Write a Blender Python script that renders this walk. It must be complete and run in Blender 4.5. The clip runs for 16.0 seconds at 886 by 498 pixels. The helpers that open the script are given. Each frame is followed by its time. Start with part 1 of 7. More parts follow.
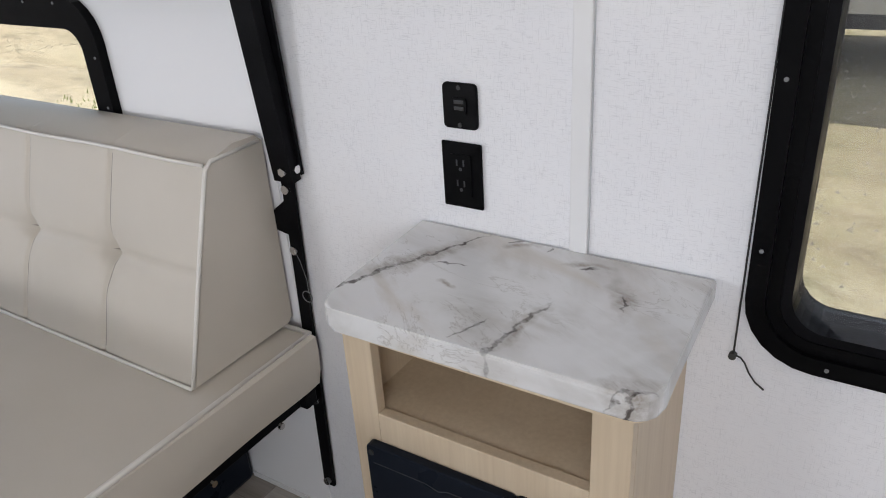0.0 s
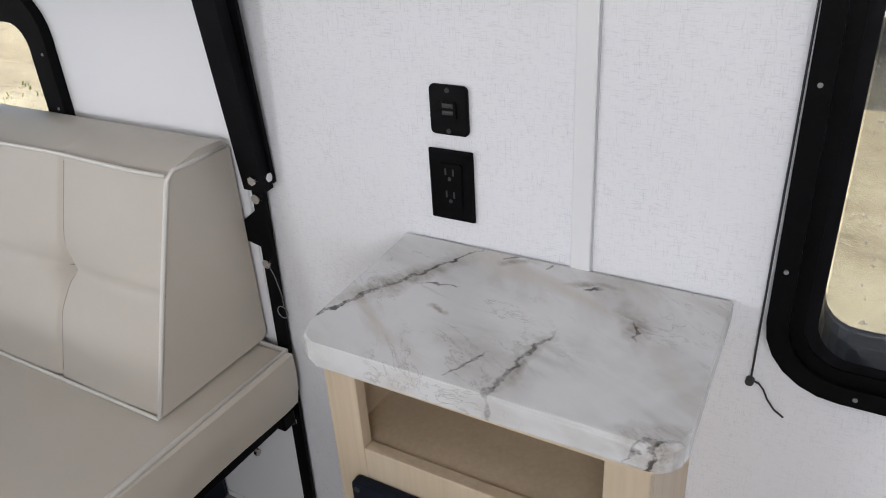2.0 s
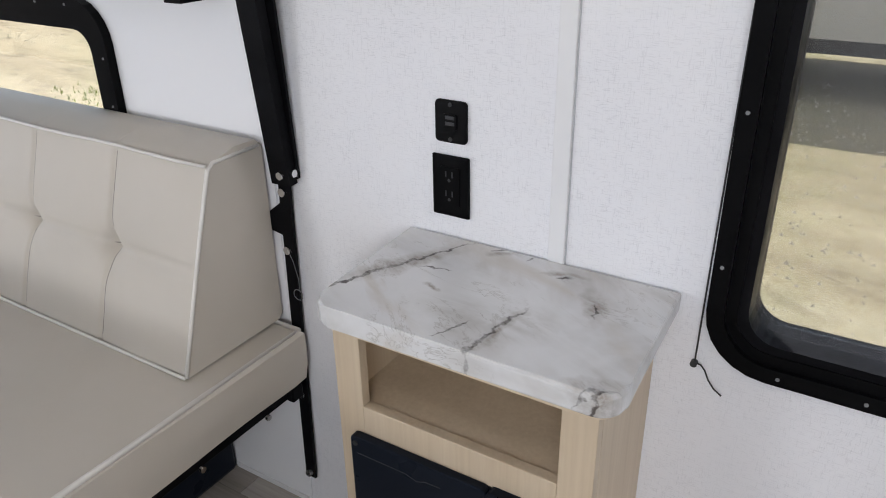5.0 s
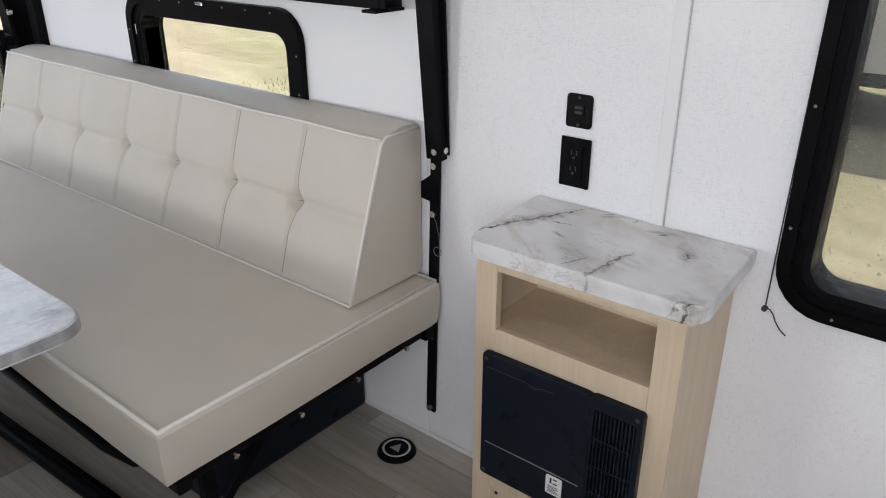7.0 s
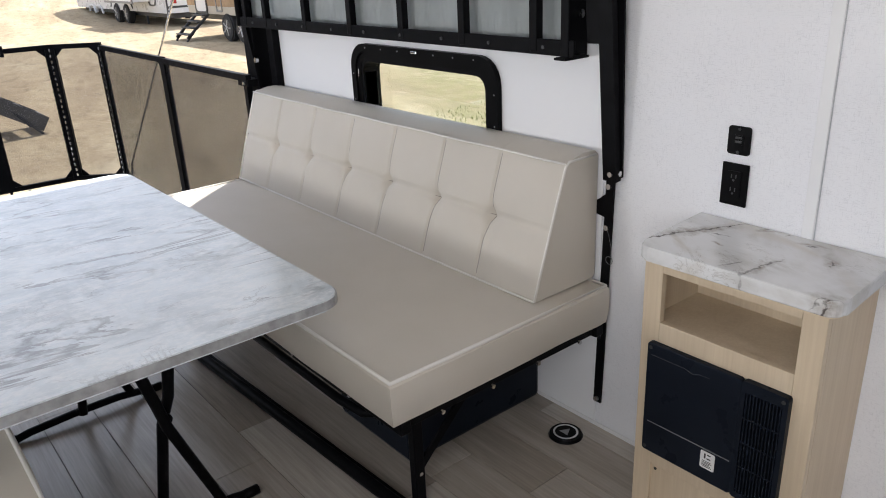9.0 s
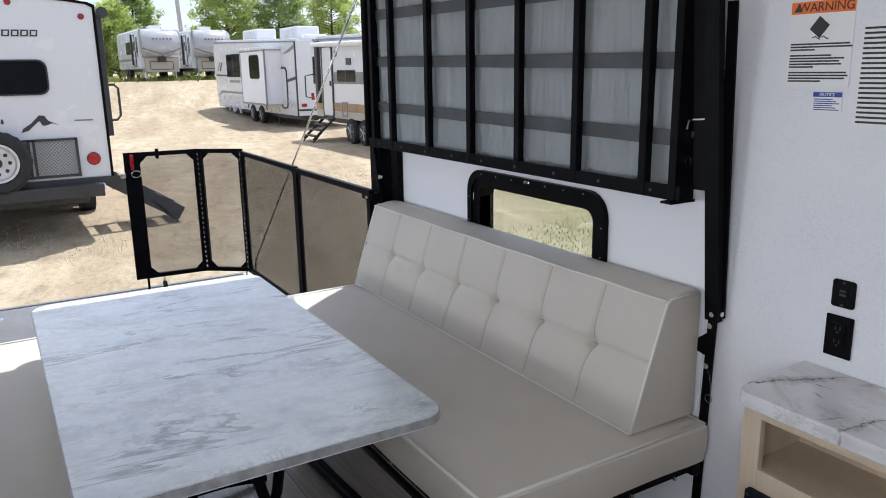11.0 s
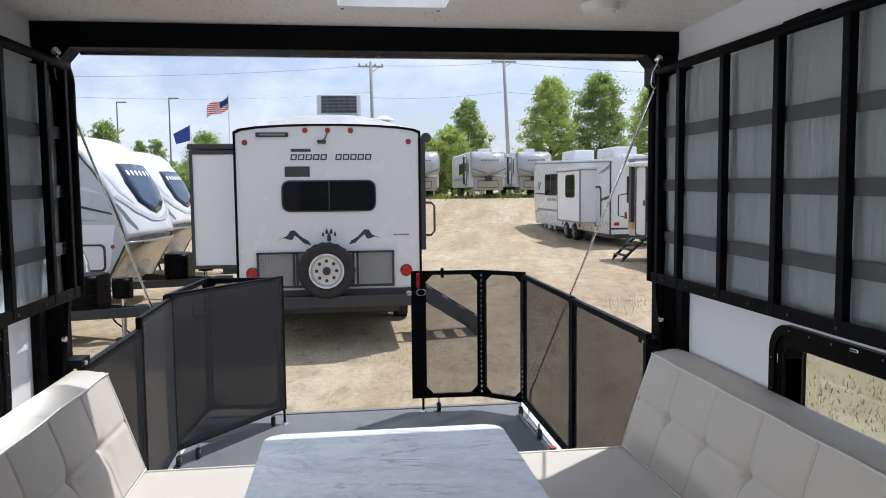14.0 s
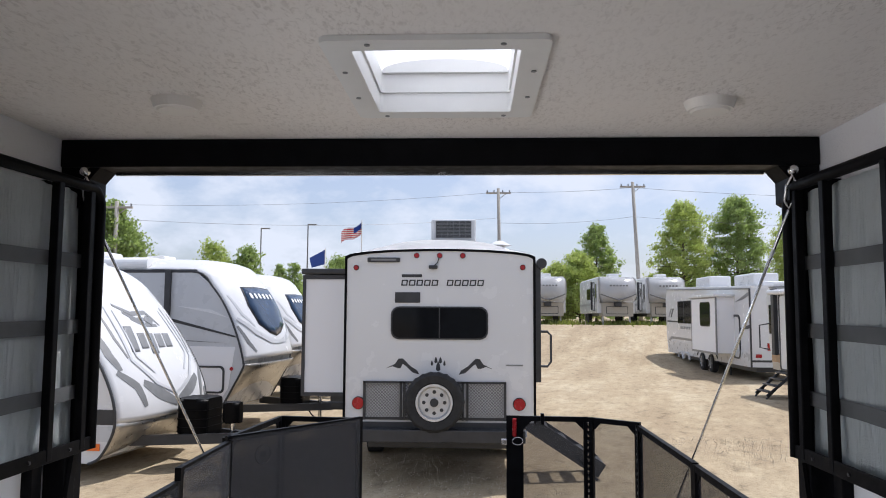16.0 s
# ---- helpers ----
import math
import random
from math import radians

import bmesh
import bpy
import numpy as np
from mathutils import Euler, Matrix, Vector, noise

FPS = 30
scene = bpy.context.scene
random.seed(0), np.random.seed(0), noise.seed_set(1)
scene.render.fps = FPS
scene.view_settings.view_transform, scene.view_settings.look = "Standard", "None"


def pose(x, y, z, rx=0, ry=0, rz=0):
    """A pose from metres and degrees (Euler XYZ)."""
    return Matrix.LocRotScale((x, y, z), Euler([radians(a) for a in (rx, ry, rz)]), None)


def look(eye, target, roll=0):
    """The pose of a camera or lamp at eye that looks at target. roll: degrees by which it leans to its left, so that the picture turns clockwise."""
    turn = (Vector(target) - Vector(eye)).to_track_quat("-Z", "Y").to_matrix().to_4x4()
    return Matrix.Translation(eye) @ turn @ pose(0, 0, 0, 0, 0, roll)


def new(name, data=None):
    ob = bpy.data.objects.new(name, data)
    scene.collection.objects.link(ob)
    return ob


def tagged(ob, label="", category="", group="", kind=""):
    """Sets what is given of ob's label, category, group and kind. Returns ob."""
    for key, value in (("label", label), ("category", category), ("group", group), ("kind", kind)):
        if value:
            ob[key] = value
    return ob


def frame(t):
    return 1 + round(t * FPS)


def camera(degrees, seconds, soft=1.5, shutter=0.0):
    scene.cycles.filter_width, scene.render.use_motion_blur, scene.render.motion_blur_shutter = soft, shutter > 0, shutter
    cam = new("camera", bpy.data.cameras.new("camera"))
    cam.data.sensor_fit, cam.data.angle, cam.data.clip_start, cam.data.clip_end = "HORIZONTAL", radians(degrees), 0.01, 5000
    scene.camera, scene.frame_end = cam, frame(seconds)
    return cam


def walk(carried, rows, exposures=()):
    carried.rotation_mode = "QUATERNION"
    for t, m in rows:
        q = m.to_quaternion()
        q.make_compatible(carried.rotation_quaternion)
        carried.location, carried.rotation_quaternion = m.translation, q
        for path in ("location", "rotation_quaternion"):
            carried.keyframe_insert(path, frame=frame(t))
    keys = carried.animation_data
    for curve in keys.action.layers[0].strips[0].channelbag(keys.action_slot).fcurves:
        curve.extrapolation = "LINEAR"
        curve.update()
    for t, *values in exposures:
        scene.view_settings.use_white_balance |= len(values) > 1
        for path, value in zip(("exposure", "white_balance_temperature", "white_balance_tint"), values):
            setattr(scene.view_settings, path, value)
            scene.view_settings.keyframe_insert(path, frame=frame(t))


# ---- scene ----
cam = camera(61.0, 16.0, soft=1.0)
PATH = [
    (0, (0.748, 0.31, 1.213), (-0.242, 1.802, 0.322), -3.8),
    (0.5, (0.72, 0.352, 1.214), (-0.248, 1.848, 0.305), -4.1),
    (1, (0.699, 0.379, 1.212), (-0.242, 1.886, 0.294), -4.4),
    (1.5, (0.686, 0.39, 1.209), (-0.231, 1.903, 0.276), -4.3),
    (2, (0.676, 0.388, 1.215), (-0.243, 1.896, 0.275), -3.7),
    (2.5, (0.683, 0.384, 1.221), (-0.247, 1.885, 0.283), -2.8),
    (3, (0.698, 0.385, 1.226), (-0.239, 1.888, 0.298), -2.5),
    (5.3, (0.789, 0.201, 1.246), (-0.178, 1.729, 0.391), -0.2),
    (5.5, (0.795, 0.16, 1.242), (-0.177, 1.694, 0.403), 0.7),
    (6, (0.824, 0.061, 1.245), (-0.179, 1.582, 0.422), 1.2),
    (6.5, (0.86, -0.014, 1.256), (-0.208, 1.46, 0.428), 0.4),
    (7, (0.895, -0.081, 1.268), (-0.246, 1.344, 0.452), 0.1),
    (7.5, (0.951, -0.157, 1.287), (-0.269, 1.209, 0.482), -0.2),
    (8, (1.006, -0.233, 1.297), (-0.303, 1.052, 0.499), -1.1),
    (8.5, (1.045, -0.313, 1.313), (-0.337, 0.901, 0.528), -2.3),
    (9, (1.076, -0.366, 1.345), (-0.378, 0.795, 0.611), -2.7),
    (9.2, (1.089, -0.377, 1.353), (-0.398, 0.767, 0.658), -2.5),
    (11.3, (1.151, -0.434, 1.451), (-0.555, 0.515, 1.014), -1.1),
    (11.5, (1.14, -0.422, 1.457), (-0.593, 0.485, 1.039), -1.4),
    (12, (1.099, -0.374, 1.457), (-0.697, 0.425, 1.089), -1.8),
    (12.5, (1.047, -0.322, 1.46), (-0.805, 0.372, 1.16), -1.2),
    (13, (0.936, -0.226, 1.485), (-0.973, 0.316, 1.236), -2.4),
    (13.5, (0.868, -0.192, 1.464), (-1.084, 0.194, 1.266), -1.9),
    (14, (0.784, -0.108, 1.456), (-1.194, 0.147, 1.301), -0.6),
    (14.5, (0.672, 0.001, 1.481), (-1.323, 0.124, 1.394), 0.8),
    (15, (0.535, 0.062, 1.488), (-1.464, 0.018, 1.468), 0.5),
    (15.5, (0.366, 0.087, 1.509), (-1.629, -0.018, 1.6), 0.4),
    (16, (0.276, 0.127, 1.509), (-1.715, 0.045, 1.683), 0.3),
]
EXPOSURES = [(0, 1.64, 6180, 11), (6, 1.70, 6120, 11), (9, 1.62, 6250, 11), (11.5, 1.12, 5750, 11), (13, 0.90, 5800, 11), (14.5, 0.80, 5900, 12), (16, 0.74, 6000, 13)]
walk(cam, [(t, look(eye, target, roll)) for t, eye, target, roll in PATH], EXPOSURES)

# ---- world and sun ----
SUN_DIR = Vector((-0.36, 0.42, 1.0)).normalized()
world = bpy.data.worlds.new("sky")
scene.world = world
world.use_nodes = True
wn, wl = world.node_tree.nodes, world.node_tree.links
wn.clear()
sky = wn.new("ShaderNodeTexSky")
sky.sky_type = "NISHITA"
sky.sun_disc = False
sky.sun_elevation = math.asin(SUN_DIR.z)
sky.sun_rotation = math.atan2(SUN_DIR.x, SUN_DIR.y)
sky.air_density, sky.dust_density, sky.ozone_density = 1.0, 2.0, 1.5
tc = wn.new("ShaderNodeTexCoord")
mp = wn.new("ShaderNodeMapping")
mp.inputs["Scale"].default_value = (1.0, 1.0, 2.0)
wl.new(tc.outputs["Generated"], mp.inputs["Vector"])
cl = wn.new("ShaderNodeTexNoise")
cl.inputs["Scale"].default_value, cl.inputs["Detail"].default_value, cl.inputs["Roughness"].default_value = 6.5, 8.0, 0.56
wl.new(mp.outputs["Vector"], cl.inputs["Vector"])
cr = wn.new("ShaderNodeValToRGB")
cr.color_ramp.elements[0].position, cr.color_ramp.elements[0].color = 0.43, (0.30, 0.30, 0.30, 1)
cr.color_ramp.elements[1].position, cr.color_ramp.elements[1].color = 0.60, (0.97, 0.97, 0.97, 1)
wl.new(cl.outputs["Fac"], cr.inputs["Fac"])
cmix = wn.new("ShaderNodeMixRGB")
cmix.inputs["Color2"].default_value = (3.8, 3.96, 4.22, 1)
wl.new(cr.outputs["Color"], cmix.inputs["Fac"])
haze = wn.new("ShaderNodeMixRGB")
haze.blend_type = "MULTIPLY"
haze.inputs["Fac"].default_value, haze.inputs["Color2"].default_value = 1.0, (0.60, 0.58, 0.60, 1)
wl.new(sky.outputs["Color"], haze.inputs["Color1"])
wl.new(haze.outputs["Color"], cmix.inputs["Color1"])
bg = wn.new("ShaderNodeBackground")
bg.inputs["Strength"].default_value = 0.13
wl.new(cmix.outputs["Color"], bg.inputs["Color"])
wo = wn.new("ShaderNodeOutputWorld")
wl.new(bg.outputs["Background"], wo.inputs["Surface"])

sun = new("sun", bpy.data.lights.new("sun", "SUN"))
sun.data.energy, sun.data.angle, sun.data.color = 2.5, radians(0.6), (1.0, 0.95, 0.87)
sun.matrix_world = look(SUN_DIR * 40, (0, 0, 0))


def window_fill(x, y, z, wide, high, watts, target):
    """An added area lamp in a window's opening that brightens the room in place of daylight."""
    lamp = new("window_fill_lamp", bpy.data.lights.new("window_fill_lamp", "AREA"))
    lamp.data.shape, lamp.data.size, lamp.data.size_y, lamp.data.energy, lamp.data.color = "RECTANGLE", wide, high, watts, (1.0, 0.985, 0.96)
    lamp.matrix_world = look((x, y, z), target)


# added fill lamps: first in the unseen window, then behind the other sofa
window_fill(1.30, -1.19, 1.37, 1.20, 0.70, 7.5, (1.30, 0, 1.37))
window_fill(-1.275, -1.19, 0.95, 0.62, 0.20, 5.0, (-1.275, 0, 0.90))


# ---- materials ----
class Nodes:
    """A principled material with short calls for its textures."""

    def __init__(self, name, color=(0.5, 0.5, 0.5), rough=0.5, metal=0.0, spec=0.5):
        self.m = bpy.data.materials.new(name)
        self.m.use_nodes = True
        self.n, self.l = self.m.node_tree.nodes, self.m.node_tree.links
        self.b = self.n["Principled BSDF"]
        self.b.inputs["Base Color"].default_value = (*color, 1)
        self.b.inputs["Roughness"].default_value = rough
        self.b.inputs["Metallic"].default_value = metal
        self.b.inputs["Specular IOR Level"].default_value = spec
        self.color = None

    def coords(self, scale=(1, 1, 1), rot=(0, 0, 0), kind="Object"):
        t, m = self.n.new("ShaderNodeTexCoord"), self.n.new("ShaderNodeMapping")
        m.inputs["Scale"].default_value = scale
        if any(rot):
            first = self.n.new("ShaderNodeMapping")
            first.inputs["Rotation"].default_value = [radians(a) for a in rot]
            self.l.new(t.outputs[kind], first.inputs["Vector"])
            self.l.new(first.outputs["Vector"], m.inputs["Vector"])
        else:
            self.l.new(t.outputs[kind], m.inputs["Vector"])
        return m.outputs["Vector"]

    def shaken(self, scale, amount, detail=4):
        """The object's coordinates, shifted about by noise."""
        t, n, s, a = self.n.new("ShaderNodeTexCoord"), self.n.new("ShaderNodeTexNoise"), self.n.new("ShaderNodeVectorMath"), self.n.new("ShaderNodeVectorMath")
        n.inputs["Scale"].default_value, n.inputs["Detail"].default_value = scale, detail
        self.l.new(t.outputs["Object"], n.inputs["Vector"])
        s.operation = "MULTIPLY_ADD"
        s.inputs[1].default_value, s.inputs[2].default_value = (amount, amount, 0), (-amount / 2, -amount / 2, 0)
        self.l.new(n.outputs["Color"], s.inputs[0])
        self.l.new(t.outputs["Object"], a.inputs[0])
        self.l.new(s.outputs["Vector"], a.inputs[1])
        return a.outputs["Vector"]

    def blot(self, vec, p, q, width, edge=0.45):
        """A long soft spot from p to q, for a vein or a stain."""
        m, g = self.n.new("ShaderNodeMapping"), self.n.new("ShaderNodeTexGradient")
        m.vector_type, g.gradient_type = "TEXTURE", "SPHERICAL"
        dx, dy = q[0] - p[0], q[1] - p[1]
        m.inputs["Location"].default_value = ((p[0] + q[0]) / 2, (p[1] + q[1]) / 2, 0.735)
        m.inputs["Rotation"].default_value = (0, 0, math.atan2(dy, dx))
        m.inputs["Scale"].default_value = (math.hypot(dx, dy) * 0.62, width, 0.30)
        self.l.new(vec, m.inputs["Vector"])
        self.l.new(m.outputs["Vector"], g.inputs["Vector"])
        return self.ramp(g.outputs["Fac"], (0.02, 0.0), (edge, 1.0))

    def noise(self, scale, detail=4, rough=0.55, vec=None, dist=0.0):
        t = self.n.new("ShaderNodeTexNoise")
        t.inputs["Scale"].default_value, t.inputs["Detail"].default_value = scale, detail
        t.inputs["Roughness"].default_value, t.inputs["Distortion"].default_value = rough, dist
        self.l.new(vec if vec is not None else self.coords(), t.inputs["Vector"])
        return t.outputs["Fac"]

    def ramp(self, fac, *stops):
        r = self.n.new("ShaderNodeValToRGB")
        e = r.color_ramp.elements
        while len(e) < len(stops):
            e.new(0.5)
        for el, (p, c) in zip(e, stops):
            el.position, el.color = p, ((c, c, c, 1) if isinstance(c, (int, float)) else (*c, 1))
        self.l.new(fac, r.inputs["Fac"])
        return r.outputs["Color"]

    def mix(self, fac, a, b, blend="MIX"):
        x = self.n.new("ShaderNodeMixRGB")
        x.blend_type = blend
        for key, v in (("Fac", fac), ("Color1", a), ("Color2", b)):
            if isinstance(v, (int, float)):
                x.inputs[key].default_value = v if key == "Fac" else (v, v, v, 1)
            elif isinstance(v, tuple):
                x.inputs[key].default_value = (*v, 1)
            else:
                self.l.new(v, x.inputs[key])
        return x.outputs["Color"]

    def base(self, socket):
        self.l.new(socket, self.b.inputs["Base Color"])
        return self

    def roughness(self, socket):
        self.l.new(socket, self.b.inputs["Roughness"])
        return self

    def bump(self, socket, strength=0.2, distance=0.01):
        b = self.n.new("ShaderNodeBump")
        b.inputs["Strength"].default_value, b.inputs["Distance"].default_value = strength, distance
        self.l.new(socket, b.inputs["Height"])
        self.l.new(b.outputs["Normal"], self.b.inputs["Normal"])
        return self

    def random(self):
        return self.n.new("ShaderNodeObjectInfo").outputs["Random"]


def plain(name, color, rough=0.5, metal=0.0, vary=0.12, scale=6.0, bump=0.05, fine=120.0, spec=0.5):
    """A surface with soft stains and a fine grain."""
    k = Nodes(name, color, rough, metal, spec)
    lo, hi = tuple(c * (1 - vary) for c in color), tuple(min(1, c * (1 + vary)) for c in color)
    k.base(k.ramp(k.noise(scale, 5), (0.3, lo), (0.7, hi)))
    g = k.noise(fine, 3)
    k.roughness(k.ramp(k.noise(scale * 2.3, 4), (0.3, max(0.02, rough - 0.08)), (0.7, min(1, rough + 0.08))))
    k.bump(g, bump, 0.002)
    return k.m


def wallpaper():
    k = Nodes("wallpaper_linen", rough=0.6)
    h = k.ramp(k.noise(1, 3, 0.6, k.coords((90, 90, 720))), (0.54, 0.0), (0.68, 1.0))
    v = k.ramp(k.noise(1, 3, 0.6, k.coords((720, 720, 80))), (0.56, 0.0), (0.70, 1.0))
    patch = k.ramp(k.noise(7, 4), (0.35, 0.35), (0.68, 1.0))
    marks = k.mix(1.0, k.mix(1.0, h, v, "ADD"), patch, "MULTIPLY")
    soft = k.ramp(k.noise(2.0, 3), (0.3, (0.755, 0.755, 0.785)), (0.7, (0.815, 0.815, 0.84)))
    k.base(k.mix(k.mix(1.0, marks, 0.40, "MULTIPLY"), soft, (0.50, 0.50, 0.53)))
    k.bump(k.mix(0.5, h, v), 0.18, 0.0008)
    return k.m


def ceiling_board():
    k = Nodes("ceiling_board", rough=0.7)
    big = k.noise(3.0, 3)
    fl = k.ramp(k.noise(1, 6, 0.72, k.coords((42, 90, 42)), 0.8), (0.50, 0.0), (0.62, 1.0))
    m = k.mix(1.0, fl, k.ramp(big, (0.35, 0.25), (0.65, 1.0)), "MULTIPLY")
    k.base(k.mix(k.mix(1.0, m, 0.6, "MULTIPLY"), (0.87, 0.82, 0.775), (0.52, 0.465, 0.42)))
    k.bump(fl, 0.15, 0.001)
    return k.m


def upholstery():
    k = Nodes("vinyl_upholstery", rough=0.5)
    a = k.ramp(k.noise(3, 4), (0.3, (0.54, 0.50, 0.435)), (0.7, (0.585, 0.54, 0.475)))
    k.base(a)
    grain = k.noise(1, 2, 0.5, k.coords((900, 260, 900)))
    k.bump(k.mix(0.4, grain, k.noise(22, 4)), 0.30, 0.002)
    k.roughness(k.ramp(k.noise(9, 3), (0.3, 0.48), (0.7, 0.60)))
    return k.m


def marble():
    k = Nodes("marble_laminate", rough=0.25)
    vec = k.coords((1.0, 0.30, 1.0), (0, 0, -62))
    veil = k.ramp(k.noise(7, 7, 0.62, vec, 1.0), (0.36, (0.74, 0.74, 0.745)), (0.50, (0.66, 0.66, 0.655)), (0.60, (0.54, 0.53, 0.515)), (0.72, (0.44, 0.42, 0.395)))
    patchy = k.ramp(k.noise(5.5, 4, 0.6, None, 0.4), (0.36, 0.10), (0.60, 0.95))
    c = k.mix(patchy, (0.72, 0.72, 0.725), veil)
    tan = k.ramp(k.noise(11, 5, 0.6, vec, 0.6), (0.56, 0.0), (0.72, 0.6))
    c = k.mix(tan, c, (0.52, 0.475, 0.41))
    fine = k.ramp(k.noise(15, 7, 0.66, vec, 1.4), (0.488, 0.0), (0.5, 0.65), (0.510, 0.0))
    c = k.mix(k.mix(1.0, fine, k.ramp(k.noise(6.0, 3), (0.50, 0.0), (0.62, 1.0)), "MULTIPLY"), c, (0.30, 0.275, 0.25))
    soft, sharp = k.shaken(30, 0.050, 8), k.shaken(55, 0.026, 9)
    grit = k.ramp(k.noise(70, 6, 0.75, vec), (0.36, 0.25), (0.60, 1.0))
    # brown-grey stains, then the dark veins
    for p, q, w in (((0.475, 1.115), (0.512, 1.030), 0.017), ((0.395, 1.128), (0.465, 1.136), 0.012), ((0.30, 1.140), (0.345, 1.158), 0.012), ((0.160, 0.965), (0.262, 1.145), 0.028), ((0.270, 1.012), (0.298, 1.008), 0.008), ((0.535, 0.896), (0.592, 0.918), 0.026), ((0.405, 0.90), (0.424, 1.02), 0.014)):
        c = k.mix(k.mix(1.0, k.mix(1.0, k.blot(soft, p, q, w, 0.8), grit, "MULTIPLY"), 0.92, "MULTIPLY"), c, (0.30, 0.265, 0.23))
    for p, q, w in (((0.148, 0.915), (0.200, 1.040), 0.0040), ((0.19, 1.01), (0.268, 1.170), 0.0032), ((0.236, 1.055), (0.282, 1.069), 0.0026), ((0.402, 0.890), (0.410, 0.965), 0.0046), ((0.407, 0.955), (0.424, 1.025), 0.0042), ((0.352, 0.910), (0.374, 0.960), 0.0026), ((0.302, 1.150), (0.322, 1.163), 0.004), ((0.425, 1.120), (0.440, 1.133), 0.004), ((0.362, 1.145), (0.366, 1.165), 0.003), ((0.540, 0.893), (0.585, 0.915), 0.0026), ((0.560, 0.890), (0.572, 0.912), 0.0026), ((0.498, 1.08), (0.505, 1.045), 0.0025)):
        c = k.mix(k.mix(1.0, k.mix(1.0, k.blot(sharp, p, q, w, 0.5), grit, "MULTIPLY"), 0.92, "MULTIPLY"), c, (0.060, 0.050, 0.045))
    k.base(c)
    k.bump(k.noise(300, 2), 0.02, 0.001)
    return k.m


def table_laminate():
    k = Nodes("table_laminate", rough=0.22)
    vec = k.coords((1.0, 0.24, 1), (0, 0, 7))
    # the blue tint paints the sky's reflection into the grey laminate
    base = k.ramp(k.noise(11, 8, 0.66, vec, 0.5), (0.28, (0.56, 0.615, 0.66)), (0.5, (0.70, 0.75, 0.785)), (0.75, (0.78, 0.815, 0.835)))
    n1 = k.noise(6.0, 7, 0.62, vec, 0.7)
    vein = k.ramp(n1, (0.462, 0.0), (0.494, 0.9), (0.503, 0.9), (0.512, 0.0))
    mask = k.ramp(k.noise(4.2, 4), (0.44, 0.0), (0.60, 1.0))
    v2 = k.ramp(k.noise(13, 6, 0.62, vec, 0.9), (0.486, 0.0), (0.5, 0.6), (0.512, 0.0))
    wander = k.ramp(k.noise(2.4, 7, 0.66, k.coords((1, 1, 1), (0, 0, 40)), 1.0), (0.488, 0.0), (0.5, 0.55), (0.515, 0.0))
    speck = k.ramp(k.noise(45, 6, 0.78, k.coords((1.0, 0.5, 1), (0, 0, 7))), (0.46, 0.0), (0.66, 0.75))
    cloud = k.ramp(k.noise(5.5, 6, 0.7, None, 0.6), (0.40, 0.78), (0.60, 1.0))
    c = k.mix(speck, k.mix(0.8, base, cloud, "MULTIPLY"), (0.84, 0.845, 0.85))
    c = k.mix(k.mix(1.0, v2, k.ramp(k.noise(6.5, 3), (0.5, 0.0), (0.62, 1.0)), "MULTIPLY"), c, (0.33, 0.335, 0.355))
    c = k.mix(k.mix(1.0, wander, k.ramp(k.noise(3.1, 3), (0.52, 0.0), (0.62, 0.8)), "MULTIPLY"), c, (0.34, 0.34, 0.36))
    k.base(k.mix(k.mix(1.0, vein, mask, "MULTIPLY"), c, (0.33, 0.335, 0.355)))
    k.bump(k.noise(250, 2), 0.02, 0.001)
    return k.m


def maple():
    k = Nodes("maple_veneer", rough=0.45)
    g = k.noise(1, 5, 0.6, k.coords((150, 150, 5)))
    f = k.noise(1, 3, 0.6, k.coords((22, 22, 1.6)), 0.4)
    c = k.mix(0.5, k.ramp(g, (0.3, (0.53, 0.42, 0.29)), (0.7, (0.66, 0.55, 0.40))), k.ramp(f, (0.3, (0.55, 0.44, 0.31)), (0.7, (0.65, 0.54, 0.40))))
    k.base(c).bump(g, 0.08, 0.001)
    return k.m


def plank_vinyl():
    k = Nodes("vinyl_plank", rough=0.24)
    g = k.noise(1, 6, 0.65, k.coords((5, 120, 5)))
    f = k.noise(1, 4, 0.6, k.coords((1.4, 16, 2)), 0.5)
    tone = k.ramp(k.random(), (0.0, (0.30, 0.262, 0.225)), (0.5, (0.385, 0.345, 0.305)), (1.0, (0.47, 0.43, 0.385)))
    streak = k.ramp(k.mix(0.5, g, f), (0.35, 0.72), (0.65, 1.12))
    k.base(k.mix(1.0, tone, streak, "MULTIPLY")).bump(g, 0.10, 0.001)
    return k.m


def see_through(name, color, amount, rough=0.30, weave=0.0):
    """A woven screen: dark threads with holes between them, seen as one even tone."""
    k = Nodes(name, color, rough)
    tr = k.n.new("ShaderNodeBsdfTransparent")
    mx = k.n.new("ShaderNodeMixShader")
    mx.inputs["Fac"].default_value = amount
    if weave:
        t = k.n.new("ShaderNodeTexNoise")
        t.inputs["Scale"].default_value = weave
        k.l.new(k.coords(), t.inputs["Vector"])
        k.l.new(k.ramp(t.outputs["Fac"], (0.3, amount - 0.08), (0.7, amount + 0.08)), mx.inputs["Fac"])
    k.l.new(tr.outputs["BSDF"], mx.inputs[1])
    k.l.new(k.b.outputs["BSDF"], mx.inputs[2])
    k.l.new(mx.outputs["Shader"], k.n["Material Output"].inputs["Surface"])
    return k.m


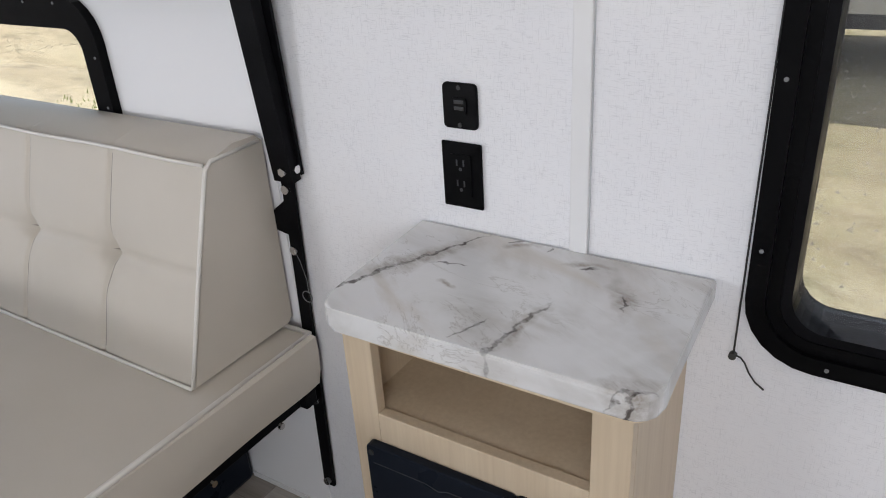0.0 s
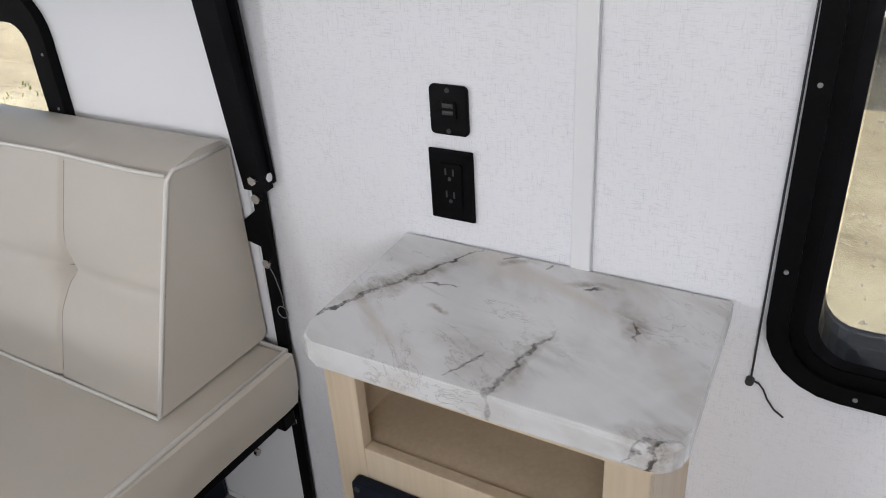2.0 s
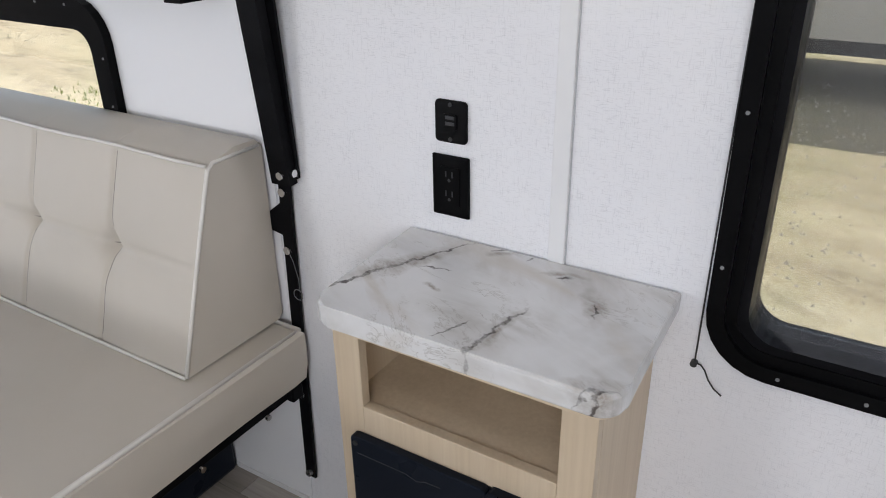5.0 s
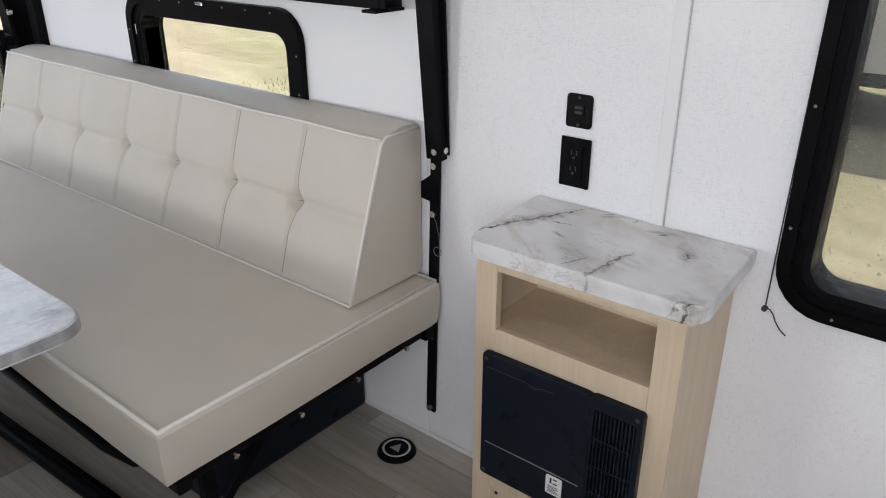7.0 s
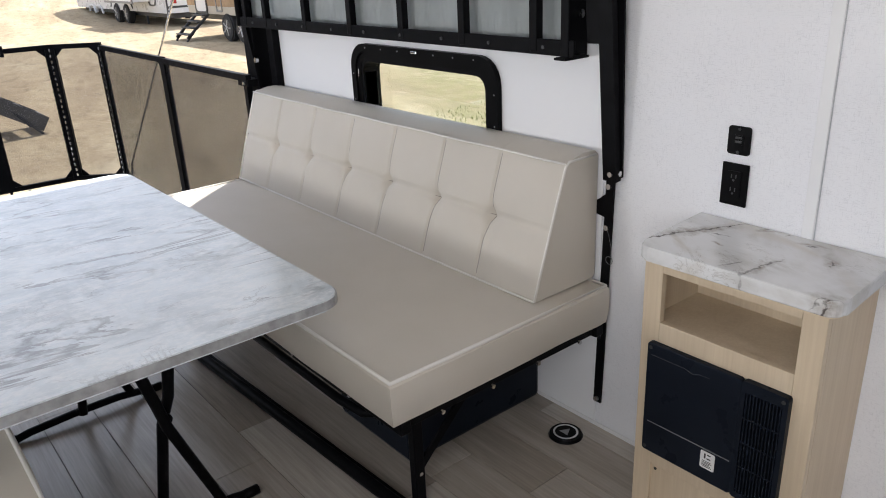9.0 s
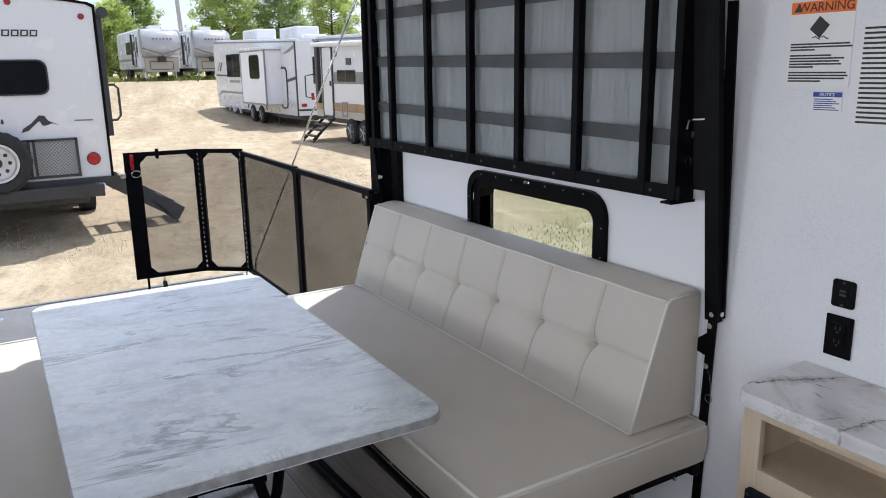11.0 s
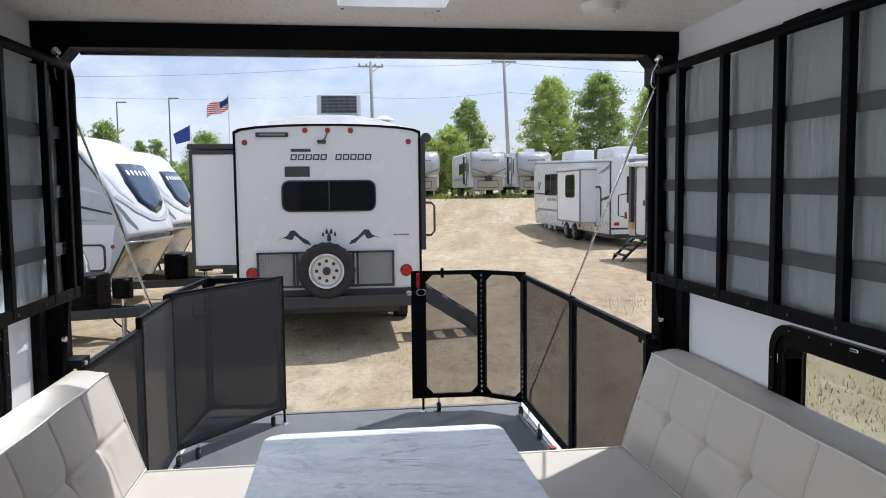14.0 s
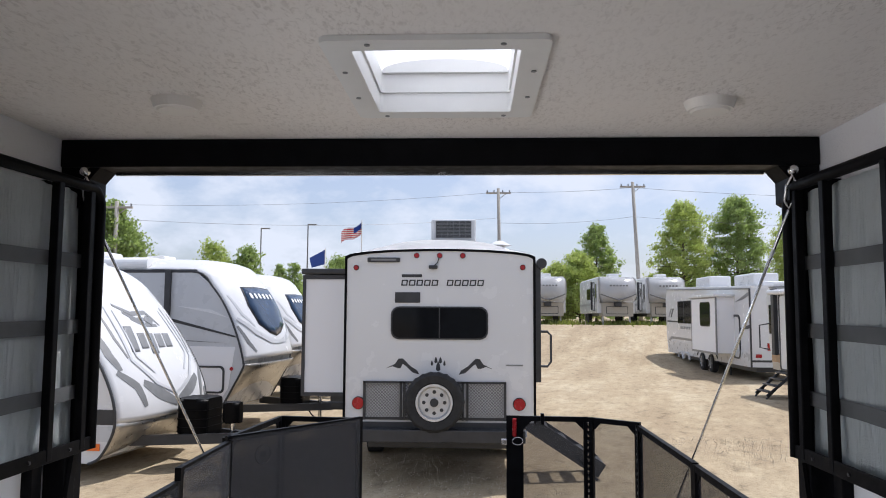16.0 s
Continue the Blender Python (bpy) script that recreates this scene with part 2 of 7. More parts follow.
def glass(name, tint=(0.9, 0.93, 0.92), gloss=0.08):
    k = Nodes(name)
    tr, gl, mx = k.n.new("ShaderNodeBsdfTransparent"), k.n.new("ShaderNodeBsdfGlossy"), k.n.new("ShaderNodeMixShader")
    tr.inputs["Color"].default_value = (*tint, 1)
    gl.inputs["Roughness"].default_value = 0.02
    mx.inputs["Fac"].default_value = gloss
    k.l.new(tr.outputs["BSDF"], mx.inputs[1])
    k.l.new(gl.outputs["BSDF"], mx.inputs[2])
    k.l.new(mx.outputs["Shader"], k.n["Material Output"].inputs["Surface"])
    return k.m


def dirt():
    k = Nodes("packed_dirt", rough=0.95, spec=0.2)
    big = k.noise(0.16, 5, 0.6)
    track = k.noise(1, 5, 0.6, k.coords((0.12, 0.9, 1), (0, 0, 14)))
    c1 = k.ramp(big, (0.3, (0.34, 0.255, 0.145)), (0.7, (0.48, 0.39, 0.25)))
    c2 = k.ramp(track, (0.36, (0.21, 0.135, 0.07)), (0.5, (0.44, 0.34, 0.205)), (0.66, (0.60, 0.51, 0.35)))
    c = k.mix(0.62, c1, c2)
    worn = k.ramp(k.noise(0.9, 7, 0.7, k.coords((1, 1, 1), (0, 0, 30)), 0.6), (0.44, 0.0), (0.58, 0.55))
    c = k.mix(worn, c, (0.30, 0.215, 0.125))
    peb = k.noise(16, 8, 0.82)
    c = k.mix(0.40, c, k.ramp(peb, (0.36, (0.12, 0.09, 0.06)), (0.46, (0.42, 0.335, 0.22)), (0.62, (0.50, 0.42, 0.30)), (0.74, (0.70, 0.64, 0.52))))
    clod = k.ramp(k.noise(2.6, 10, 0.78, k.coords((0.7, 1.5, 1), (0, 0, 14))), (0.36, 0.55), (0.46, 0.92), (0.56, 1.0), (0.68, 1.18))
    c = k.mix(0.85, c, clod, "MULTIPLY")
    x = k.n.new("ShaderNodeSeparateXYZ")
    k.l.new(k.coords(), x.inputs[0])
    # dry grass takes over beside the trailer, away from the lanes
    slant = k.n.new("ShaderNodeMath")
    slant.operation = "MULTIPLY_ADD"
    slant.inputs[1].default_value = 0.62
    k.l.new(x.outputs["X"], slant.inputs[0])
    k.l.new(x.outputs["Y"], slant.inputs[2])
    side = k.n.new("ShaderNodeMapRange")
    side.inputs["From Min"].default_value, side.inputs["From Max"].default_value = 0.6, 2.2
    side.inputs["To Max"].default_value = 0.9
    k.l.new(slant.outputs["Value"], side.inputs["Value"])
    near = k.n.new("ShaderNodeMapRange")
    near.inputs["From Min"].default_value, near.inputs["From Max"].default_value = 1.2, -0.6
    k.l.new(x.outputs["X"], near.inputs["Value"])
    weed = k.ramp(k.noise(5.0, 7, 0.75), (0.36, 0.15), (0.60, 1.0))
    f = k.mix(1.0, k.mix(1.0, side.outputs["Result"], near.outputs["Result"], "MULTIPLY"), weed, "MULTIPLY")
    k.base(k.mix(1.0, k.mix(f, c, (0.225, 0.205, 0.09)), (1.02, 1.04, 1.08), "MULTIPLY"))
    k.bump(k.mix(0.5, peb, k.noise(60, 4, 0.7)), 0.7, 0.03)
    return k.m


def foliage(name, a, b):
    k = Nodes(name, rough=0.55, spec=0.3)
    geo = k.n.new("ShaderNodeNewGeometry")
    k.base(k.ramp(geo.outputs["Random Per Island"], (0.0, a), (1.0, b)))
    k.b.inputs["Subsurface Weight"].default_value = 0.0
    tl = k.n.new("ShaderNodeBsdfTranslucent")
    tl.inputs["Color"].default_value = (b[0] * 1.3, b[1] * 1.4, b[2] * 0.8, 1)
    mx = k.n.new("ShaderNodeMixShader")
    mx.inputs["Fac"].default_value = 0.5
    k.l.new(k.b.outputs["BSDF"], mx.inputs[1])
    k.l.new(tl.outputs["BSDF"], mx.inputs[2])
    k.l.new(mx.outputs["Shader"], k.n["Material Output"].inputs["Surface"])
    return k.m


def deck_coating():
    k = Nodes("deck_coating", rough=0.62)
    sp = k.ramp(k.noise(140, 3, 0.7), (0.45, 0.0), (0.70, 1.0))
    c = k.ramp(k.noise(4, 5), (0.3, (0.085, 0.088, 0.092)), (0.7, (0.125, 0.128, 0.132)))
    k.base(k.mix(k.mix(1.0, sp, 0.5, "MULTIPLY"), c, (0.42, 0.42, 0.42)))
    k.bump(k.noise(160, 3, 0.7), 0.5, 0.003)
    return k.m


def milky():
    """White acrylic that lets soft light through."""
    k = Nodes("milky_acrylic", rough=0.2)
    t = k.n.new("ShaderNodeBsdfTranslucent")
    t.inputs["Color"].default_value = (0.93, 0.95, 0.98, 1)
    k.l.new(t.outputs["BSDF"], k.n["Material Output"].inputs["Surface"])
    return k.m


def ticking():
    k = Nodes("grey_ticking", rough=0.85, spec=0.2)
    k.base(k.ramp(k.noise(5, 4), (0.3, (0.62, 0.66, 0.665)), (0.7, (0.71, 0.75, 0.755))))
    crease = k.noise(1, 4, 0.55, k.coords((30, 30, 2.2)), 0.3)
    k.bump(k.mix(0.12, crease, k.noise(420, 2)), 0.9, 0.022)
    return k.m


def flag_cloth():
    k = Nodes("flag_cloth", rough=0.8)
    x = k.n.new("ShaderNodeSeparateXYZ")
    k.l.new(k.coords(), x.inputs[0])
    w = k.n.new("ShaderNodeMath")
    w.operation = "MODULO"
    w.inputs[1].default_value = 2 / 13
    k.l.new(x.outputs["Z"], w.inputs[0])
    s = k.n.new("ShaderNodeMath")
    s.operation = "GREATER_THAN"
    s.inputs[1].default_value = 1 / 13
    k.l.new(w.outputs[0], s.inputs[0])
    k.base(k.mix(s.outputs[0], (0.55, 0.03, 0.05), (0.75, 0.75, 0.75)))
    return k.m


WALL, CEIL, VINYL, MARBLE, TABLE, MAPLE, PLANK, DIRT, DECK = wallpaper(), ceiling_board(), upholstery(), marble(), table_laminate(), maple(), plank_vinyl(), dirt(), deck_coating()
PANEL = plain("white_panel", (0.82, 0.82, 0.84), 0.5, vary=0.006, scale=2, bump=0.01, spec=0.3)
WHITE = plain("white_plastic", (0.80, 0.79, 0.77), 0.4, vary=0.03)
CEILTRIM = plain("cream_plastic", (0.84, 0.80, 0.75), 0.45, vary=0.03)
BATTEN = plain("batten_vinyl", (0.76, 0.76, 0.77), 0.4, vary=0.02)
BLACK = plain("black_steel", (0.005, 0.005, 0.006), 0.45, 0.0, vary=0.3, scale=14, bump=0.12, fine=260, spec=0.06)
PLASTIC = plain("black_plastic", (0.004, 0.004, 0.0045), 0.36, vary=0.2, bump=0.1, fine=320, spec=0.06)
NAVY = plain("dark_blue_panel", (0.010, 0.013, 0.020), 0.32, vary=0.15, bump=0.05, fine=260, spec=0.08)
PIPING = plain("piping_vinyl", (0.74, 0.715, 0.67), 0.45, vary=0.05)
# darker than the vinyl: shade of the seam creases, put in as colour
SEAM = plain("seam_shade", (0.25, 0.225, 0.20), 0.7, vary=0.1)
CHROME = plain("bright_zinc", (0.70, 0.70, 0.70), 0.22, 1.0, vary=0.08)
FABRIC = ticking()
STRAP = plain("grey_webbing", (0.19, 0.195, 0.20), 0.8, vary=0.15, bump=0.4, fine=500)
SCREEN = see_through("gate_mesh", (0.075, 0.074, 0.080), 0.60, 0.7)
FLY = see_through("fly_screen", (0.10, 0.10, 0.11), 0.15, 0.7)
GLASS = glass("clear_glass")
DARKGLASS = plain("tinted_glass", (0.008, 0.009, 0.011), 0.06, vary=0.2, bump=0.0, spec=0.12)
EDGE = plain("table_edge", (0.33, 0.33, 0.335), 0.4, vary=0.3, scale=30)
FLUSHGEL = plain("white_gelcoat", (0.70, 0.705, 0.72), 0.22, vary=0.015, scale=1.5, bump=0.0)
GREYGEL = plain("grey_gelcoat", (0.53, 0.54, 0.56), 0.3, vary=0.02, scale=1.5, bump=0.01)
BEIGE = plain("beige_skirt", (0.42, 0.385, 0.33), 0.4, vary=0.06, scale=2)
DARKTRIM = plain("dark_trim", (0.035, 0.036, 0.04), 0.45, vary=0.2)
GREYTRIM = plain("grey_decal", (0.20, 0.205, 0.21), 0.4, vary=0.1)
ROOF = plain("roof_membrane", (0.78, 0.78, 0.78), 0.6, vary=0.06, scale=2)
TREADPLATE = plain("tread_plate", (0.50, 0.48, 0.45), 0.33, 0.85, vary=0.1, bump=0.4, fine=40)
TYRE = plain("tyre_rubber", (0.022, 0.022, 0.023), 0.8, vary=0.3, scale=12, bump=0.5, fine=60)
RIM = plain("painted_rim", (0.66, 0.66, 0.66), 0.35, 0.3, vary=0.1)
RED = plain("red_lens", (0.36, 0.010, 0.014), 0.25, vary=0.15)
ORANGE = plain("orange_print", (0.78, 0.17, 0.02), 0.5, vary=0.04)
BLUE = plain("blue_print", (0.02, 0.06, 0.30), 0.5, vary=0.05)
PAPER = plain("label_paper", (0.78, 0.78, 0.77), 0.45, vary=0.02)
INK = plain("label_ink", (0.03, 0.03, 0.03), 0.6, vary=0.05)
TIMBER = plain("pole_timber", (0.36, 0.34, 0.31), 0.85, vary=0.2, scale=9, bump=0.4, fine=60)
WOODPRINT = plain("wood_print", (0.34, 0.22, 0.12), 0.5, vary=0.25, scale=5)
BARK = plain("bark", (0.11, 0.085, 0.06), 0.9, vary=0.3, scale=8, bump=0.6, fine=30)
LEAF_A = foliage("leaf_bright", (0.22, 0.27, 0.09), (0.42, 0.47, 0.20))
LEAF_B = foliage("leaf_dark", (0.14, 0.19, 0.08), (0.31, 0.38, 0.18))
WEED = foliage("weed_blade", (0.06, 0.10, 0.02), (0.20, 0.22, 0.07))
STONE = plain("gravel_stone", (0.44, 0.37, 0.28), 0.9, vary=0.3, scale=3, bump=0.4, fine=50)
FLAG = flag_cloth()
DOME = milky()
BLUEGLASS = plain("blue_tinted_glass", (0.025, 0.05, 0.10), 0.06, vary=0.3, scale=2, bump=0.0, spec=0.35)


# ---- mesh helpers ----
OFFSET = {}


def thing(name, label, category, at=(0, 0, 0), group="", kind="", m=None):
    """An Empty at the thing's base. Without m its parts are given in the world's metres, with m in its own."""
    ob = new(name)
    ob.empty_display_size = 0.05
    ob.matrix_basis = m if m is not None else Matrix.Translation(at)
    OFFSET[ob] = Matrix() if m is not None else Matrix.Translation(Vector(at)).inverted()
    return tagged(ob, label, category, group, kind)


def part(name, bm, material, parent=None, label="", smooth=False, kind=""):
    me = bpy.data.meshes.new(name)
    if smooth:
        for f in bm.faces:
            f.smooth = True
    bmesh.ops.recalc_face_normals(bm, faces=bm.faces)
    bm.to_mesh(me)
    bm.free()
    me.materials.append(material)
    ob = new(name, me)
    if parent is not None:
        ob.parent = parent
        ob.matrix_parent_inverse = OFFSET.get(parent, Matrix())
    if label or kind:
        tagged(ob, label, kind=kind)
    return ob


def box(lo, hi, bevel=0.0, seg=2, bm=None):
    bm = bm or bmesh.new()
    lo, hi = [min(a, b) for a, b in zip(lo, hi)], [max(a, b) for a, b in zip(lo, hi)]
    c, s = [(a + b) / 2 for a, b in zip(lo, hi)], [b - a for a, b in zip(lo, hi)]
    made = bmesh.ops.create_cube(bm, size=1, matrix=Matrix.Translation(c) @ Matrix.Diagonal((*s, 1)))["verts"]
    if bevel:
        edges = list({e for v in made for e in v.link_edges})
        bmesh.ops.bevel(bm, geom=edges, offset=min(bevel, min(s) * 0.49), segments=seg, affect="EDGES", profile=0.5)
    return bm


def tube(pts, r, bm=None, n=10, closed=False):
    """A round bar along a line of points."""
    bm = bm or bmesh.new()
    pts = [Vector(p) for p in pts]
    rings, ref = [], None
    k = len(pts)
    for i, p in enumerate(pts):
        a, b = (pts[i - 1] if i or closed else p), (pts[(i + 1) % k] if i < k - 1 or closed else p)
        d = (b - a).normalized()
        if ref is None:
            ref = d.orthogonal().normalized()
        ref = (ref - d * ref.dot(d)).normalized()
        side = d.cross(ref)
        rr = r[i] if isinstance(r, (list, tuple)) else r
        rings.append([bm.verts.new(p + (ref * math.cos(q) + side * math.sin(q)) * rr) for q in (math.tau * j / n for j in range(n))])
    for i in range(k if closed else k - 1):
        u, v = rings[i], rings[(i + 1) % k]
        for j in range(n):
            bm.faces.new((u[j], u[(j + 1) % n], v[(j + 1) % n], v[j]))
    if not closed:
        bm.faces.new(rings[0][::-1])
        bm.faces.new(rings[-1])
    return bm


def bar(p, q, w, h, bm=None, up=(0, 0, 1)):
    """A straight bar of w by h from p to q."""
    bm = bm or bmesh.new()
    p, q = Vector(p), Vector(q)
    d = (q - p).normalized()
    u = Vector(up)
    if abs(d.dot(u)) > 0.98:
        u = Vector((1, 0, 0))
    s = d.cross(u).normalized()
    u = s.cross(d)
    vs = [bm.verts.new(e + s * w / 2 * a + u * h / 2 * b) for e in (p, q) for a, b in ((-1, -1), (1, -1), (1, 1), (-1, 1))]
    for f in ((0, 1, 2, 3), (7, 6, 5, 4), (0, 4, 5, 1), (1, 5, 6, 2), (2, 6, 7, 3), (3, 7, 4, 0)):
        bm.faces.new([vs[i] for i in f])
    return bm


def disc(c, r, depth, axis="z", bm=None, n=24, r2=None):
    bm = bm or bmesh.new()
    rot = {"z": Matrix(), "x": Matrix.Rotation(math.pi / 2, 4, "Y"), "y": Matrix.Rotation(math.pi / 2, 4, "X")}[axis]
    bmesh.ops.create_cone(bm, cap_ends=True, segments=n, radius1=r, radius2=r if r2 is None else r2, depth=depth, matrix=Matrix.Translation(c) @ rot)
    return bm


def rounded(x0, z0, x1, z1, r, n=6):
    """The outline of a rectangle with round corners, in two axes."""
    out = []
    for cx, cz, a in ((x1 - r, z1 - r, 0), (x0 + r, z1 - r, 90), (x0 + r, z0 + r, 180), (x1 - r, z0 + r, 270)):
        out += [(cx + r * math.cos(radians(a + 90 * i / n)), cz + r * math.sin(radians(a + 90 * i / n))) for i in range(n + 1)]
    return out


def place(axis, d, u, v):
    return {"y": (u, d, v), "x": (d, u, v), "z": (u, v, d)}[axis]


def slab(outline, axis, d0, d1, bm=None, bevel=0.0, seg=2):
    """An outline drawn out from d0 to d1 along an axis."""
    bm = bm or bmesh.new()
    a = [bm.verts.new(place(axis, d0, *p)) for p in outline]
    b = [bm.verts.new(place(axis, d1, *p)) for p in outline]
    k = len(a)
    f0, f1 = bm.faces.new(a), bm.faces.new(b[::-1])
    for i in range(k):
        bm.faces.new((a[i], a[(i + 1) % k], b[(i + 1) % k], b[i]))
    if bevel:
        bmesh.ops.bevel(bm, geom=list(f0.edges) + list(f1.edges), offset=bevel, segments=seg, affect="EDGES", profile=0.5)
    return bm


def hoop(outer, inner, axis, d0, d1, bm=None):
    """A frame between two outlines of as many points."""
    bm = bm or bmesh.new()
    k = len(outer)
    v = [[bm.verts.new(place(axis, d, *p)) for p in o] for o, d in ((outer, d0), (inner, d0), (inner, d1), (outer, d1))]
    for i in range(k):
        j = (i + 1) % k
        for a, b in ((0, 1), (1, 2), (2, 3), (3, 0)):
            bm.faces.new((v[a][i], v[a][j], v[b][j], v[b][i]))
    return bm


def words(text, size, material, parent, m, name="lettering", align="CENTER"):
    cu = bpy.data.curves.new(name, "FONT")
    cu.body, cu.size, cu.align_x, cu.align_y, cu.extrude = text, size, align, "CENTER", 0.0004
    cu.materials.append(material)
    ob = new(name, cu)
    ob.parent = parent
    ob.matrix_parent_inverse = OFFSET.get(parent, Matrix())
    ob.matrix_basis = m
    return ob


# ---- the trailer's shell ----
W, TOP, FRONT, REAR = 1.17, 2.052, 3.2, -2.1  # half width inside, ceiling, front wall, door sill


def side_wall(name, s, openings):
    """A side wall with real window openings; s is the side of the aisle."""
    y0, y1 = s * W, s * (W + 0.045)
    bm = bmesh.new()
    xs = REAR - 0.02
    for x0, x1, z0, z1 in openings:
        box((xs, y0, -0.1), (x0, y1, TOP + 0.06), bm=bm)
        box((x0, y0, -0.1), (x1, y1, z0), bm=bm)
        box((x0, y0, z1), (x1, y1, TOP + 0.06), bm=bm)
        xs = x1
    box((xs, y0, -0.1), (FRONT, y1, TOP + 0.06), bm=bm)
    return tagged(part(name, bm, WALL), "pale grey linen-patterned wall panel", "wall", kind="structure")


WIN_SOFA, WIN_FRONT = (-1.245, -0.595, 0.62, 1.0), (0.664, 1.38, 0.698, 1.50)
side_wall("wall_right", 1, [WIN_SOFA, WIN_FRONT])
# the forward opening on the left is added out of view, for light
side_wall("wall_left", -1, [(-1.60, -0.95, 0.80, 1.08), (0.68, 1.92, 1.00, 1.74)])
tagged(part("wall_front", box((FRONT, -W - 0.045, -0.1), (FRONT + 0.05, W + 0.045, TOP + 0.06)), WALL), "pale grey linen-patterned end wall", "wall", kind="structure")

# ceiling with the skylight's well cut through it
SK = (-1.675, -0.135, -1.185, 0.235)
bm = bmesh.new()
box((REAR - 0.02, -W - 0.045, TOP), (SK[0], W + 0.045, TOP + 0.1), bm=bm)
box((SK[2], -W - 0.045, TOP), (FRONT + 0.05, W + 0.045, TOP + 0.1), bm=bm)
box((SK[0], -W - 0.045, TOP), (SK[2], SK[1], TOP + 0.1), bm=bm)
box((SK[0], SK[3], TOP), (SK[2], W + 0.045, TOP + 0.1), bm=bm)
tagged(part("ceiling", bm, CEIL), "mottled beige-grey textured ceiling board", "ceiling", kind="structure")

# sub-floor; the planks lie on it, at the end of the file
floor = thing("floor", "grey-brown wood-look vinyl plank floor", "floor", (0, 0, -0.06), kind="structure")
part("subfloor", box((REAR, -W, -0.06), (FRONT, W, -0.003)), plain("floor_joint", (0.13, 0.115, 0.10), 0.7), floor)
tagged(part("sill", box((REAR - 0.05, -W, -0.075), (REAR + 0.035, W, 0.004), 0.004), CHROME), "bare aluminium door sill strip", "sill", kind="structure")

# smooth white panels behind the sofas
for s in (1, -1):
    bm = bmesh.new()
    wx0, wx1, wz0, wz1 = (-1.245, -0.595, 0.62, 1.0) if s > 0 else (-1.60, -0.95, 0.80, 1.08)
    for lo, hi in (((-1.9, 0.0), (wx0, TOP)), ((wx0, 0.0), (wx1, wz0)), ((wx0, wz1), (wx1, 1.2)), ((wx1, 0.0), (-0.15, 1.2))):
        z1 = min(hi[1], 1.2)
        box((lo[0], s * (W - 0.004), lo[1]), (hi[0], s * (W - 0.0005), z1), bm=bm)
    tagged(part("trim", bm, PANEL), "smooth white wall liner behind the sofa", "wall panel", kind="structure")

# black steel frame of the ramp doorway
bm = box((REAR - 0.02, -W, TOP - 0.088), (REAR + 0.10, W, TOP - 0.001), 0.004)
for s in (1, -1):
    # gusset below the beam's end
    slab([(s * W, TOP - 0.087), (s * 1.045, TOP - 0.087), (s * 1.078, TOP - 0.125), (s * 1.078, 1.86), (s * W, 1.80)], "x", REAR - 0.015, REAR + 0.09, bm)
tagged(part("door_1", bm, BLACK), "black steel header of the open ramp doorway", "door frame", kind="structure")
for s in (1, -1):
    bm = box((REAR - 0.02, s * (W - 0.05), 0.0), (REAR + 0.05, s * (W - 0.0005), TOP - 0.09), 0.004)
    tagged(part("trim", bm, BLACK), "black steel doorway jamb", "door jamb", kind="structure")
bm = box((REAR - 0.012, -1.04, TOP - 0.097), (REAR + 0.0, 1.04, TOP - 0.088))
tagged(part("trim", bm, CHROME), "thin bright drip edge below the header", "trim", kind="structure")
# outside skin and roof edge
tagged(part("roof", box((REAR - 0.06, -W - 0.09, TOP + 0.1), (SK[0] - 0.06, W + 0.09, TOP + 0.14)), ROOF), "white roof membrane edge", "roof", kind="structure")
bm = box((SK[2] + 0.06, -W - 0.09, TOP + 0.1), (FRONT + 0.1, W + 0.09, TOP + 0.14))
tagged(part("roof", bm, ROOF), "white roof membrane", "roof", kind="structure")

# batten on the wall seam
tagged(part("batten", box((0.386, W - 0.006, 0.0), (0.412, W, TOP), 0.002), BATTEN), "narrow white seam batten on the wall", "batten", kind="structure")
# grey strip in place of the batten's shadow line
tagged(part("wall_joint", box((0.4124, W - 0.0035, 0.0), (0.4134, W, TOP)), GREYGEL), "thin grey strip drawn as the shadow line beside the seam batten", "trim", kind="structure")
tagged(part("baseboard", box((-0.38, W - 0.008, 0.0), (0.149, W - 0.0045, 0.012)), BATTEN), "thin pale edging where wall meets floor", "trim", kind="structure")


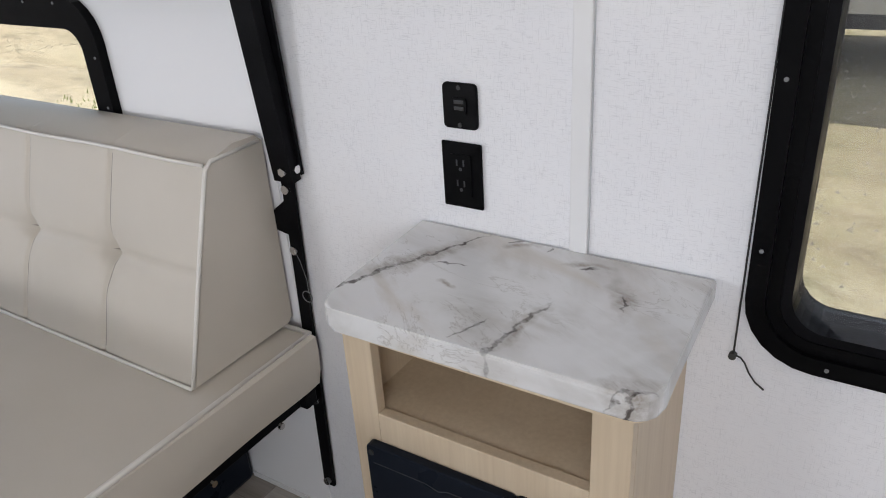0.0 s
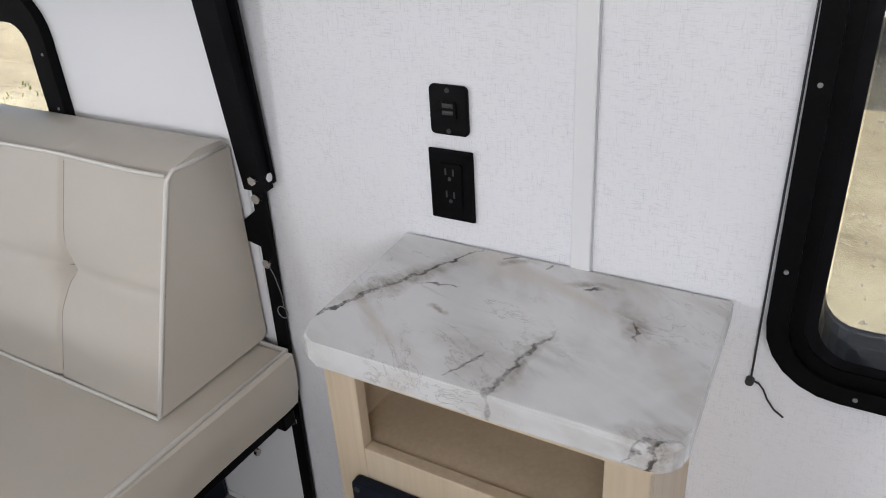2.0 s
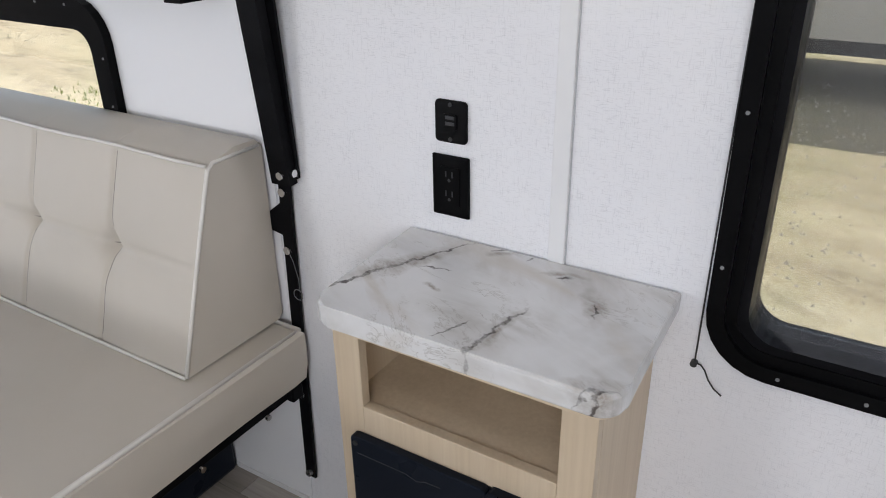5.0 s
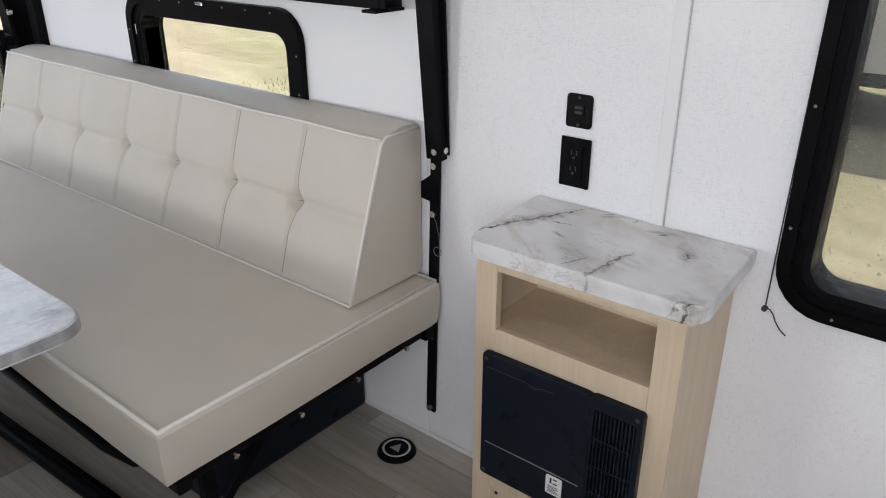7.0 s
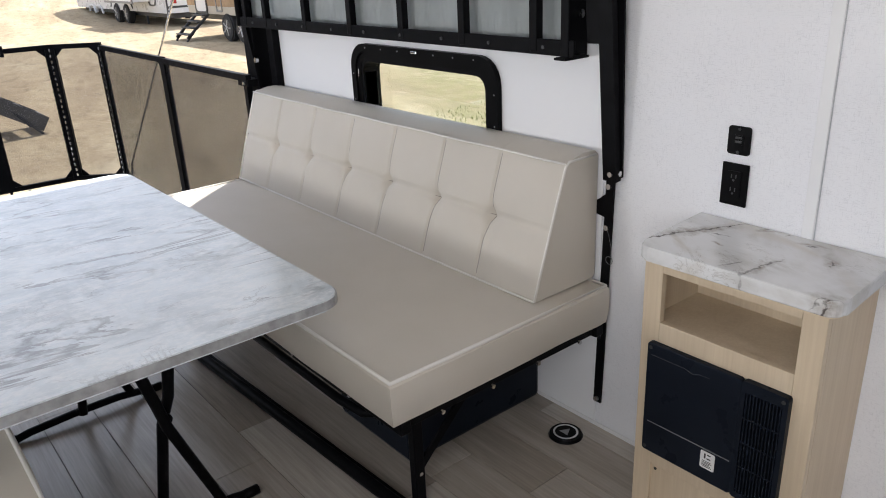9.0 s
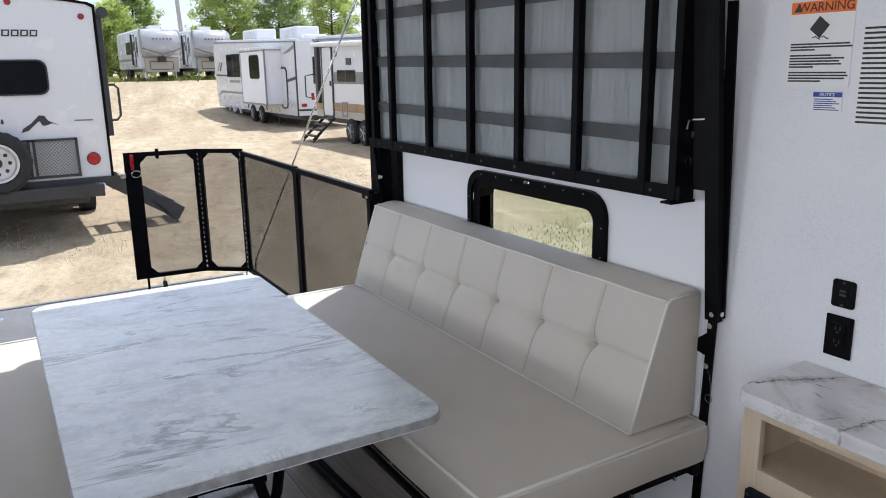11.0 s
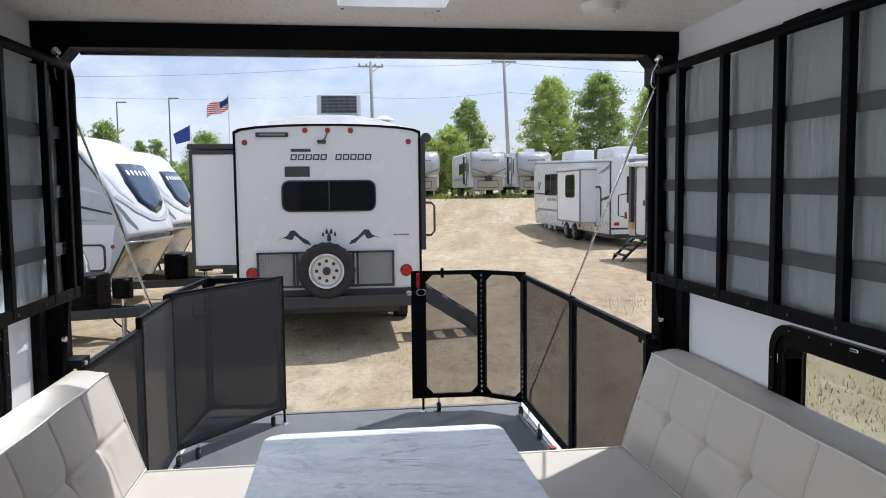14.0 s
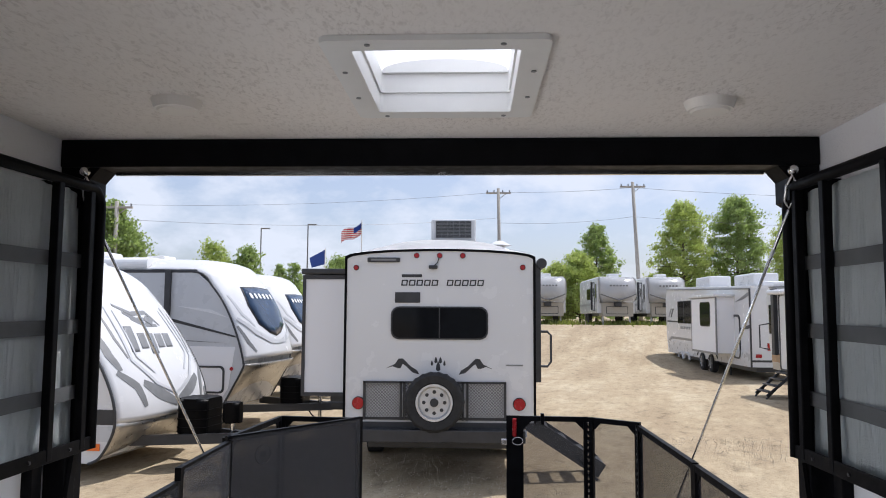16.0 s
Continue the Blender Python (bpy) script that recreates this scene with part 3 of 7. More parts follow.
def window(name, s, x0, z0, x1, z1, border, screen, label):
    """A black-framed trailer window set in its opening, with a stepped frame and a pane."""
    w = thing(name, label, "window", ((x0 + x1) / 2, s * W, z0), kind="structure")
    o, r = (x0 - border, z0 - border, x1 + border, z1 + border), 0.085
    outer, mid, inner = rounded(*o, r), rounded(x0 - border * 0.55, z0 - border * 0.55, x1 + border * 0.55, z1 + border * 0.55, r * 0.75), rounded(x0, z0, x1, z1, r * 0.5)
    bm = hoop(outer, mid, "y", s * (W + 0.002), s * (W - 0.022))
    hoop(rounded(x0 - border * 0.56, z0 - border * 0.56, x1 + border * 0.56, z1 + border * 0.56, r * 0.76), rounded(x0 - 0.012, z0 - 0.012, x1 + 0.012, z1 + 0.012, r * 0.55), "y", s * (W + 0.002), s * (W - 0.014), bm)
    f = part("window_frame", bm, PLASTIC, w)
    bm = hoop(rounded(x0 - 0.013, z0 - 0.013, x1 + 0.013, z1 + 0.013, r * 0.55), inner, "y", s * (W - 0.012), s * (W + 0.06))
    part("inner_frame", bm, BLACK, f)
    n = 7
    for i in range(n):
        x = o[0] + 0.1 + (o[2] - o[0] - 0.2) * i / (n - 1)
        for z in (z1 + border * 0.78, z0 - border * 0.78):
            part("screw", disc((x, s * (W - 0.022), z), 0.0026, 0.003, "y", n=10), GREYTRIM, f)
    for i in range(4):
        for x in (x0 - border * 0.78, x1 + border * 0.78):
            part("screw", disc((x, s * (W - 0.022), z0 + (z1 - z0) * (i + 0.5) / 4), 0.0026, 0.003, "y", n=10), GREYTRIM, f)
    p = part("pane", slab(rounded(x0 + 0.001, z0 + 0.001, x1 - 0.001, z1 - 0.001, r * 0.48), "y", s * (W + 0.046), s * (W + 0.050)), GLASS, w)
    p.visible_shadow = False
    if screen:
        q = part("fly_screen", slab(rounded(x0 + 0.002, z0 + 0.002, x1 - 0.002, z1 - 0.002, r * 0.48), "y", s * (W + 0.020), s * (W + 0.0205)), FLY, w, "fine grey fly screen")
        q.visible_shadow = False
    else:
        part("clip", box(((x0 + x1) / 2 - 0.02, s * (W - 0.026), z1 + border * 0.75), ((x0 + x1) / 2 + 0.012, s * (W - 0.018), z1 + border * 0.9), 0.002), CHROME, f)
        part("latch_slot", box((x0 - 0.032, s * (W - 0.015), z1 - 0.06), (x0 - 0.026, s * (W - 0.008), z1 - 0.03), 0.002), CHROME, f)
    return w


window("window_1", 1, -1.245, 0.62, -0.595, 0.995, 0.062, False, "black-framed sliding window above the sofa back")
window("window_2", 1, 0.670, 0.704, 1.38, 1.50, 0.05, True, "tall black-framed window with a fly screen")
window("window_3", -1, -1.60, 0.80, -0.95, 1.075, 0.065, False, "black-framed window behind the other sofa")
# unseen window, added to hold the fill lamp across the aisle
window("window_unseen", -1, 0.684, 1.004, 1.916, 1.736, 0.06, False, "wide black-framed window across the aisle, unseen, added to let light in")

# skylight
sk = thing("skylight", "white framed acrylic skylight in the ceiling", "skylight", (-1.44, 0.06, TOP), kind="structure")
x0, y0, x1, y1 = SK
bm = hoop(rounded(x0 - 0.045, y0 - 0.045, x1 + 0.045, y1 + 0.045, 0.02), rounded(x0 + 0.012, y0 + 0.012, x1 - 0.012, y1 - 0.012, 0.012), "z", TOP - 0.012, TOP - 0.0005)
part("trim_ring", bm, WHITE, sk)
bm = hoop(rounded(x0 + 0.001, y0 + 0.001, x1 - 0.001, y1 - 0.001, 0.012), rounded(x0 + 0.013, y0 + 0.013, x1 - 0.013, y1 - 0.013, 0.01), "z", TOP - 0.011, TOP + 0.04)
part("lower_well", bm, WHITE, sk)
bm = hoop(rounded(x0 + 0.004, y0 + 0.004, x1 - 0.004, y1 - 0.004, 0.012), rounded(x0 + 0.018, y0 + 0.018, x1 - 0.018, y1 - 0.018, 0.01), "z", TOP + 0.04, TOP + 0.098)
part("upper_well", bm, WHITE, sk)
bm = bmesh.new()
NU = 12
grid = [[bm.verts.new((x0 - 0.03 + (x1 - x0 + 0.06) * i / NU, y0 - 0.03 + (y1 - y0 + 0.06) * j / NU, TOP + 0.100 + 0.13 * max(0.0, math.sin(math.pi * i / NU)) ** 0.5 * max(0.0, math.sin(math.pi * j / NU)) ** 0.5)) for j in range(NU + 1)] for i in range(NU + 1)]
for i in range(NU):
    for j in range(NU):
        bm.faces.new((grid[i][j], grid[i + 1][j], grid[i + 1][j + 1], grid[i][j + 1]))
part("dome", bm, DOME, sk, "milky acrylic dome", smooth=True)
for x in (x0 + 0.02, x1 - 0.03):
    arch = [(y0 + 0.02, TOP + 0.090), (y1 - 0.02, TOP + 0.090)] + [((y0 + y1) / 2 + (y1 - y0 - 0.04) / 2 * math.cos(q), TOP + 0.096 + 0.030 * math.sin(q)) for q in (radians(a) for a in range(0, 181, 12))]
    part("end_lip", slab(arch, "x", x, x + 0.01), WHITE, sk, "arched white lip")
for x, y in [(x0 - 0.022, y0 + 0.03), (x0 - 0.022, y1 - 0.03), (x1 + 0.022, y0 + 0.05), (x1 + 0.022, y1 - 0.05)] + [(x0 + (x1 - x0) * f, y) for f in (0.3, 0.7) for y in (y0 - 0.022, y1 + 0.022)]:
    part("screw", disc((x, y, TOP - 0.0125), 0.006, 0.003, n=10), GREYTRIM, sk)

# puck lights, switched off
def ceiling_light(x, y):
    t = thing("ceiling_light", "round white ceiling light, switched off", "ceiling light", (x, y, TOP), "ceiling lights")
    part("body", disc((x, y, TOP - 0.012), 0.056, 0.024, n=32, r2=0.064), CEILTRIM, t)
    part("diffuser", disc((x, y, TOP - 0.026), 0.044, 0.005, n=32, r2=0.050), CEILTRIM, t, "frosted diffuser")


ceiling_light(-1.585, -0.635)
ceiling_light(-1.62, 0.725)


# ---- seating ----
def cushion(lo, hi, crown=0.008, seed=0.0):
    """A soft block: rounded edges, a slight crown and uneven stuffing."""
    nx, ny = 46, 22
    bm = bmesh.new()
    (xa, ya, za), (xb, yb, zb) = lo, hi
    prof = [(0.005, 0.0), (0.001, 0.3), (0.0, 0.62), (0.001, 0.90), (0.007, 0.955)]
    rings = []
    cx, cy, hx, hy = (xa + xb) / 2, (ya + yb) / 2, (xb - xa) / 2, (yb - ya) / 2
    edge = [(-1 + 2 * i / nx, -1) for i in range(nx)] + [(1, -1 + 2 * i / ny) for i in range(ny)] + [(1 - 2 * i / nx, 1) for i in range(nx)] + [(-1, 1 - 2 * i / ny) for i in range(ny)]
    for inset, f in prof:
        ring = []
        for u, v in edge:
            n = noise.noise(Vector((u * hx * 5, v * hy * 5 + seed, f * 2))) * 0.004
            x, y, z = cx + u * (hx - inset), cy + v * (hy - inset), za + (zb - za) * f
            bulge = 0.003 * math.sin(math.pi * min(f / 0.9, 1)) + n
            if abs(v) == 1 and abs(u) < 1:
                y += bulge * v
            if abs(u) == 1 and abs(v) < 1:
                x += bulge * u
            ring.append(bm.verts.new((x, y, z)))
        rings.append(ring)
    k = len(edge)
    for a, b in zip(rings, rings[1:]):
        for i in range(k):
            bm.faces.new((a[i], a[(i + 1) % k], b[(i + 1) % k], b[i]))
    bm.faces.new(rings[0][::-1])
    last = rings[-1]
    top = {}
    for i in range(nx + 1):
        for j in range(ny + 1):
            u, v = -1 + 2 * i / nx, -1 + 2 * j / ny
            if j == 0 and i < nx:
                w = last[i]
            elif i == nx and j < ny:
                w = last[nx + j]
            elif j == ny and i > 0:
                w = last[nx + ny + (nx - i)]
            elif i == 0 and j > 0:
                w = last[2 * nx + ny + (ny - j)]
            else:
                e = (1 - u ** 8) * (1 - v ** 6)
                w = bm.verts.new((cx + u * (hx - 0.018), cy + v * (hy - 0.018), zb - 0.006 + crown * e + noise.noise(Vector((u * hx * 2.4, v * hy * 3, seed))) * 0.004 * e))
            top[i, j] = w
    for i in range(nx):
        for j in range(ny):
            bm.faces.new((top[i, j], top[i + 1, j], top[i + 1, j + 1], top[i, j + 1]))
    for ring in rings:
        for i in (0, nx, nx + ny, 2 * nx + ny):
            for e in ring[i].link_edges:
                if abs(e.verts[0].co.z - e.verts[1].co.z) > 0.004:
                    e.smooth = False
    for ring in (rings[0], rings[-2], rings[-1]):
        for i in range(k):
            bm.edges.get((ring[i], ring[(i + 1) % k])).smooth = False
    return bm


BACK = (0.918, 1.036, 1.158, 0.484, 0.834)  # front foot, front top, back, bottom, top


def seam_level(x, tufts):
    """The level seam dips a little at each tuft."""
    return 0.515 - 0.015 * math.exp(-(min(abs(x - t) for t in tufts) / 0.045) ** 2)


def back_surface(x, v, xa, xb, tufts, s, sink=0.0):
    """A place on the tufted front of a backrest: v runs from its foot to its top."""
    yb0, yt0, _, z0, z1 = BACK
    out = Vector((0, -(z1 - z0), yt0 - yb0)).normalized()
    end = max(0.0, min(x - xa, xb - x))
    near = min(abs(x - t) for t in tufts)
    level = seam_level(x, tufts)
    seam = 0.0070 * math.exp(-((v - level) / 0.020) ** 2) * (0.8 + 0.2 * math.exp(-(near / 0.10) ** 2))
    seam = max(seam, 0.0060 * math.exp(-(near / 0.0048) ** 2))
    pit = 0.020 * math.exp(-(near / 0.016) ** 2 - ((v - 0.50) / 0.045) ** 2) + 0.010 * math.exp(-(near / 0.045) ** 2 - ((v - 0.48) / 0.11) ** 2)
    puff = 0.007 * min(1, end / 0.06) ** 0.5 * (1 - math.exp(-(near / 0.05) ** 2)) * max(0.0, math.sin(math.pi * v)) ** 0.5
    wr = noise.noise(Vector((x * 9, v * 3, 4.0 + s))) * 0.003 + noise.noise(Vector((x * 34, v * 7, 1.0 + s))) * 0.0045 * math.exp(-(near / 0.05) ** 2 - ((v - 0.42) / 0.22) ** 2)
    p = Vector((x, yb0 + (yt0 - yb0) * v, z0 + (z1 - z0) * v)) + out * (puff + wr - seam - pit - sink)
    return (p.x, s * p.y, p.z)


def tufted_back(xa, xb, s, tufts):
    """A wedge-shaped backrest with a row of tufts, upright seams and one level seam."""
    yb0, yt0, yback, z0, z1 = BACK
    nx, nv = 520, 48
    bm = bmesh.new()
    cols = []
    for i in range(nx + 1):
        x = xa + (xb - xa) * i / nx
        col = [back_surface(x, j / nv, xa, xb, tufts, s) for j in range(nv + 1)]
        sag = 0.004 * math.sin((x - xa) * 5.0)
        col.append((x, s * (yt0 + 0.012), z1 + 0.003 + sag * 0.5))
        col.append((x, s * ((yt0 + yback) / 2), z1 + 0.013 + sag))
        col.append((x, s * (yback - 0.014), z1 + 0.014))
        col.append((x, s * yback, z1 + 0.002))
        col.append((x, s * yback, z0 + 0.01))
        col.append((x, s * (yback - 0.01), z0))
        cols.append([bm.verts.new(c) for c in col])
    k = len(cols[0])
    for a, b in zip(cols, cols[1:]):
        for j in range(k):
            bm.faces.new((a[j], b[j], b[(j + 1) % k], a[(j + 1) % k]))
    for f in (bm.faces.new(cols[0]), bm.faces.new(cols[-1][::-1])):
        for e in f.edges:
            e.smooth = False
    for a, b in zip(cols, cols[1:]):
        bm.edges.get((a[nv], b[nv])).smooth = False
    return bm


def sofa(s, xa, xb, tufts, label, front=0.408, pull=0.0):
    """A folding bench sofa on a black steel frame."""
    t = thing("sofa", label, "sofa", ((xa + xb) / 2, s * 0.78, 0), "bench sofas")
    c = cushion((xa, min(s * front, s * 1.15), 0.368), (xb + 0.062, max(s * front, s * 1.15), 0.482), seed=3.0 * s)
    seat = part("seat", c, VINYL, t, smooth=True)
    zt = 0.4772
    fy = front + 0.007
    loop = [(xa + 0.008, s * fy, zt), (xa + 0.35, s * fy, zt), (xb - 0.3, s * fy, zt), (xb + 0.054, s * fy, zt), (xb + 0.055, s * 0.7, zt), (xb + 0.054, s * 1.142, zt), (xa + 0.008, s * 1.142, zt)]
    part("piping", tube([(a, b, c + 0.001) for a, b, c in loop], 0.0052, n=8, closed=True), PIPING, seat, "pale piped edge", smooth=True)
    back = part("backrest", tufted_back(xa, xb, s, tufts), VINYL, t, smooth=True)
    for x in (xa, xb):
        ln = [(x, s * 0.918, 0.486), (x, s * 0.955, 0.60), (x, s * 0.995, 0.72), (x, s * 1.032, 0.826), (x, s * 1.045, 0.836), (x, s * 1.15, 0.837)]
        part("piping", tube(ln, 0.0035, n=8), PIPING, back, "pale piped edge", smooth=True)
    part("piping", tube([(xa + (xb - xa) * i / 24, s * (1.030 + 0.003 * math.sin(i * 1.3)), 0.834) for i in range(25)], 0.003, n=8), PIPING, back, "pale piped edge", smooth=True)
    part("piping", tube([(xa + (xb - xa) * i / 24, s * 0.915, 0.4865) for i in range(25)], 0.003, n=8), PIPING, back, "pale piped edge", smooth=True)
    back.location.y = pull * -s
    # dark lines laid in the seams to draw the shade of their creases
    for x in tufts:
        part("seam", tube([back_surface(x, v / 30, xa, xb, tufts, s, 0.0002) for v in range(1, 30)], 0.0016, n=6), SEAM, back)
    n = 120
    part("seam", tube([back_surface(x, seam_level(x, tufts), xa, xb, tufts, s, 0.0004) for x in (xa + 0.004 + (xb - xa - 0.008) * i / n for i in range(n + 1))], 0.0012, n=6), SEAM, back)
    fr = part("frame", box((xa + 0.01, s * (front + 0.022), 0.335), (xb + 0.06, s * (front + 0.052), 0.366), 0.003), BLACK, t)
    part("rail", box((xa + 0.01, s * 1.10, 0.335), (xb + 0.06, s * 1.13, 0.366), 0.003), BLACK, t)
    for x in (xb + 0.03, xa + 0.03, (xa + xb) / 2):
        part("cross_rail", box((x - 0.015, s * (front + 0.05), 0.338), (x + 0.015, s * 1.10, 0.364), 0.002), BLACK, t)
    for i in range(4):
        part("bolt", disc((xb + 0.062, s * (0.55 + i * 0.16), 0.350), 0.006, 0.006, "x", n=8), CHROME, fr)
    for i in range(5):
        part("bolt", disc((xb - 0.15 - i * 0.28, s * (front + 0.02), 0.350), 0.006, 0.006, "y", n=8), CHROME, fr)
    for x in (xb - 0.07, xa + 0.10):
        leg = part("leg", box((x - 0.013, s * 0.545, 0.0), (x + 0.013, s * 0.575, 0.337), 0.003), BLACK, t)
        part("brace", bar((x, s * 0.56, 0.10), (x, s * 0.80, 0.33), 0.008, 0.022), BLACK, t)
        part("bolt", disc((x + 0.014, s * 0.56, 0.10), 0.006, 0.006, "x", n=8), CHROME, leg)
    # hanging tray under the front rail
    part("front_bar", tube([(xa + 0.1, s * 0.44, 0.30), (xb - 0.22, s * 0.44, 0.30), (xb - 0.15, s * 0.46, 0.285), (xb - 0.10, s * 0.52, 0.28)], 0.012), BLACK, t, smooth=True)
    return t


sofa(1, -1.90, -0.162, [-0.399, -0.641, -0.890, -1.136, -1.396, -1.658], "beige tufted vinyl bench sofa on a black steel frame")
sofa(-1, -1.92, -0.162, [-0.399, -0.641, -0.890, -1.136, -1.396, -1.658], "beige tufted vinyl bench sofa across the aisle", 0.25, 0.09)

# black boxes standing under the sofa
def wheel_box(xa, xb, y0, z1, label):
    t = thing("storage_box", label, "box", ((xa + xb) / 2, (y0 + W) / 2, 0))
    part("body", box((xa, y0, 0.0), (xb, W - 0.008, z1), 0.012), NAVY, t)
    part("lid", box((xa - 0.004, y0 - 0.004, z1), (xb + 0.004, W - 0.008, z1 + 0.012), 0.004), NAVY, t)


wheel_box(-0.74, -0.375, 0.64, 0.29, "dark blue-black plastic box under the sofa")
wheel_box(-1.18, -0.90, 0.72, 0.20, "low dark plastic box under the sofa")
wheel_box(-1.66, -1.42, 0.72, 0.20, "small dark plastic box under the sofa")

t = thing("floor_rail", "long black round steel bar lying on the floor", "rail", (-0.9, 0.47, 0))
part("tube", tube([(-1.85, 0.415, 0.020), (-1.4, 0.437, 0.020), (-0.3, 0.497, 0.020), (0.05, 0.515, 0.020)], 0.018, n=14), BLACK, t, smooth=True)
part("channel", bar((-1.85, 0.440, 0.004), (0.05, 0.540, 0.004), 0.03, 0.008), BLACK, t)


# ---- folding table ----
t = thing("folding_table", "grey marble-look folding table with black tube legs", "table", (-0.97, 0.01, 0))
top = part("tabletop", slab(rounded(-1.70, -0.385, -0.238, 0.402, 0.055, 8), "z", 0.630, 0.657, bevel=0.004), TABLE, t)
part("edge_band", hoop(rounded(-1.7025, -0.3875, -0.2355, 0.4045, 0.0575, 8), rounded(-1.6995, -0.3845, -0.2385, 0.4015, 0.0545, 8), "z", 0.6340, 0.6535), EDGE, top, "dark grey edge band")
for x, tip in ((-0.56, 1), (-1.28, -1)):
    part("leg", tube([(x + 0.12 * tip, -0.03, 0.632), (x + 0.075 * tip, 0.028, 0.42), (x + 0.055 * tip, 0.048, 0.34), (x, 0.165, 0.02)], 0.0135, n=12), BLACK, t, smooth=True)
    part("leg", tube([(x + 0.105 * tip, 0.080, 0.632), (x + 0.055 * tip, 0.064, 0.42), (x + 0.030 * tip, 0.045, 0.34), (x - 0.01 * tip, 0.005, 0.02)], 0.0135, n=12), BLACK, t, smooth=True)
    f = part("foot", tube([(x, -0.20, 0.012), (x, -0.15, 0.022), (x, -0.02, 0.030), (x, 0.12, 0.030), (x, 0.19, 0.022), (x, 0.235, 0.013)], 0.0125, n=12), BLACK, t, smooth=True)
    for y in (-0.205, 0.24):
        part("rubber_foot", tube([(x, y - 0.02, 0.0145), (x, y + 0.02, 0.0145)], 0.0143, n=12), PLASTIC, f, smooth=True)
    part("cross_bar", bar((x + 0.12 * tip, -0.30, 0.627), (x + 0.12 * tip, 0.30, 0.627), 0.02, 0.012), BLACK, t)
    part("weld", disc((x + 0.048 * tip, 0.048, 0.365), 0.014, 0.03, "x", n=12), BLACK, t)
part("side_rail", box((-1.5, -0.30, 0.622), (-0.42, -0.285, 0.634)), BLACK, t)
part("side_rail", box((-1.5, 0.285, 0.622), (-0.42, 0.30, 0.634)), BLACK, t)


# ---- cabinet with the furnace panel ----
t = thing("cabinet", "light maple cabinet with an open cubby above a black panel", "cabinet", (0.353, 1.05, 0))
CY = 0.95
part("side_panel", box((0.150, CY + 0.018, 0.0), (0.163, W - 0.002, 0.7075)), MAPLE, t)
part("side_panel", box((0.543, CY + 0.018, 0.0), (0.556, W - 0.002, 0.7075)), MAPLE, t)
part("stile", box((0.150, CY, 0.0), (0.197, CY + 0.018, 0.7075), 0.0015), MAPLE, t)
part("stile", box((0.508, CY, 0.0), (0.556, CY + 0.018, 0.7075), 0.0015), MAPLE, t)
part("rail", box((0.197, CY, 0.668), (0.508, CY + 0.018, 0.7075), 0.0015), MAPLE, t)
part("rail", box((0.197, CY, 0.495), (0.508, CY + 0.018, 0.547), 0.0015), MAPLE, t)
part("rail", box((0.197, CY, 0.165), (0.508, CY + 0.018, 0.215), 0.0015), MAPLE, t)
part("rail", box((0.197, CY, 0.0), (0.508, CY + 0.018, 0.05), 0.0015), MAPLE, t)
part("shelf", box((0.163, CY + 0.018, 0.530), (0.543, W - 0.006, 0.545)), MAPLE, t)
part("back", box((0.163, W - 0.018, 0.545), (0.543, W - 0.006, 0.68)), MAPLE, t)
part("lower_panel", box((0.197, CY + 0.008, 0.05), (0.508, CY + 0.014, 0.165)), MAPLE, t)
part("knob_hole", disc((0.208, CY + 0.0075, 0.150), 0.004, 0.002, "y", n=10), INK, t)
part("plug_hole", disc((0.215, W - 0.019, 0.635), 0.008, 0.003, "y", n=12), WHITE, t)

outline = [(0.143, W - 0.002), (0.582, W - 0.002), (0.592, 0.936)] + [(0.562 + 0.030 * math.cos(radians(a)), 0.926 + 0.030 * math.sin(radians(a))) for a in (0, -22, -45, -68, -90)] + [(0.190, 0.896)] + [(0.190 + 0.028 * math.cos(radians(a)), 0.924 + 0.028 * math.sin(radians(a))) for a in (-90, -112, -135, -158, -180)] + [(0.160, 0.945)]
c = thing("countertop", "white marble-look laminate countertop with grey veins", "countertop", (0.36, 1.03, 0.708))
part("slab", slab(outline, "z", 0.7120, 0.745, bevel=0.006, seg=3), MARBLE, c)
part("underside", slab([(0.36 + (x - 0.36) * 0.97, 1.03 + (y - 1.03) * 0.97) for x, y in outline], "z", 0.7080, 0.7120), MAPLE, c, "raw board underside")


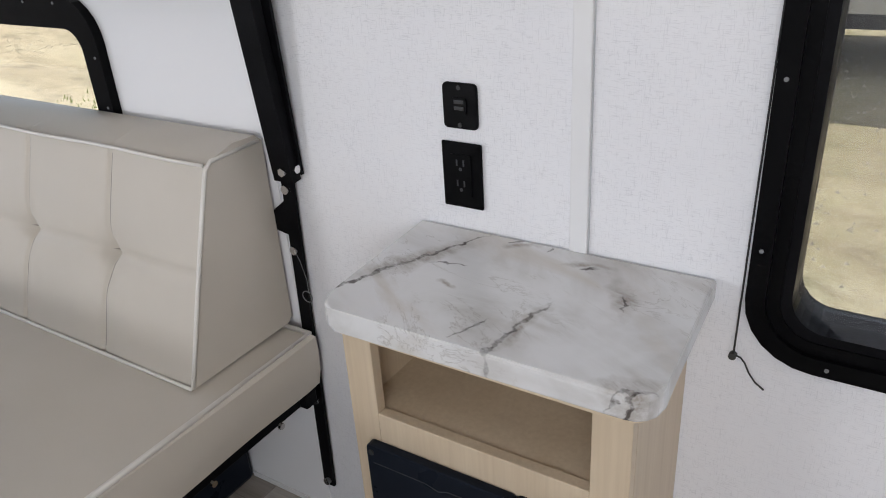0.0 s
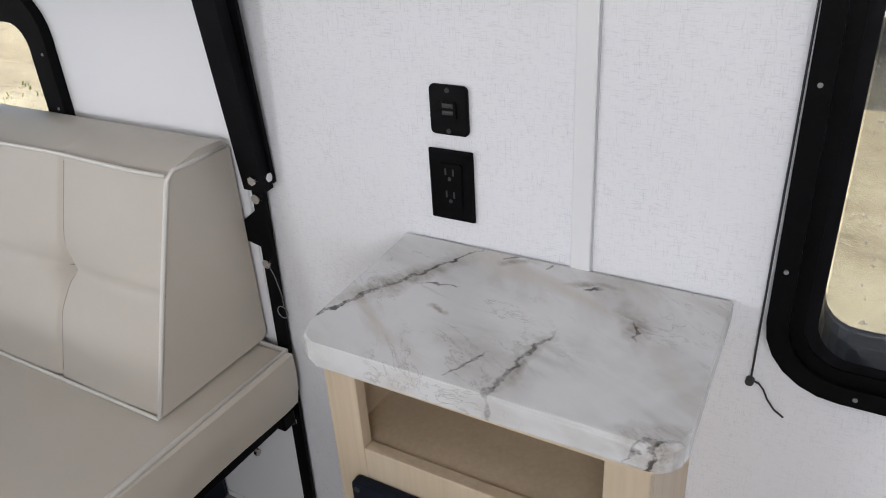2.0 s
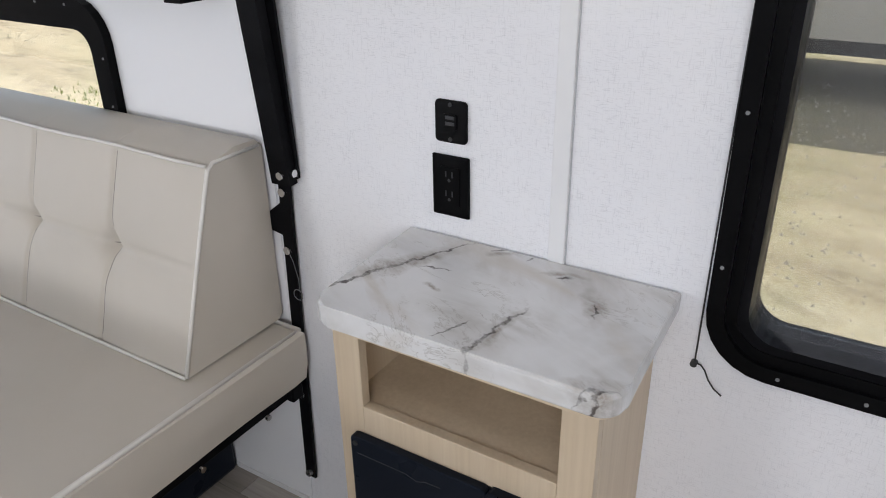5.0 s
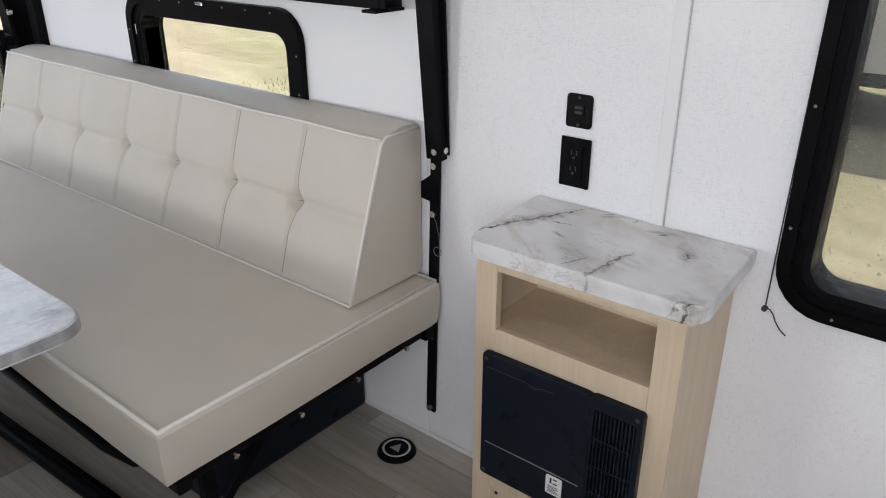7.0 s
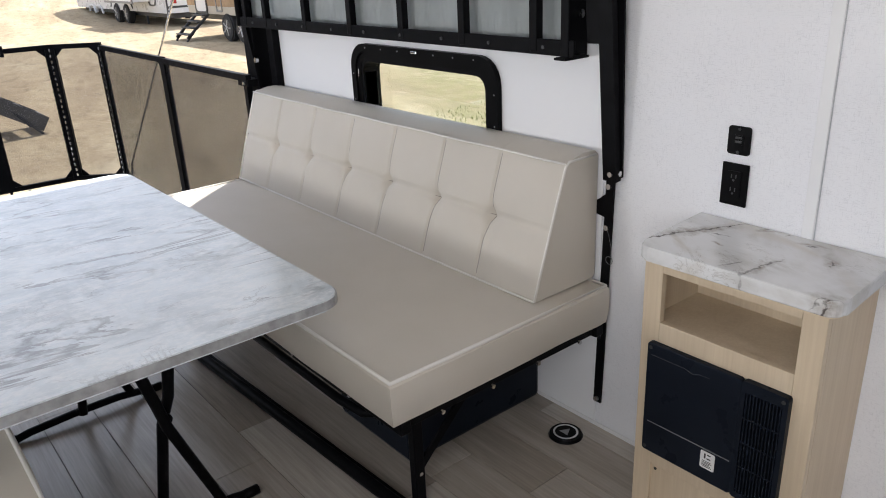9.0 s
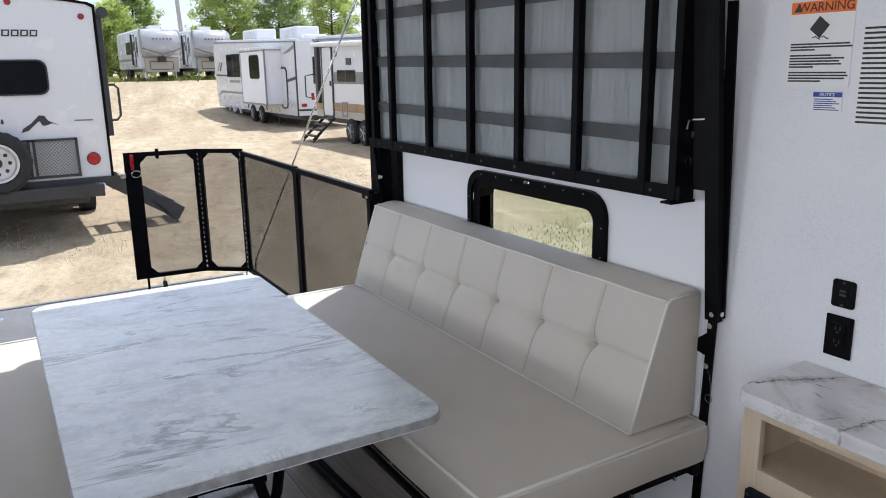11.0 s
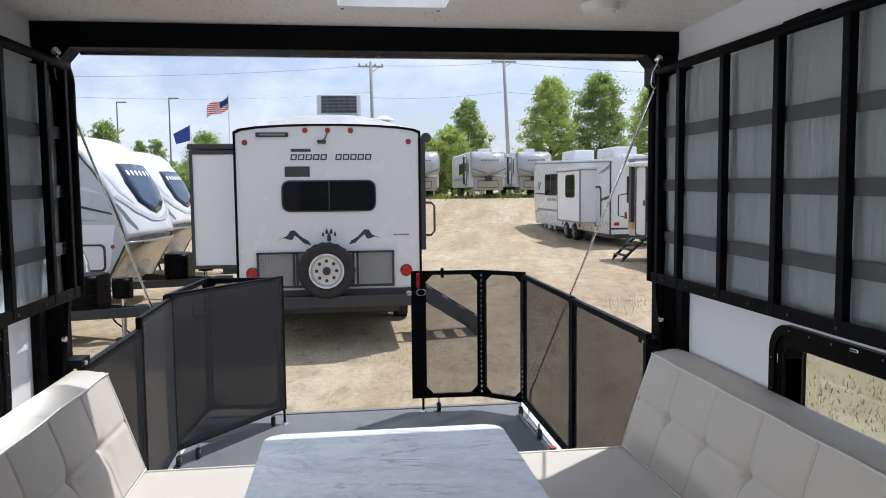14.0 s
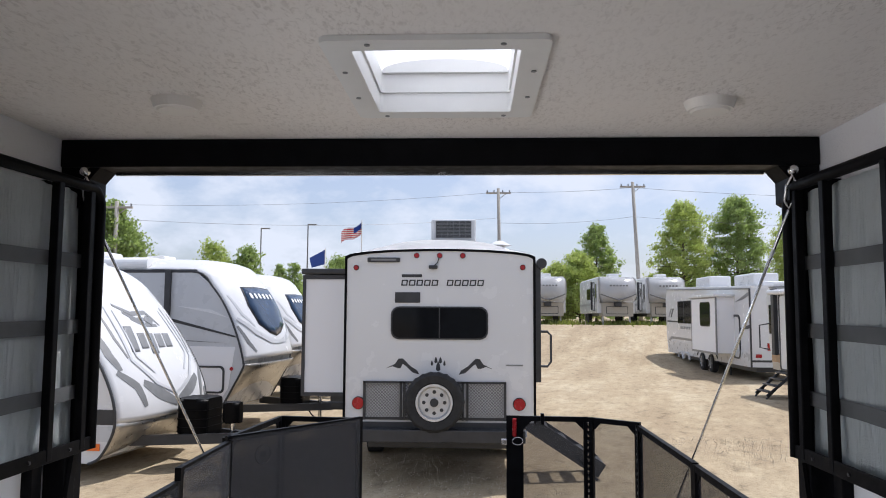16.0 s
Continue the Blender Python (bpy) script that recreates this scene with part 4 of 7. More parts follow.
def louvre_panel():
    t = thing("furnace_panel", "black plastic furnace cover with a louvred grille", "furnace panel", (0.347, CY - 0.008, 0.209))
    b = part("cover", slab(rounded(0.180, 0.209, 0.4125, 0.500, 0.008, 3), "y", CY - 0.016, CY - 0.0005, bevel=0.003), NAVY, t)
    bm = hoop(rounded(0.4125, 0.209, 0.513, 0.500, 0.008, 3), rounded(0.422, 0.225, 0.502, 0.475, 0.003, 3), "y", CY - 0.016, CY - 0.0005)
    part("grille_frame", bm, NAVY, t)
    part("grille_back", box((0.420, CY - 0.004, 0.223), (0.504, CY - 0.0008, 0.477)), INK, t)
    for i in range(11):
        x = 0.4265 + i * 0.0072
        part("slat", bar((x, CY - 0.010, 0.226), (x, CY - 0.010, 0.474), 0.0028, 0.010, up=(0, 1, 0)), NAVY, t)
    for z in (0.29, 0.35, 0.41):
        part("slat_rib", box((0.422, CY - 0.0145, z), (0.502, CY - 0.0125, z + 0.004)), NAVY, t)
    part("groove", box((0.192, CY - 0.0172, 0.2925), (0.405, CY - 0.0155, 0.2945)), GREYTRIM, b)
    part("crease", tube([(0.192, CY - 0.0163, 0.470), (0.28, CY - 0.0163, 0.470), (0.30, CY - 0.0163, 0.464), (0.315, CY - 0.0163, 0.470), (0.34, CY - 0.0163, 0.471)], 0.0007, n=6), DARKTRIM, b)
    for x, z in ((0.190, 0.488), (0.503, 0.488), (0.190, 0.221), (0.503, 0.221)):
        part("screw", disc((x, CY - 0.0165, z), 0.0045, 0.003, "y", n=12), INK, b)
    s = part("sticker", slab(rounded(0.337, 0.244, 0.372, 0.288, 0.003, 2), "y", CY - 0.0172, CY - 0.0160), PAPER, b, "small white rating sticker")
    for i in range(5):
        part("print_line", box((0.342, CY - 0.0176, 0.249 + i * 0.0035), (0.366 - 0.003 * (i % 3), CY - 0.0173, 0.2505 + i * 0.0035)), INK, b)
    part("print_mark", box((0.346, CY - 0.0176, 0.270), (0.350, CY - 0.0173, 0.283)), INK, b)
    part("print_mark", box((0.353, CY - 0.0176, 0.270), (0.362, CY - 0.0173, 0.273)), INK, b)
    part("print_mark", box((0.353, CY - 0.0176, 0.280), (0.362, CY - 0.0173, 0.283)), INK, b)


louvre_panel()

# ---- outlets, cord, labels on the wall ----
t = thing("usb_outlet", "black plastic usb charging plate on the wall", "outlet", (0.224, W, 0.895))
p = part("plate", slab(rounded(0.1965, 0.897, 0.2505, 0.961, 0.007, 4), "y", W - 0.006, W - 0.0005, bevel=0.0015), PLASTIC, t)
part("insert", slab(rounded(0.212, 0.918, 0.235, 0.941, 0.003, 3), "y", W - 0.0085, W - 0.0058), PLASTIC, p)
for dz in (0.0245, 0.0335):
    part("usb_port", box((0.2165, W - 0.0093, 0.9 + dz), (0.2315, W - 0.0083, 0.9 + dz + 0.005)), DARKTRIM, p)
    part("usb_tongue", box((0.2175, W - 0.0098, 0.9005 + dz), (0.2305, W - 0.0092, 0.9 + dz + 0.003)), INK, p)
for z in (0.903, 0.955):
    part("screw", disc((0.2235, W - 0.0068, z), 0.0032, 0.002, "y", n=12), INK, p)
t = thing("power_outlet", "black double power outlet on the wall", "outlet", (0.222, W, 0.778))
p = part("plate", slab(rounded(0.190, 0.779, 0.2545, 0.877, 0.002, 2), "y", W - 0.007, W - 0.0005, bevel=0.004), PLASTIC, t)
q = part("insert", slab(rounded(0.206, 0.797, 0.239, 0.860, 0.002, 2), "y", W - 0.0095, W - 0.0065), PLASTIC, p)
for z in (0.814, 0.845):
    for x in (0.2165, 0.2275):
        part("slot", box((x - 0.0011, W - 0.0103, z - 0.001), (x + 0.0011, W - 0.0094, z + 0.008)), DARKTRIM, p)
    part("ground_hole", disc((0.222, W - 0.0098, z - 0.006), 0.0026, 0.001, "y", n=10), DARKTRIM, p)

t = thing("blind_cord", "thin black blind cord tied to a wall eyelet", "cord", (0.613, W, 0.60))
part("cord", tube([(0.6215, W - 0.004, 1.55), (0.6165, W - 0.004, 1.07), (0.614, W - 0.005, 0.80), (0.613, W - 0.005, 0.645)], 0.0013, n=6), INK, t)
part("tail", tube([(0.613, W - 0.006, 0.645), (0.622, W - 0.006, 0.643), (0.628, W - 0.007, 0.637), (0.634, W - 0.008, 0.625), (0.643, W - 0.007, 0.612), (0.654, W - 0.004, 0.602)], 0.0012, n=6), INK, t)
part("eyelet", disc((0.612, W - 0.004, 0.642), 0.005, 0.008, "y", n=12), INK, t)


def label_plate(name, label, x0, z0, x1, z1):
    t = thing(name, label, "label", ((x0 + x1) / 2, W, z0))
    part("sheet", box((x0, W - 0.0016, z0), (x1, W - 0.0004, z1)), PAPER, t)
    return t


FACE = pose(0, 0, 0, 90, 0, 0)
t = label_plate("warning_label", "white warning label with an orange header", 0.028, 1.383, 0.180, 1.568)
part("header", box((0.029, W - 0.0022, 1.541), (0.179, W - 0.0016, 1.567)), ORANGE, t, "orange warning header")
words("WARNING", 0.027, INK, t, pose(0.112, W - 0.0025, 1.5535) @ FACE)
part("triangle", slab([(0.036, 1.5455), (0.056, 1.5455), (0.046, 1.5635)], "y", W - 0.0027, W - 0.0022), INK, t)
bm = bar((0.090, W - 0.002, 1.498), (0.112, W - 0.002, 1.525), 0.001, 0.032, up=(0.7, 0, -0.7))
part("pictogram", bm, INK, t)
for dx in (0.086, 0.106):
    part("pictogram", tube([(dx, W - 0.002, 1.489), (dx + 0.006, W - 0.002, 1.492), (dx + 0.012, W - 0.002, 1.488), (dx + 0.018, W - 0.002, 1.485)], 0.0012, n=6), INK, t)
zz = 1.474
for i, wdt in enumerate((0.14, 0.146, 0.06, 0.0, 0.10, 0.13, 0.12, 0.125, 0.06, 0.0, 0.138, 0.142, 0.135, 0.08)):
    if wdt:
        part("print_line", box((0.034, W - 0.0021, zz), (0.034 + wdt, W - 0.0016, zz + 0.0035)), INK, t)
    zz -= 0.0062
t = label_plate("notice_label", "small notice label with a blue header", 0.100, 1.328, 0.170, 1.372)
part("header", box((0.101, W - 0.0022, 1.361), (0.169, W - 0.0016, 1.3715)), BLUE, t, "blue notice header")
words("NOTICE", 0.010, PAPER, t, pose(0.135, W - 0.0025, 1.366) @ FACE)
for i in range(6):
    part("print_line", box((0.104, W - 0.0021, 1.332 + i * 0.0046), (0.164 - 0.008 * (i % 3), W - 0.0016, 1.3342 + i * 0.0046)), BLUE, t)
t = label_plate("instruction_label", "white instruction sheet with numbered lines", 0.196, 1.300, 0.330, 1.52)
for i in range(20):
    part("print_line", box((0.204, W - 0.0021, 1.308 + i * 0.0102), (0.318 - 0.02 * (i % 3), W - 0.0016, 1.3125 + i * 0.0102)), INK, t)

# floor drain cap
t = thing("floor_socket", "round black floor socket cap with a chrome ring", "floor cap", (-0.172, 1.062, 0))
part("base", disc((-0.172, 1.062, 0.004), 0.051, 0.008, n=40, r2=0.047), PLASTIC, t)
part("ring", hoop(rounded(-0.209, 1.025, -0.135, 1.099, 0.0369, 10), rounded(-0.203, 1.031, -0.141, 1.093, 0.0309, 10), "z", 0.007, 0.0105), CHROME, t)
part("cap", disc((-0.172, 1.062, 0.008), 0.030, 0.004, n=32), PLASTIC, t)
part("mark", slab([(-0.187, 1.052), (-0.157, 1.052), (-0.172, 1.080)], "z", 0.010, 0.0115), GREYTRIM, t)


# ---- folding bunks and their lift posts ----
def bunk(s, label):
    t = thing("folding_bunk", label, "bunk bed", (-1.13, s * 1.13, 1.09), "folded bunks")
    yf = s * 1.093
    arc = [(-2.065, yf, 1.09)] + [(-2.065, yf, 1.84)] + [(-2.065 + 0.06 * (1 - math.cos(a)), yf, 1.84 + 0.06 * math.sin(a)) for a in (radians(q) for q in (20, 40, 60, 80))] + [(-2.0, yf, 1.90), (-0.215, yf, 1.868)]
    part("top_tube", tube(arc, 0.0165, n=12), BLACK, t, smooth=True)
    part("side_plate", box((-2.085, s * 1.098, 1.09), (-2.025, s * 1.155, 1.86), 0.003), BLACK, t)
    rail = part("bottom_rail", box((-2.08, s * 1.085, 1.088), (-0.19, s * 1.093, 1.128), 0.002), BLACK, t)
    part("rail_flange", box((-2.08, s * 1.093, 1.088), (-0.19, s * 1.13, 1.093)), BLACK, t)
    for i in range(9):
        part("bolt", disc((-1.93 + i * 0.205, s * 1.083, 1.108), 0.005, 0.005, "y", n=8), DARKTRIM, rail)
    e = part("end_plate", box((-0.232, s * 1.082, 1.085), (-0.205, s * 1.155, 1.87), 0.003), BLACK, t)
    part("end_flange", box((-0.232, s * 1.06, 1.082), (-0.195, s * 1.15, 1.088)), BLACK, t)
    for z in (1.19, 1.26, 1.62):
        part("bolt", disc((-0.20, s * 1.12, z), 0.011, 0.010, "x", n=10), CHROME, e)
    for x in (-2.0, -1.822, -1.505, -1.198, -0.903, -0.611, -0.328):
        part("slat", box((x - 0.014, s * 1.083, 1.095), (x + 0.014, s * 1.108, 1.885), 0.003), BLACK, t)
    for z in (1.270, 1.468, 1.668):
        bm = bmesh.new()
        xs = [-2.02 + 1.79 * i / 60 for i in range(61)]
        rows = []
        for x in xs:
            dy = 0.003 * math.sin(x * 21) + noise.noise(Vector((x * 4, z, s))) * 0.004
            rows.append([bm.verts.new((x, s * (1.112 + dy), z + q - 0.022 * (x + 2) / 1.8)) for q in (-0.0215, 0.0215)])
        for a, b in zip(rows, rows[1:]):
            bm.faces.new((a[0], b[0], b[1], a[1]))
        bmesh.ops.solidify(bm, geom=bm.faces, thickness=0.0025)
        part("strap", bm, STRAP, t, "dark grey webbing strap")
    # the mattress underside sags in soft upright folds
    nx, nz = 220, 18
    bm = bmesh.new()
    g = []
    for i in range(nx + 1):
        x = -2.02 + 1.785 * i / nx
        col = []
        for j in range(nz + 1):
            v = j / nz
            dy = 0.016 * noise.noise(Vector((x * 11 + v * 0.6, v * 1.4, 7 + s))) + 0.008 * noise.noise(Vector((x * 26, v * 1.2, 2 + s))) + 0.003 * math.sin(x * 10.3 + v)
            col.append(bm.verts.new((x, s * (1.130 - max(-0.016, min(0.016, dy))), 1.10 + 0.782 * v + (0.008 * noise.noise(Vector((x * 9, 0, 3))) if j == nz else 0))))
        g.append(col)
    for i in range(nx):
        for j in range(nz):
            bm.faces.new((g[i][j], g[i + 1][j], g[i + 1][j + 1], g[i][j + 1]))
    bmesh.ops.solidify(bm, geom=bm.faces, thickness=0.02)
    part("mattress", bm, FABRIC, t, "grey ticking of the mattress underside", smooth=True)
    return t


bunk(1, "folded black steel bunk with grey mattress ticking")
bunk(-1, "folded black steel bunk across the aisle").location.y += 0.026

for s in (1, -1):
    # rear lift post: two channels, a diagonal arm and its bolts
    t = thing("lift_post", "black steel bunk lift post beside the doorway", "post", (-1.97, s * 1.14, 0), "lift posts")
    part("channel", box((-2.045, s * 1.10, 0.0), (-1.985, s * (W - 0.002), 1.085), 0.003), BLACK, t)
    part("channel", box((-1.925, s * 1.135, 0.0), (-1.872, s * (W - 0.002), 1.90), 0.003), BLACK, t)
    arm = part("arm", bar((-2.02, s * 1.092, 1.08), (-1.93, s * 1.092, 0.72), 0.012, 0.026), BLACK, t)
    part("pivot_bolt", disc((-1.945, s * 1.085, 0.955), 0.011, 0.012, "y", n=12), CHROME, arm)
    part("bracket", box((-2.06, s * 1.04, 0.845), (-1.96, s * 1.10, 0.875), 0.003), BLACK, t)
    part("bolt", disc((-1.99, s * 1.036, 0.86), 0.008, 0.012, "y", n=10), CHROME, t)
    # front lift strut
    t = thing("lift_strut", "long black steel bunk lift strut on the wall", "strut", (-0.14, s * 1.15, 0.085), "lift struts")
    low = part("lower_bar", bar((-0.137, s * 1.160, 0.088), (-0.118, s * 1.160, 0.80), 0.006, 0.026, up=(1, 0, 0)), BLACK, t)
    for z in (0.10, 0.31, 0.64, 0.755):
        part("bolt", disc((-0.140 + 0.026 * z, s * 1.155, z), 0.008, 0.010, "y", n=10), CHROME, low)
    part("tab", slab([(-0.128, 0.665), (-0.168, 0.672), (-0.178, 0.688), (-0.168, 0.704), (-0.128, 0.735)], "y", s * 1.158, s * 1.164), BLACK, low)
    up = part("upper_channel", bar((-0.110, s * 1.152, 0.775), (-0.112, s * 1.070, 1.66), 0.020, 0.042, up=(1, 0, 0)), BLACK, t)
    part("web", bar((-0.098, s * 1.162, 0.785), (-0.087, s * 1.112, 1.58), 0.006, 0.028, up=(1, 0, 0)), BLACK, t)
    part("gas_arm", bar((-0.160, s * 1.130, 1.12), (-0.175, s * 1.105, 1.64), 0.014, 0.040, up=(1, 0, 0)), BLACK, t)
    part("end_bolt", disc((-0.103, s * 1.138, 0.795), 0.0075, 0.012, "y", n=6), CHROME, up)
    part("side_bolt", disc((-0.089, s * 1.152, 0.797), 0.0075, 0.010, "x", n=6), CHROME, up)
    part("wire_hook", tube([(-0.198, s * 1.105, 1.275), (-0.192, s * 1.105, 1.298), (-0.175, s * 1.10, 1.300), (-0.125, s * 1.135, 1.303)], 0.003, n=6), CHROME, t)
    part("split_ring", tube([(-0.112 + 0.011 * math.cos(q), s * 1.156, 0.548 + 0.011 * math.sin(q)) for q in (math.tau * i / 20 for i in range(20))], 0.0009, n=6, closed=True), GREYTRIM, low)
    part("tether", tube([(-0.125, s * 1.153, 0.645), (-0.113, s * 1.153, 0.62), (-0.104, s * 1.153, 0.585), (-0.106, s * 1.155, 0.562)], 0.0006, n=6), GREYTRIM, low)
# dark hinge plate above the bunk
for s in (1, -1):
    t = thing("wall_bracket", "flat black bracket on the wall above the bunk", "bracket", (-1.2, s * W, 1.893))
    part("plate", box((-1.29, s * (W - 0.014), 1.893), (-1.125, s * (W - 0.0005), 1.932), 0.003), BLACK, t)


# ---- patio ramp ----
t = thing("ramp_door", "lowered ramp door used as a dark grey patio deck", "ramp", (-3.22, 0, -0.10))
part("deck", box((-4.32, -1.075, -0.10), (REAR - 0.055, 1.075, -0.052), 0.004), DECK, t)
part("edge_strip", box((-4.36, -1.10, -0.105), (-4.32, 1.10, -0.046), 0.003), DECK, t, "grey edge strip")
for s in (1, -1):
    part("side_strip", box((-4.36, s * 1.075, -0.105), (REAR - 0.055, s * 1.115, -0.046), 0.003), WHITE, t, "white edge strip")
part("hinge", tube([(REAR - 0.052, -1.05, -0.06), (REAR - 0.052, 1.05, -0.06)], 0.012), CHROME, t, smooth=True)


def panel(gate, p, q, z0=0.04, z1=0.915, post=0.028, wide=None, lift=0.0, layers=1):
    """One framed mesh panel of a gate from p to q in plan."""
    (xa, ya), (xb, yb) = p, q
    d = Vector((xb - xa, yb - ya, 0)).normalized()
    a, b = Vector((xa, ya, 0)), Vector((xb, yb, 0))
    part("post", bar(a + Vector((0, 0, z0)), a + Vector((0, 0, z1)), 0.026, post, up=d), BLACK, gate)
    w = wide or post
    part("post", bar(b - d * (w - post) / 2 + Vector((0, 0, z0)), b - d * (w - post) / 2 + Vector((0, 0, z1 + lift)), 0.026, w, up=d), BLACK, gate)
    for z in (z0 + 0.014, z1 - 0.014):
        part("rail", bar(a + Vector((0, 0, z)), b + Vector((0, 0, z + (lift if z > 0.5 else 0))), 0.024, 0.028), BLACK, gate)
    for e, sg in ((a, 1), (b - d * (w - post), -1)):
        for z, up in ((z0 + 0.028, 1), (z1 - 0.028, -1)):
            c = e + d * sg * 0.012
            bm = bmesh.new()
            side = d.cross(Vector((0, 0, 1))) * 0.004
            tri = [c + Vector((0, 0, z)), c + d * sg * 0.05 + Vector((0, 0, z)), c + Vector((0, 0, z + up * 0.05))]
            v = [[bm.verts.new(x + side * k) for x in tri] for k in (-1, 1)]
            bm.faces.new(v[0])
            bm.faces.new(v[1][::-1])
            for i in range(3):
                bm.faces.new((v[0][i], v[0][(i + 1) % 3], v[1][(i + 1) % 3], v[1][i]))
            part("gusset", bm, BLACK, gate)
    for layer in range(layers):
        off = d.cross(Vector((0, 0, 1))) * 0.008 * layer
        bm = bmesh.new()
        vs = [bm.verts.new(x) for x in (off + a + d * 0.01 + Vector((0, 0, z0 + 0.01)), off + b - d * 0.01 + Vector((0, 0, z0 + 0.01)), off + b - d * 0.01 + Vector((0, 0, z1 - 0.01)), off + a + d * 0.01 + Vector((0, 0, z1 - 0.01)))]
        bm.faces.new(vs)
        bmesh.ops.solidify(bm, geom=bm.faces, thickness=0.0012)
        part("mesh_panel", bm, SCREEN, gate, "black woven mesh panel")


def hinge(gate, x, y, z0=0.06, z1=0.90):
    """A piano hinge with bright knuckles between two panels."""
    h = part("piano_hinge", tube([(x, y, z0), (x, y, z1)], 0.009, n=10), BLACK, gate)
    for i in range(24):
        z = z0 + 0.02 + (z1 - z0 - 0.04) * i / 23
        part("knuckle", tube([(x + 0.009, y - 0.004, z - 0.009), (x + 0.009, y - 0.004, z + 0.009)], 0.0055, n=6), CHROME, h)


def caster(gate, x, y, wheel=True, z=0.04):
    if wheel:
        c = part("caster_fork", box((x - 0.02, y - 0.016, -0.028), (x + 0.012, y + 0.016, -0.002), 0.004), CHROME, gate, "zinc caster fork")
        part("stem", tube([(x, y, -0.004), (x, y, z)], 0.007), CHROME, gate)
        part("caster_wheel", disc((x + 0.008, y, -0.022), 0.030, 0.022, "y", n=20), TYRE, c, "black rubber wheel")
    else:
        part("foot_stem", tube([(x, y, -0.046), (x, y, z)], 0.008), BLACK, gate)
        part("foot_pad", disc((x, y, -0.046), 0.028, 0.012, n=16, r2=0.018), CHROME, gate, "zinc foot pad")


g = thing("patio_gate", "black framed mesh patio gate standing ajar", "gate", (-3.0, 1.05, -0.05), "patio gates")
panel(g, (-1.985, 1.05), (-2.945, 1.05), z1=0.895, layers=2)
panel(g, (-2.975, 1.05), (-4.02, 1.05), z1=0.90, layers=2)
panel(g, (-4.045, 1.045), (-4.225, 0.815))
panel(g, (-4.240, 0.785), (-4.262, 0.335), wide=0.10)
hinge(g, -4.035, 1.04), hinge(g, -4.233, 0.80)
caster(g, -3.57, 1.03), caster(g, -4.06, 1.03), caster(g, -4.25, 0.50), caster(g, -4.255, 0.395, False)
part("latch_handle", box((-4.235, 0.355, 0.80), (-4.215, 0.378, 0.905), 0.006), RED, g, "red latch handle")
part("ring_pull", tube([(-4.215, 0.385 + 0.03 * math.sin(q), 0.775 + 0.022 * math.cos(q)) for q in (math.tau * i / 16 for i in range(16))], 0.0025, n=6, closed=True), CHROME, g, "wire ring pull", smooth=True)
part("latch_hook", box((-4.24, 0.52, 0.87), (-4.21, 0.54, 0.935), 0.003), BLACK, g)
part("latch_plate", box((-4.27, 0.29, 0.75), (-4.24, 0.325, 0.78), 0.003), CHROME, g)
part("pull_pin", tube([(-4.02, 1.02, -0.035), (-3.38, 1.04, -0.035)], 0.007), CHROME, g)
part("pin_flag", disc((-3.37, 1.06, -0.042), 0.022, 0.010, n=12), RED, g, "red plastic pin")

g = thing("patio_gate", "black framed mesh patio gate with folded-back panel", "gate", (-3.0, -1.05, -0.05), "patio gates")
panel(g, (-2.0, -1.05), (-2.725, -1.05), z1=0.845, layers=3)
panel(g, (-2.755, -1.05), (-3.385, -1.06), z1=0.895, layers=3)
panel(g, (-3.41, -1.065), (-4.14, -0.535), wide=0.05, layers=3)
panel(g, (-3.43, -1.085), (-4.20, -1.02), z1=0.905)
panel(g, (-4.22, -1.0), (-4.17, -0.56), z1=0.905)
hinge(g, -3.40, -1.055), hinge(g, -4.215, -1.01)
caster(g, -3.44, -1.05), caster(g, -3.56, -0.97), caster(g, -4.10, -0.60), caster(g, -4.125, -0.53, False)
c = Vector((-3.575, -0.940, 0.80))
dv = Vector((-0.73, 0.53, 0)).normalized()
part("badge", tube([tuple(c + dv * 0.048 * math.cos(q) + Vector((0, 0, 0.048 * math.sin(q)))) for q in (math.tau * i / 24 for i in range(24))], 0.004, n=6, closed=True), DARKTRIM, g, "dark round badge")
part("badge_bar", bar(tuple(c - dv * 0.02), tuple(c + dv * 0.02), 0.004, 0.03), DARKTRIM, g)
part("pin_flag", disc((-3.25, -1.03, -0.042), 0.02, 0.010, n=12), RED, g, "red plastic pin")

for s in (1, -1):
    e = (-1.978, s * 1.078, 1.945)
    b = (-3.98, s * 1.085, 0.14)
    t = thing("ramp_cable", "steel cable holding up the ramp door", "cable", (-3.98, s * 1.085, -0.05), "ramp cables")
    part("cable", tube([(-2.02, s * 1.079, 1.83), b], 0.0055, n=8), CHROME, t, smooth=True)
    part("cable_end", tube([b, (-4.06, s * 1.088, -0.05)], 0.009, n=8), CHROME, t)
    part("shackle", tube([(-1.985, s * 1.078, 1.93), (-2.0, s * 1.066, 1.90), (-2.015, s * 1.066, 1.855), (-2.022, s * 1.079, 1.835), (-2.01, s * 1.092, 1.86), (-1.995, s * 1.092, 1.905)], 0.005, n=8, closed=True), CHROME, t, smooth=True)
    bm = bmesh.new()
    bmesh.ops.create_uvsphere(bm, u_segments=16, v_segments=10, radius=0.016, matrix=Matrix.Translation(e))
    part("eye_bolt", bm, CHROME, t, smooth=True)


# ---- ground outside ----
def ground_z(x):
    f = min(max((-x - 31) / 18.0, 0), 1)
    return -0.70 + 1.6 * f * f * (3 - 2 * f)


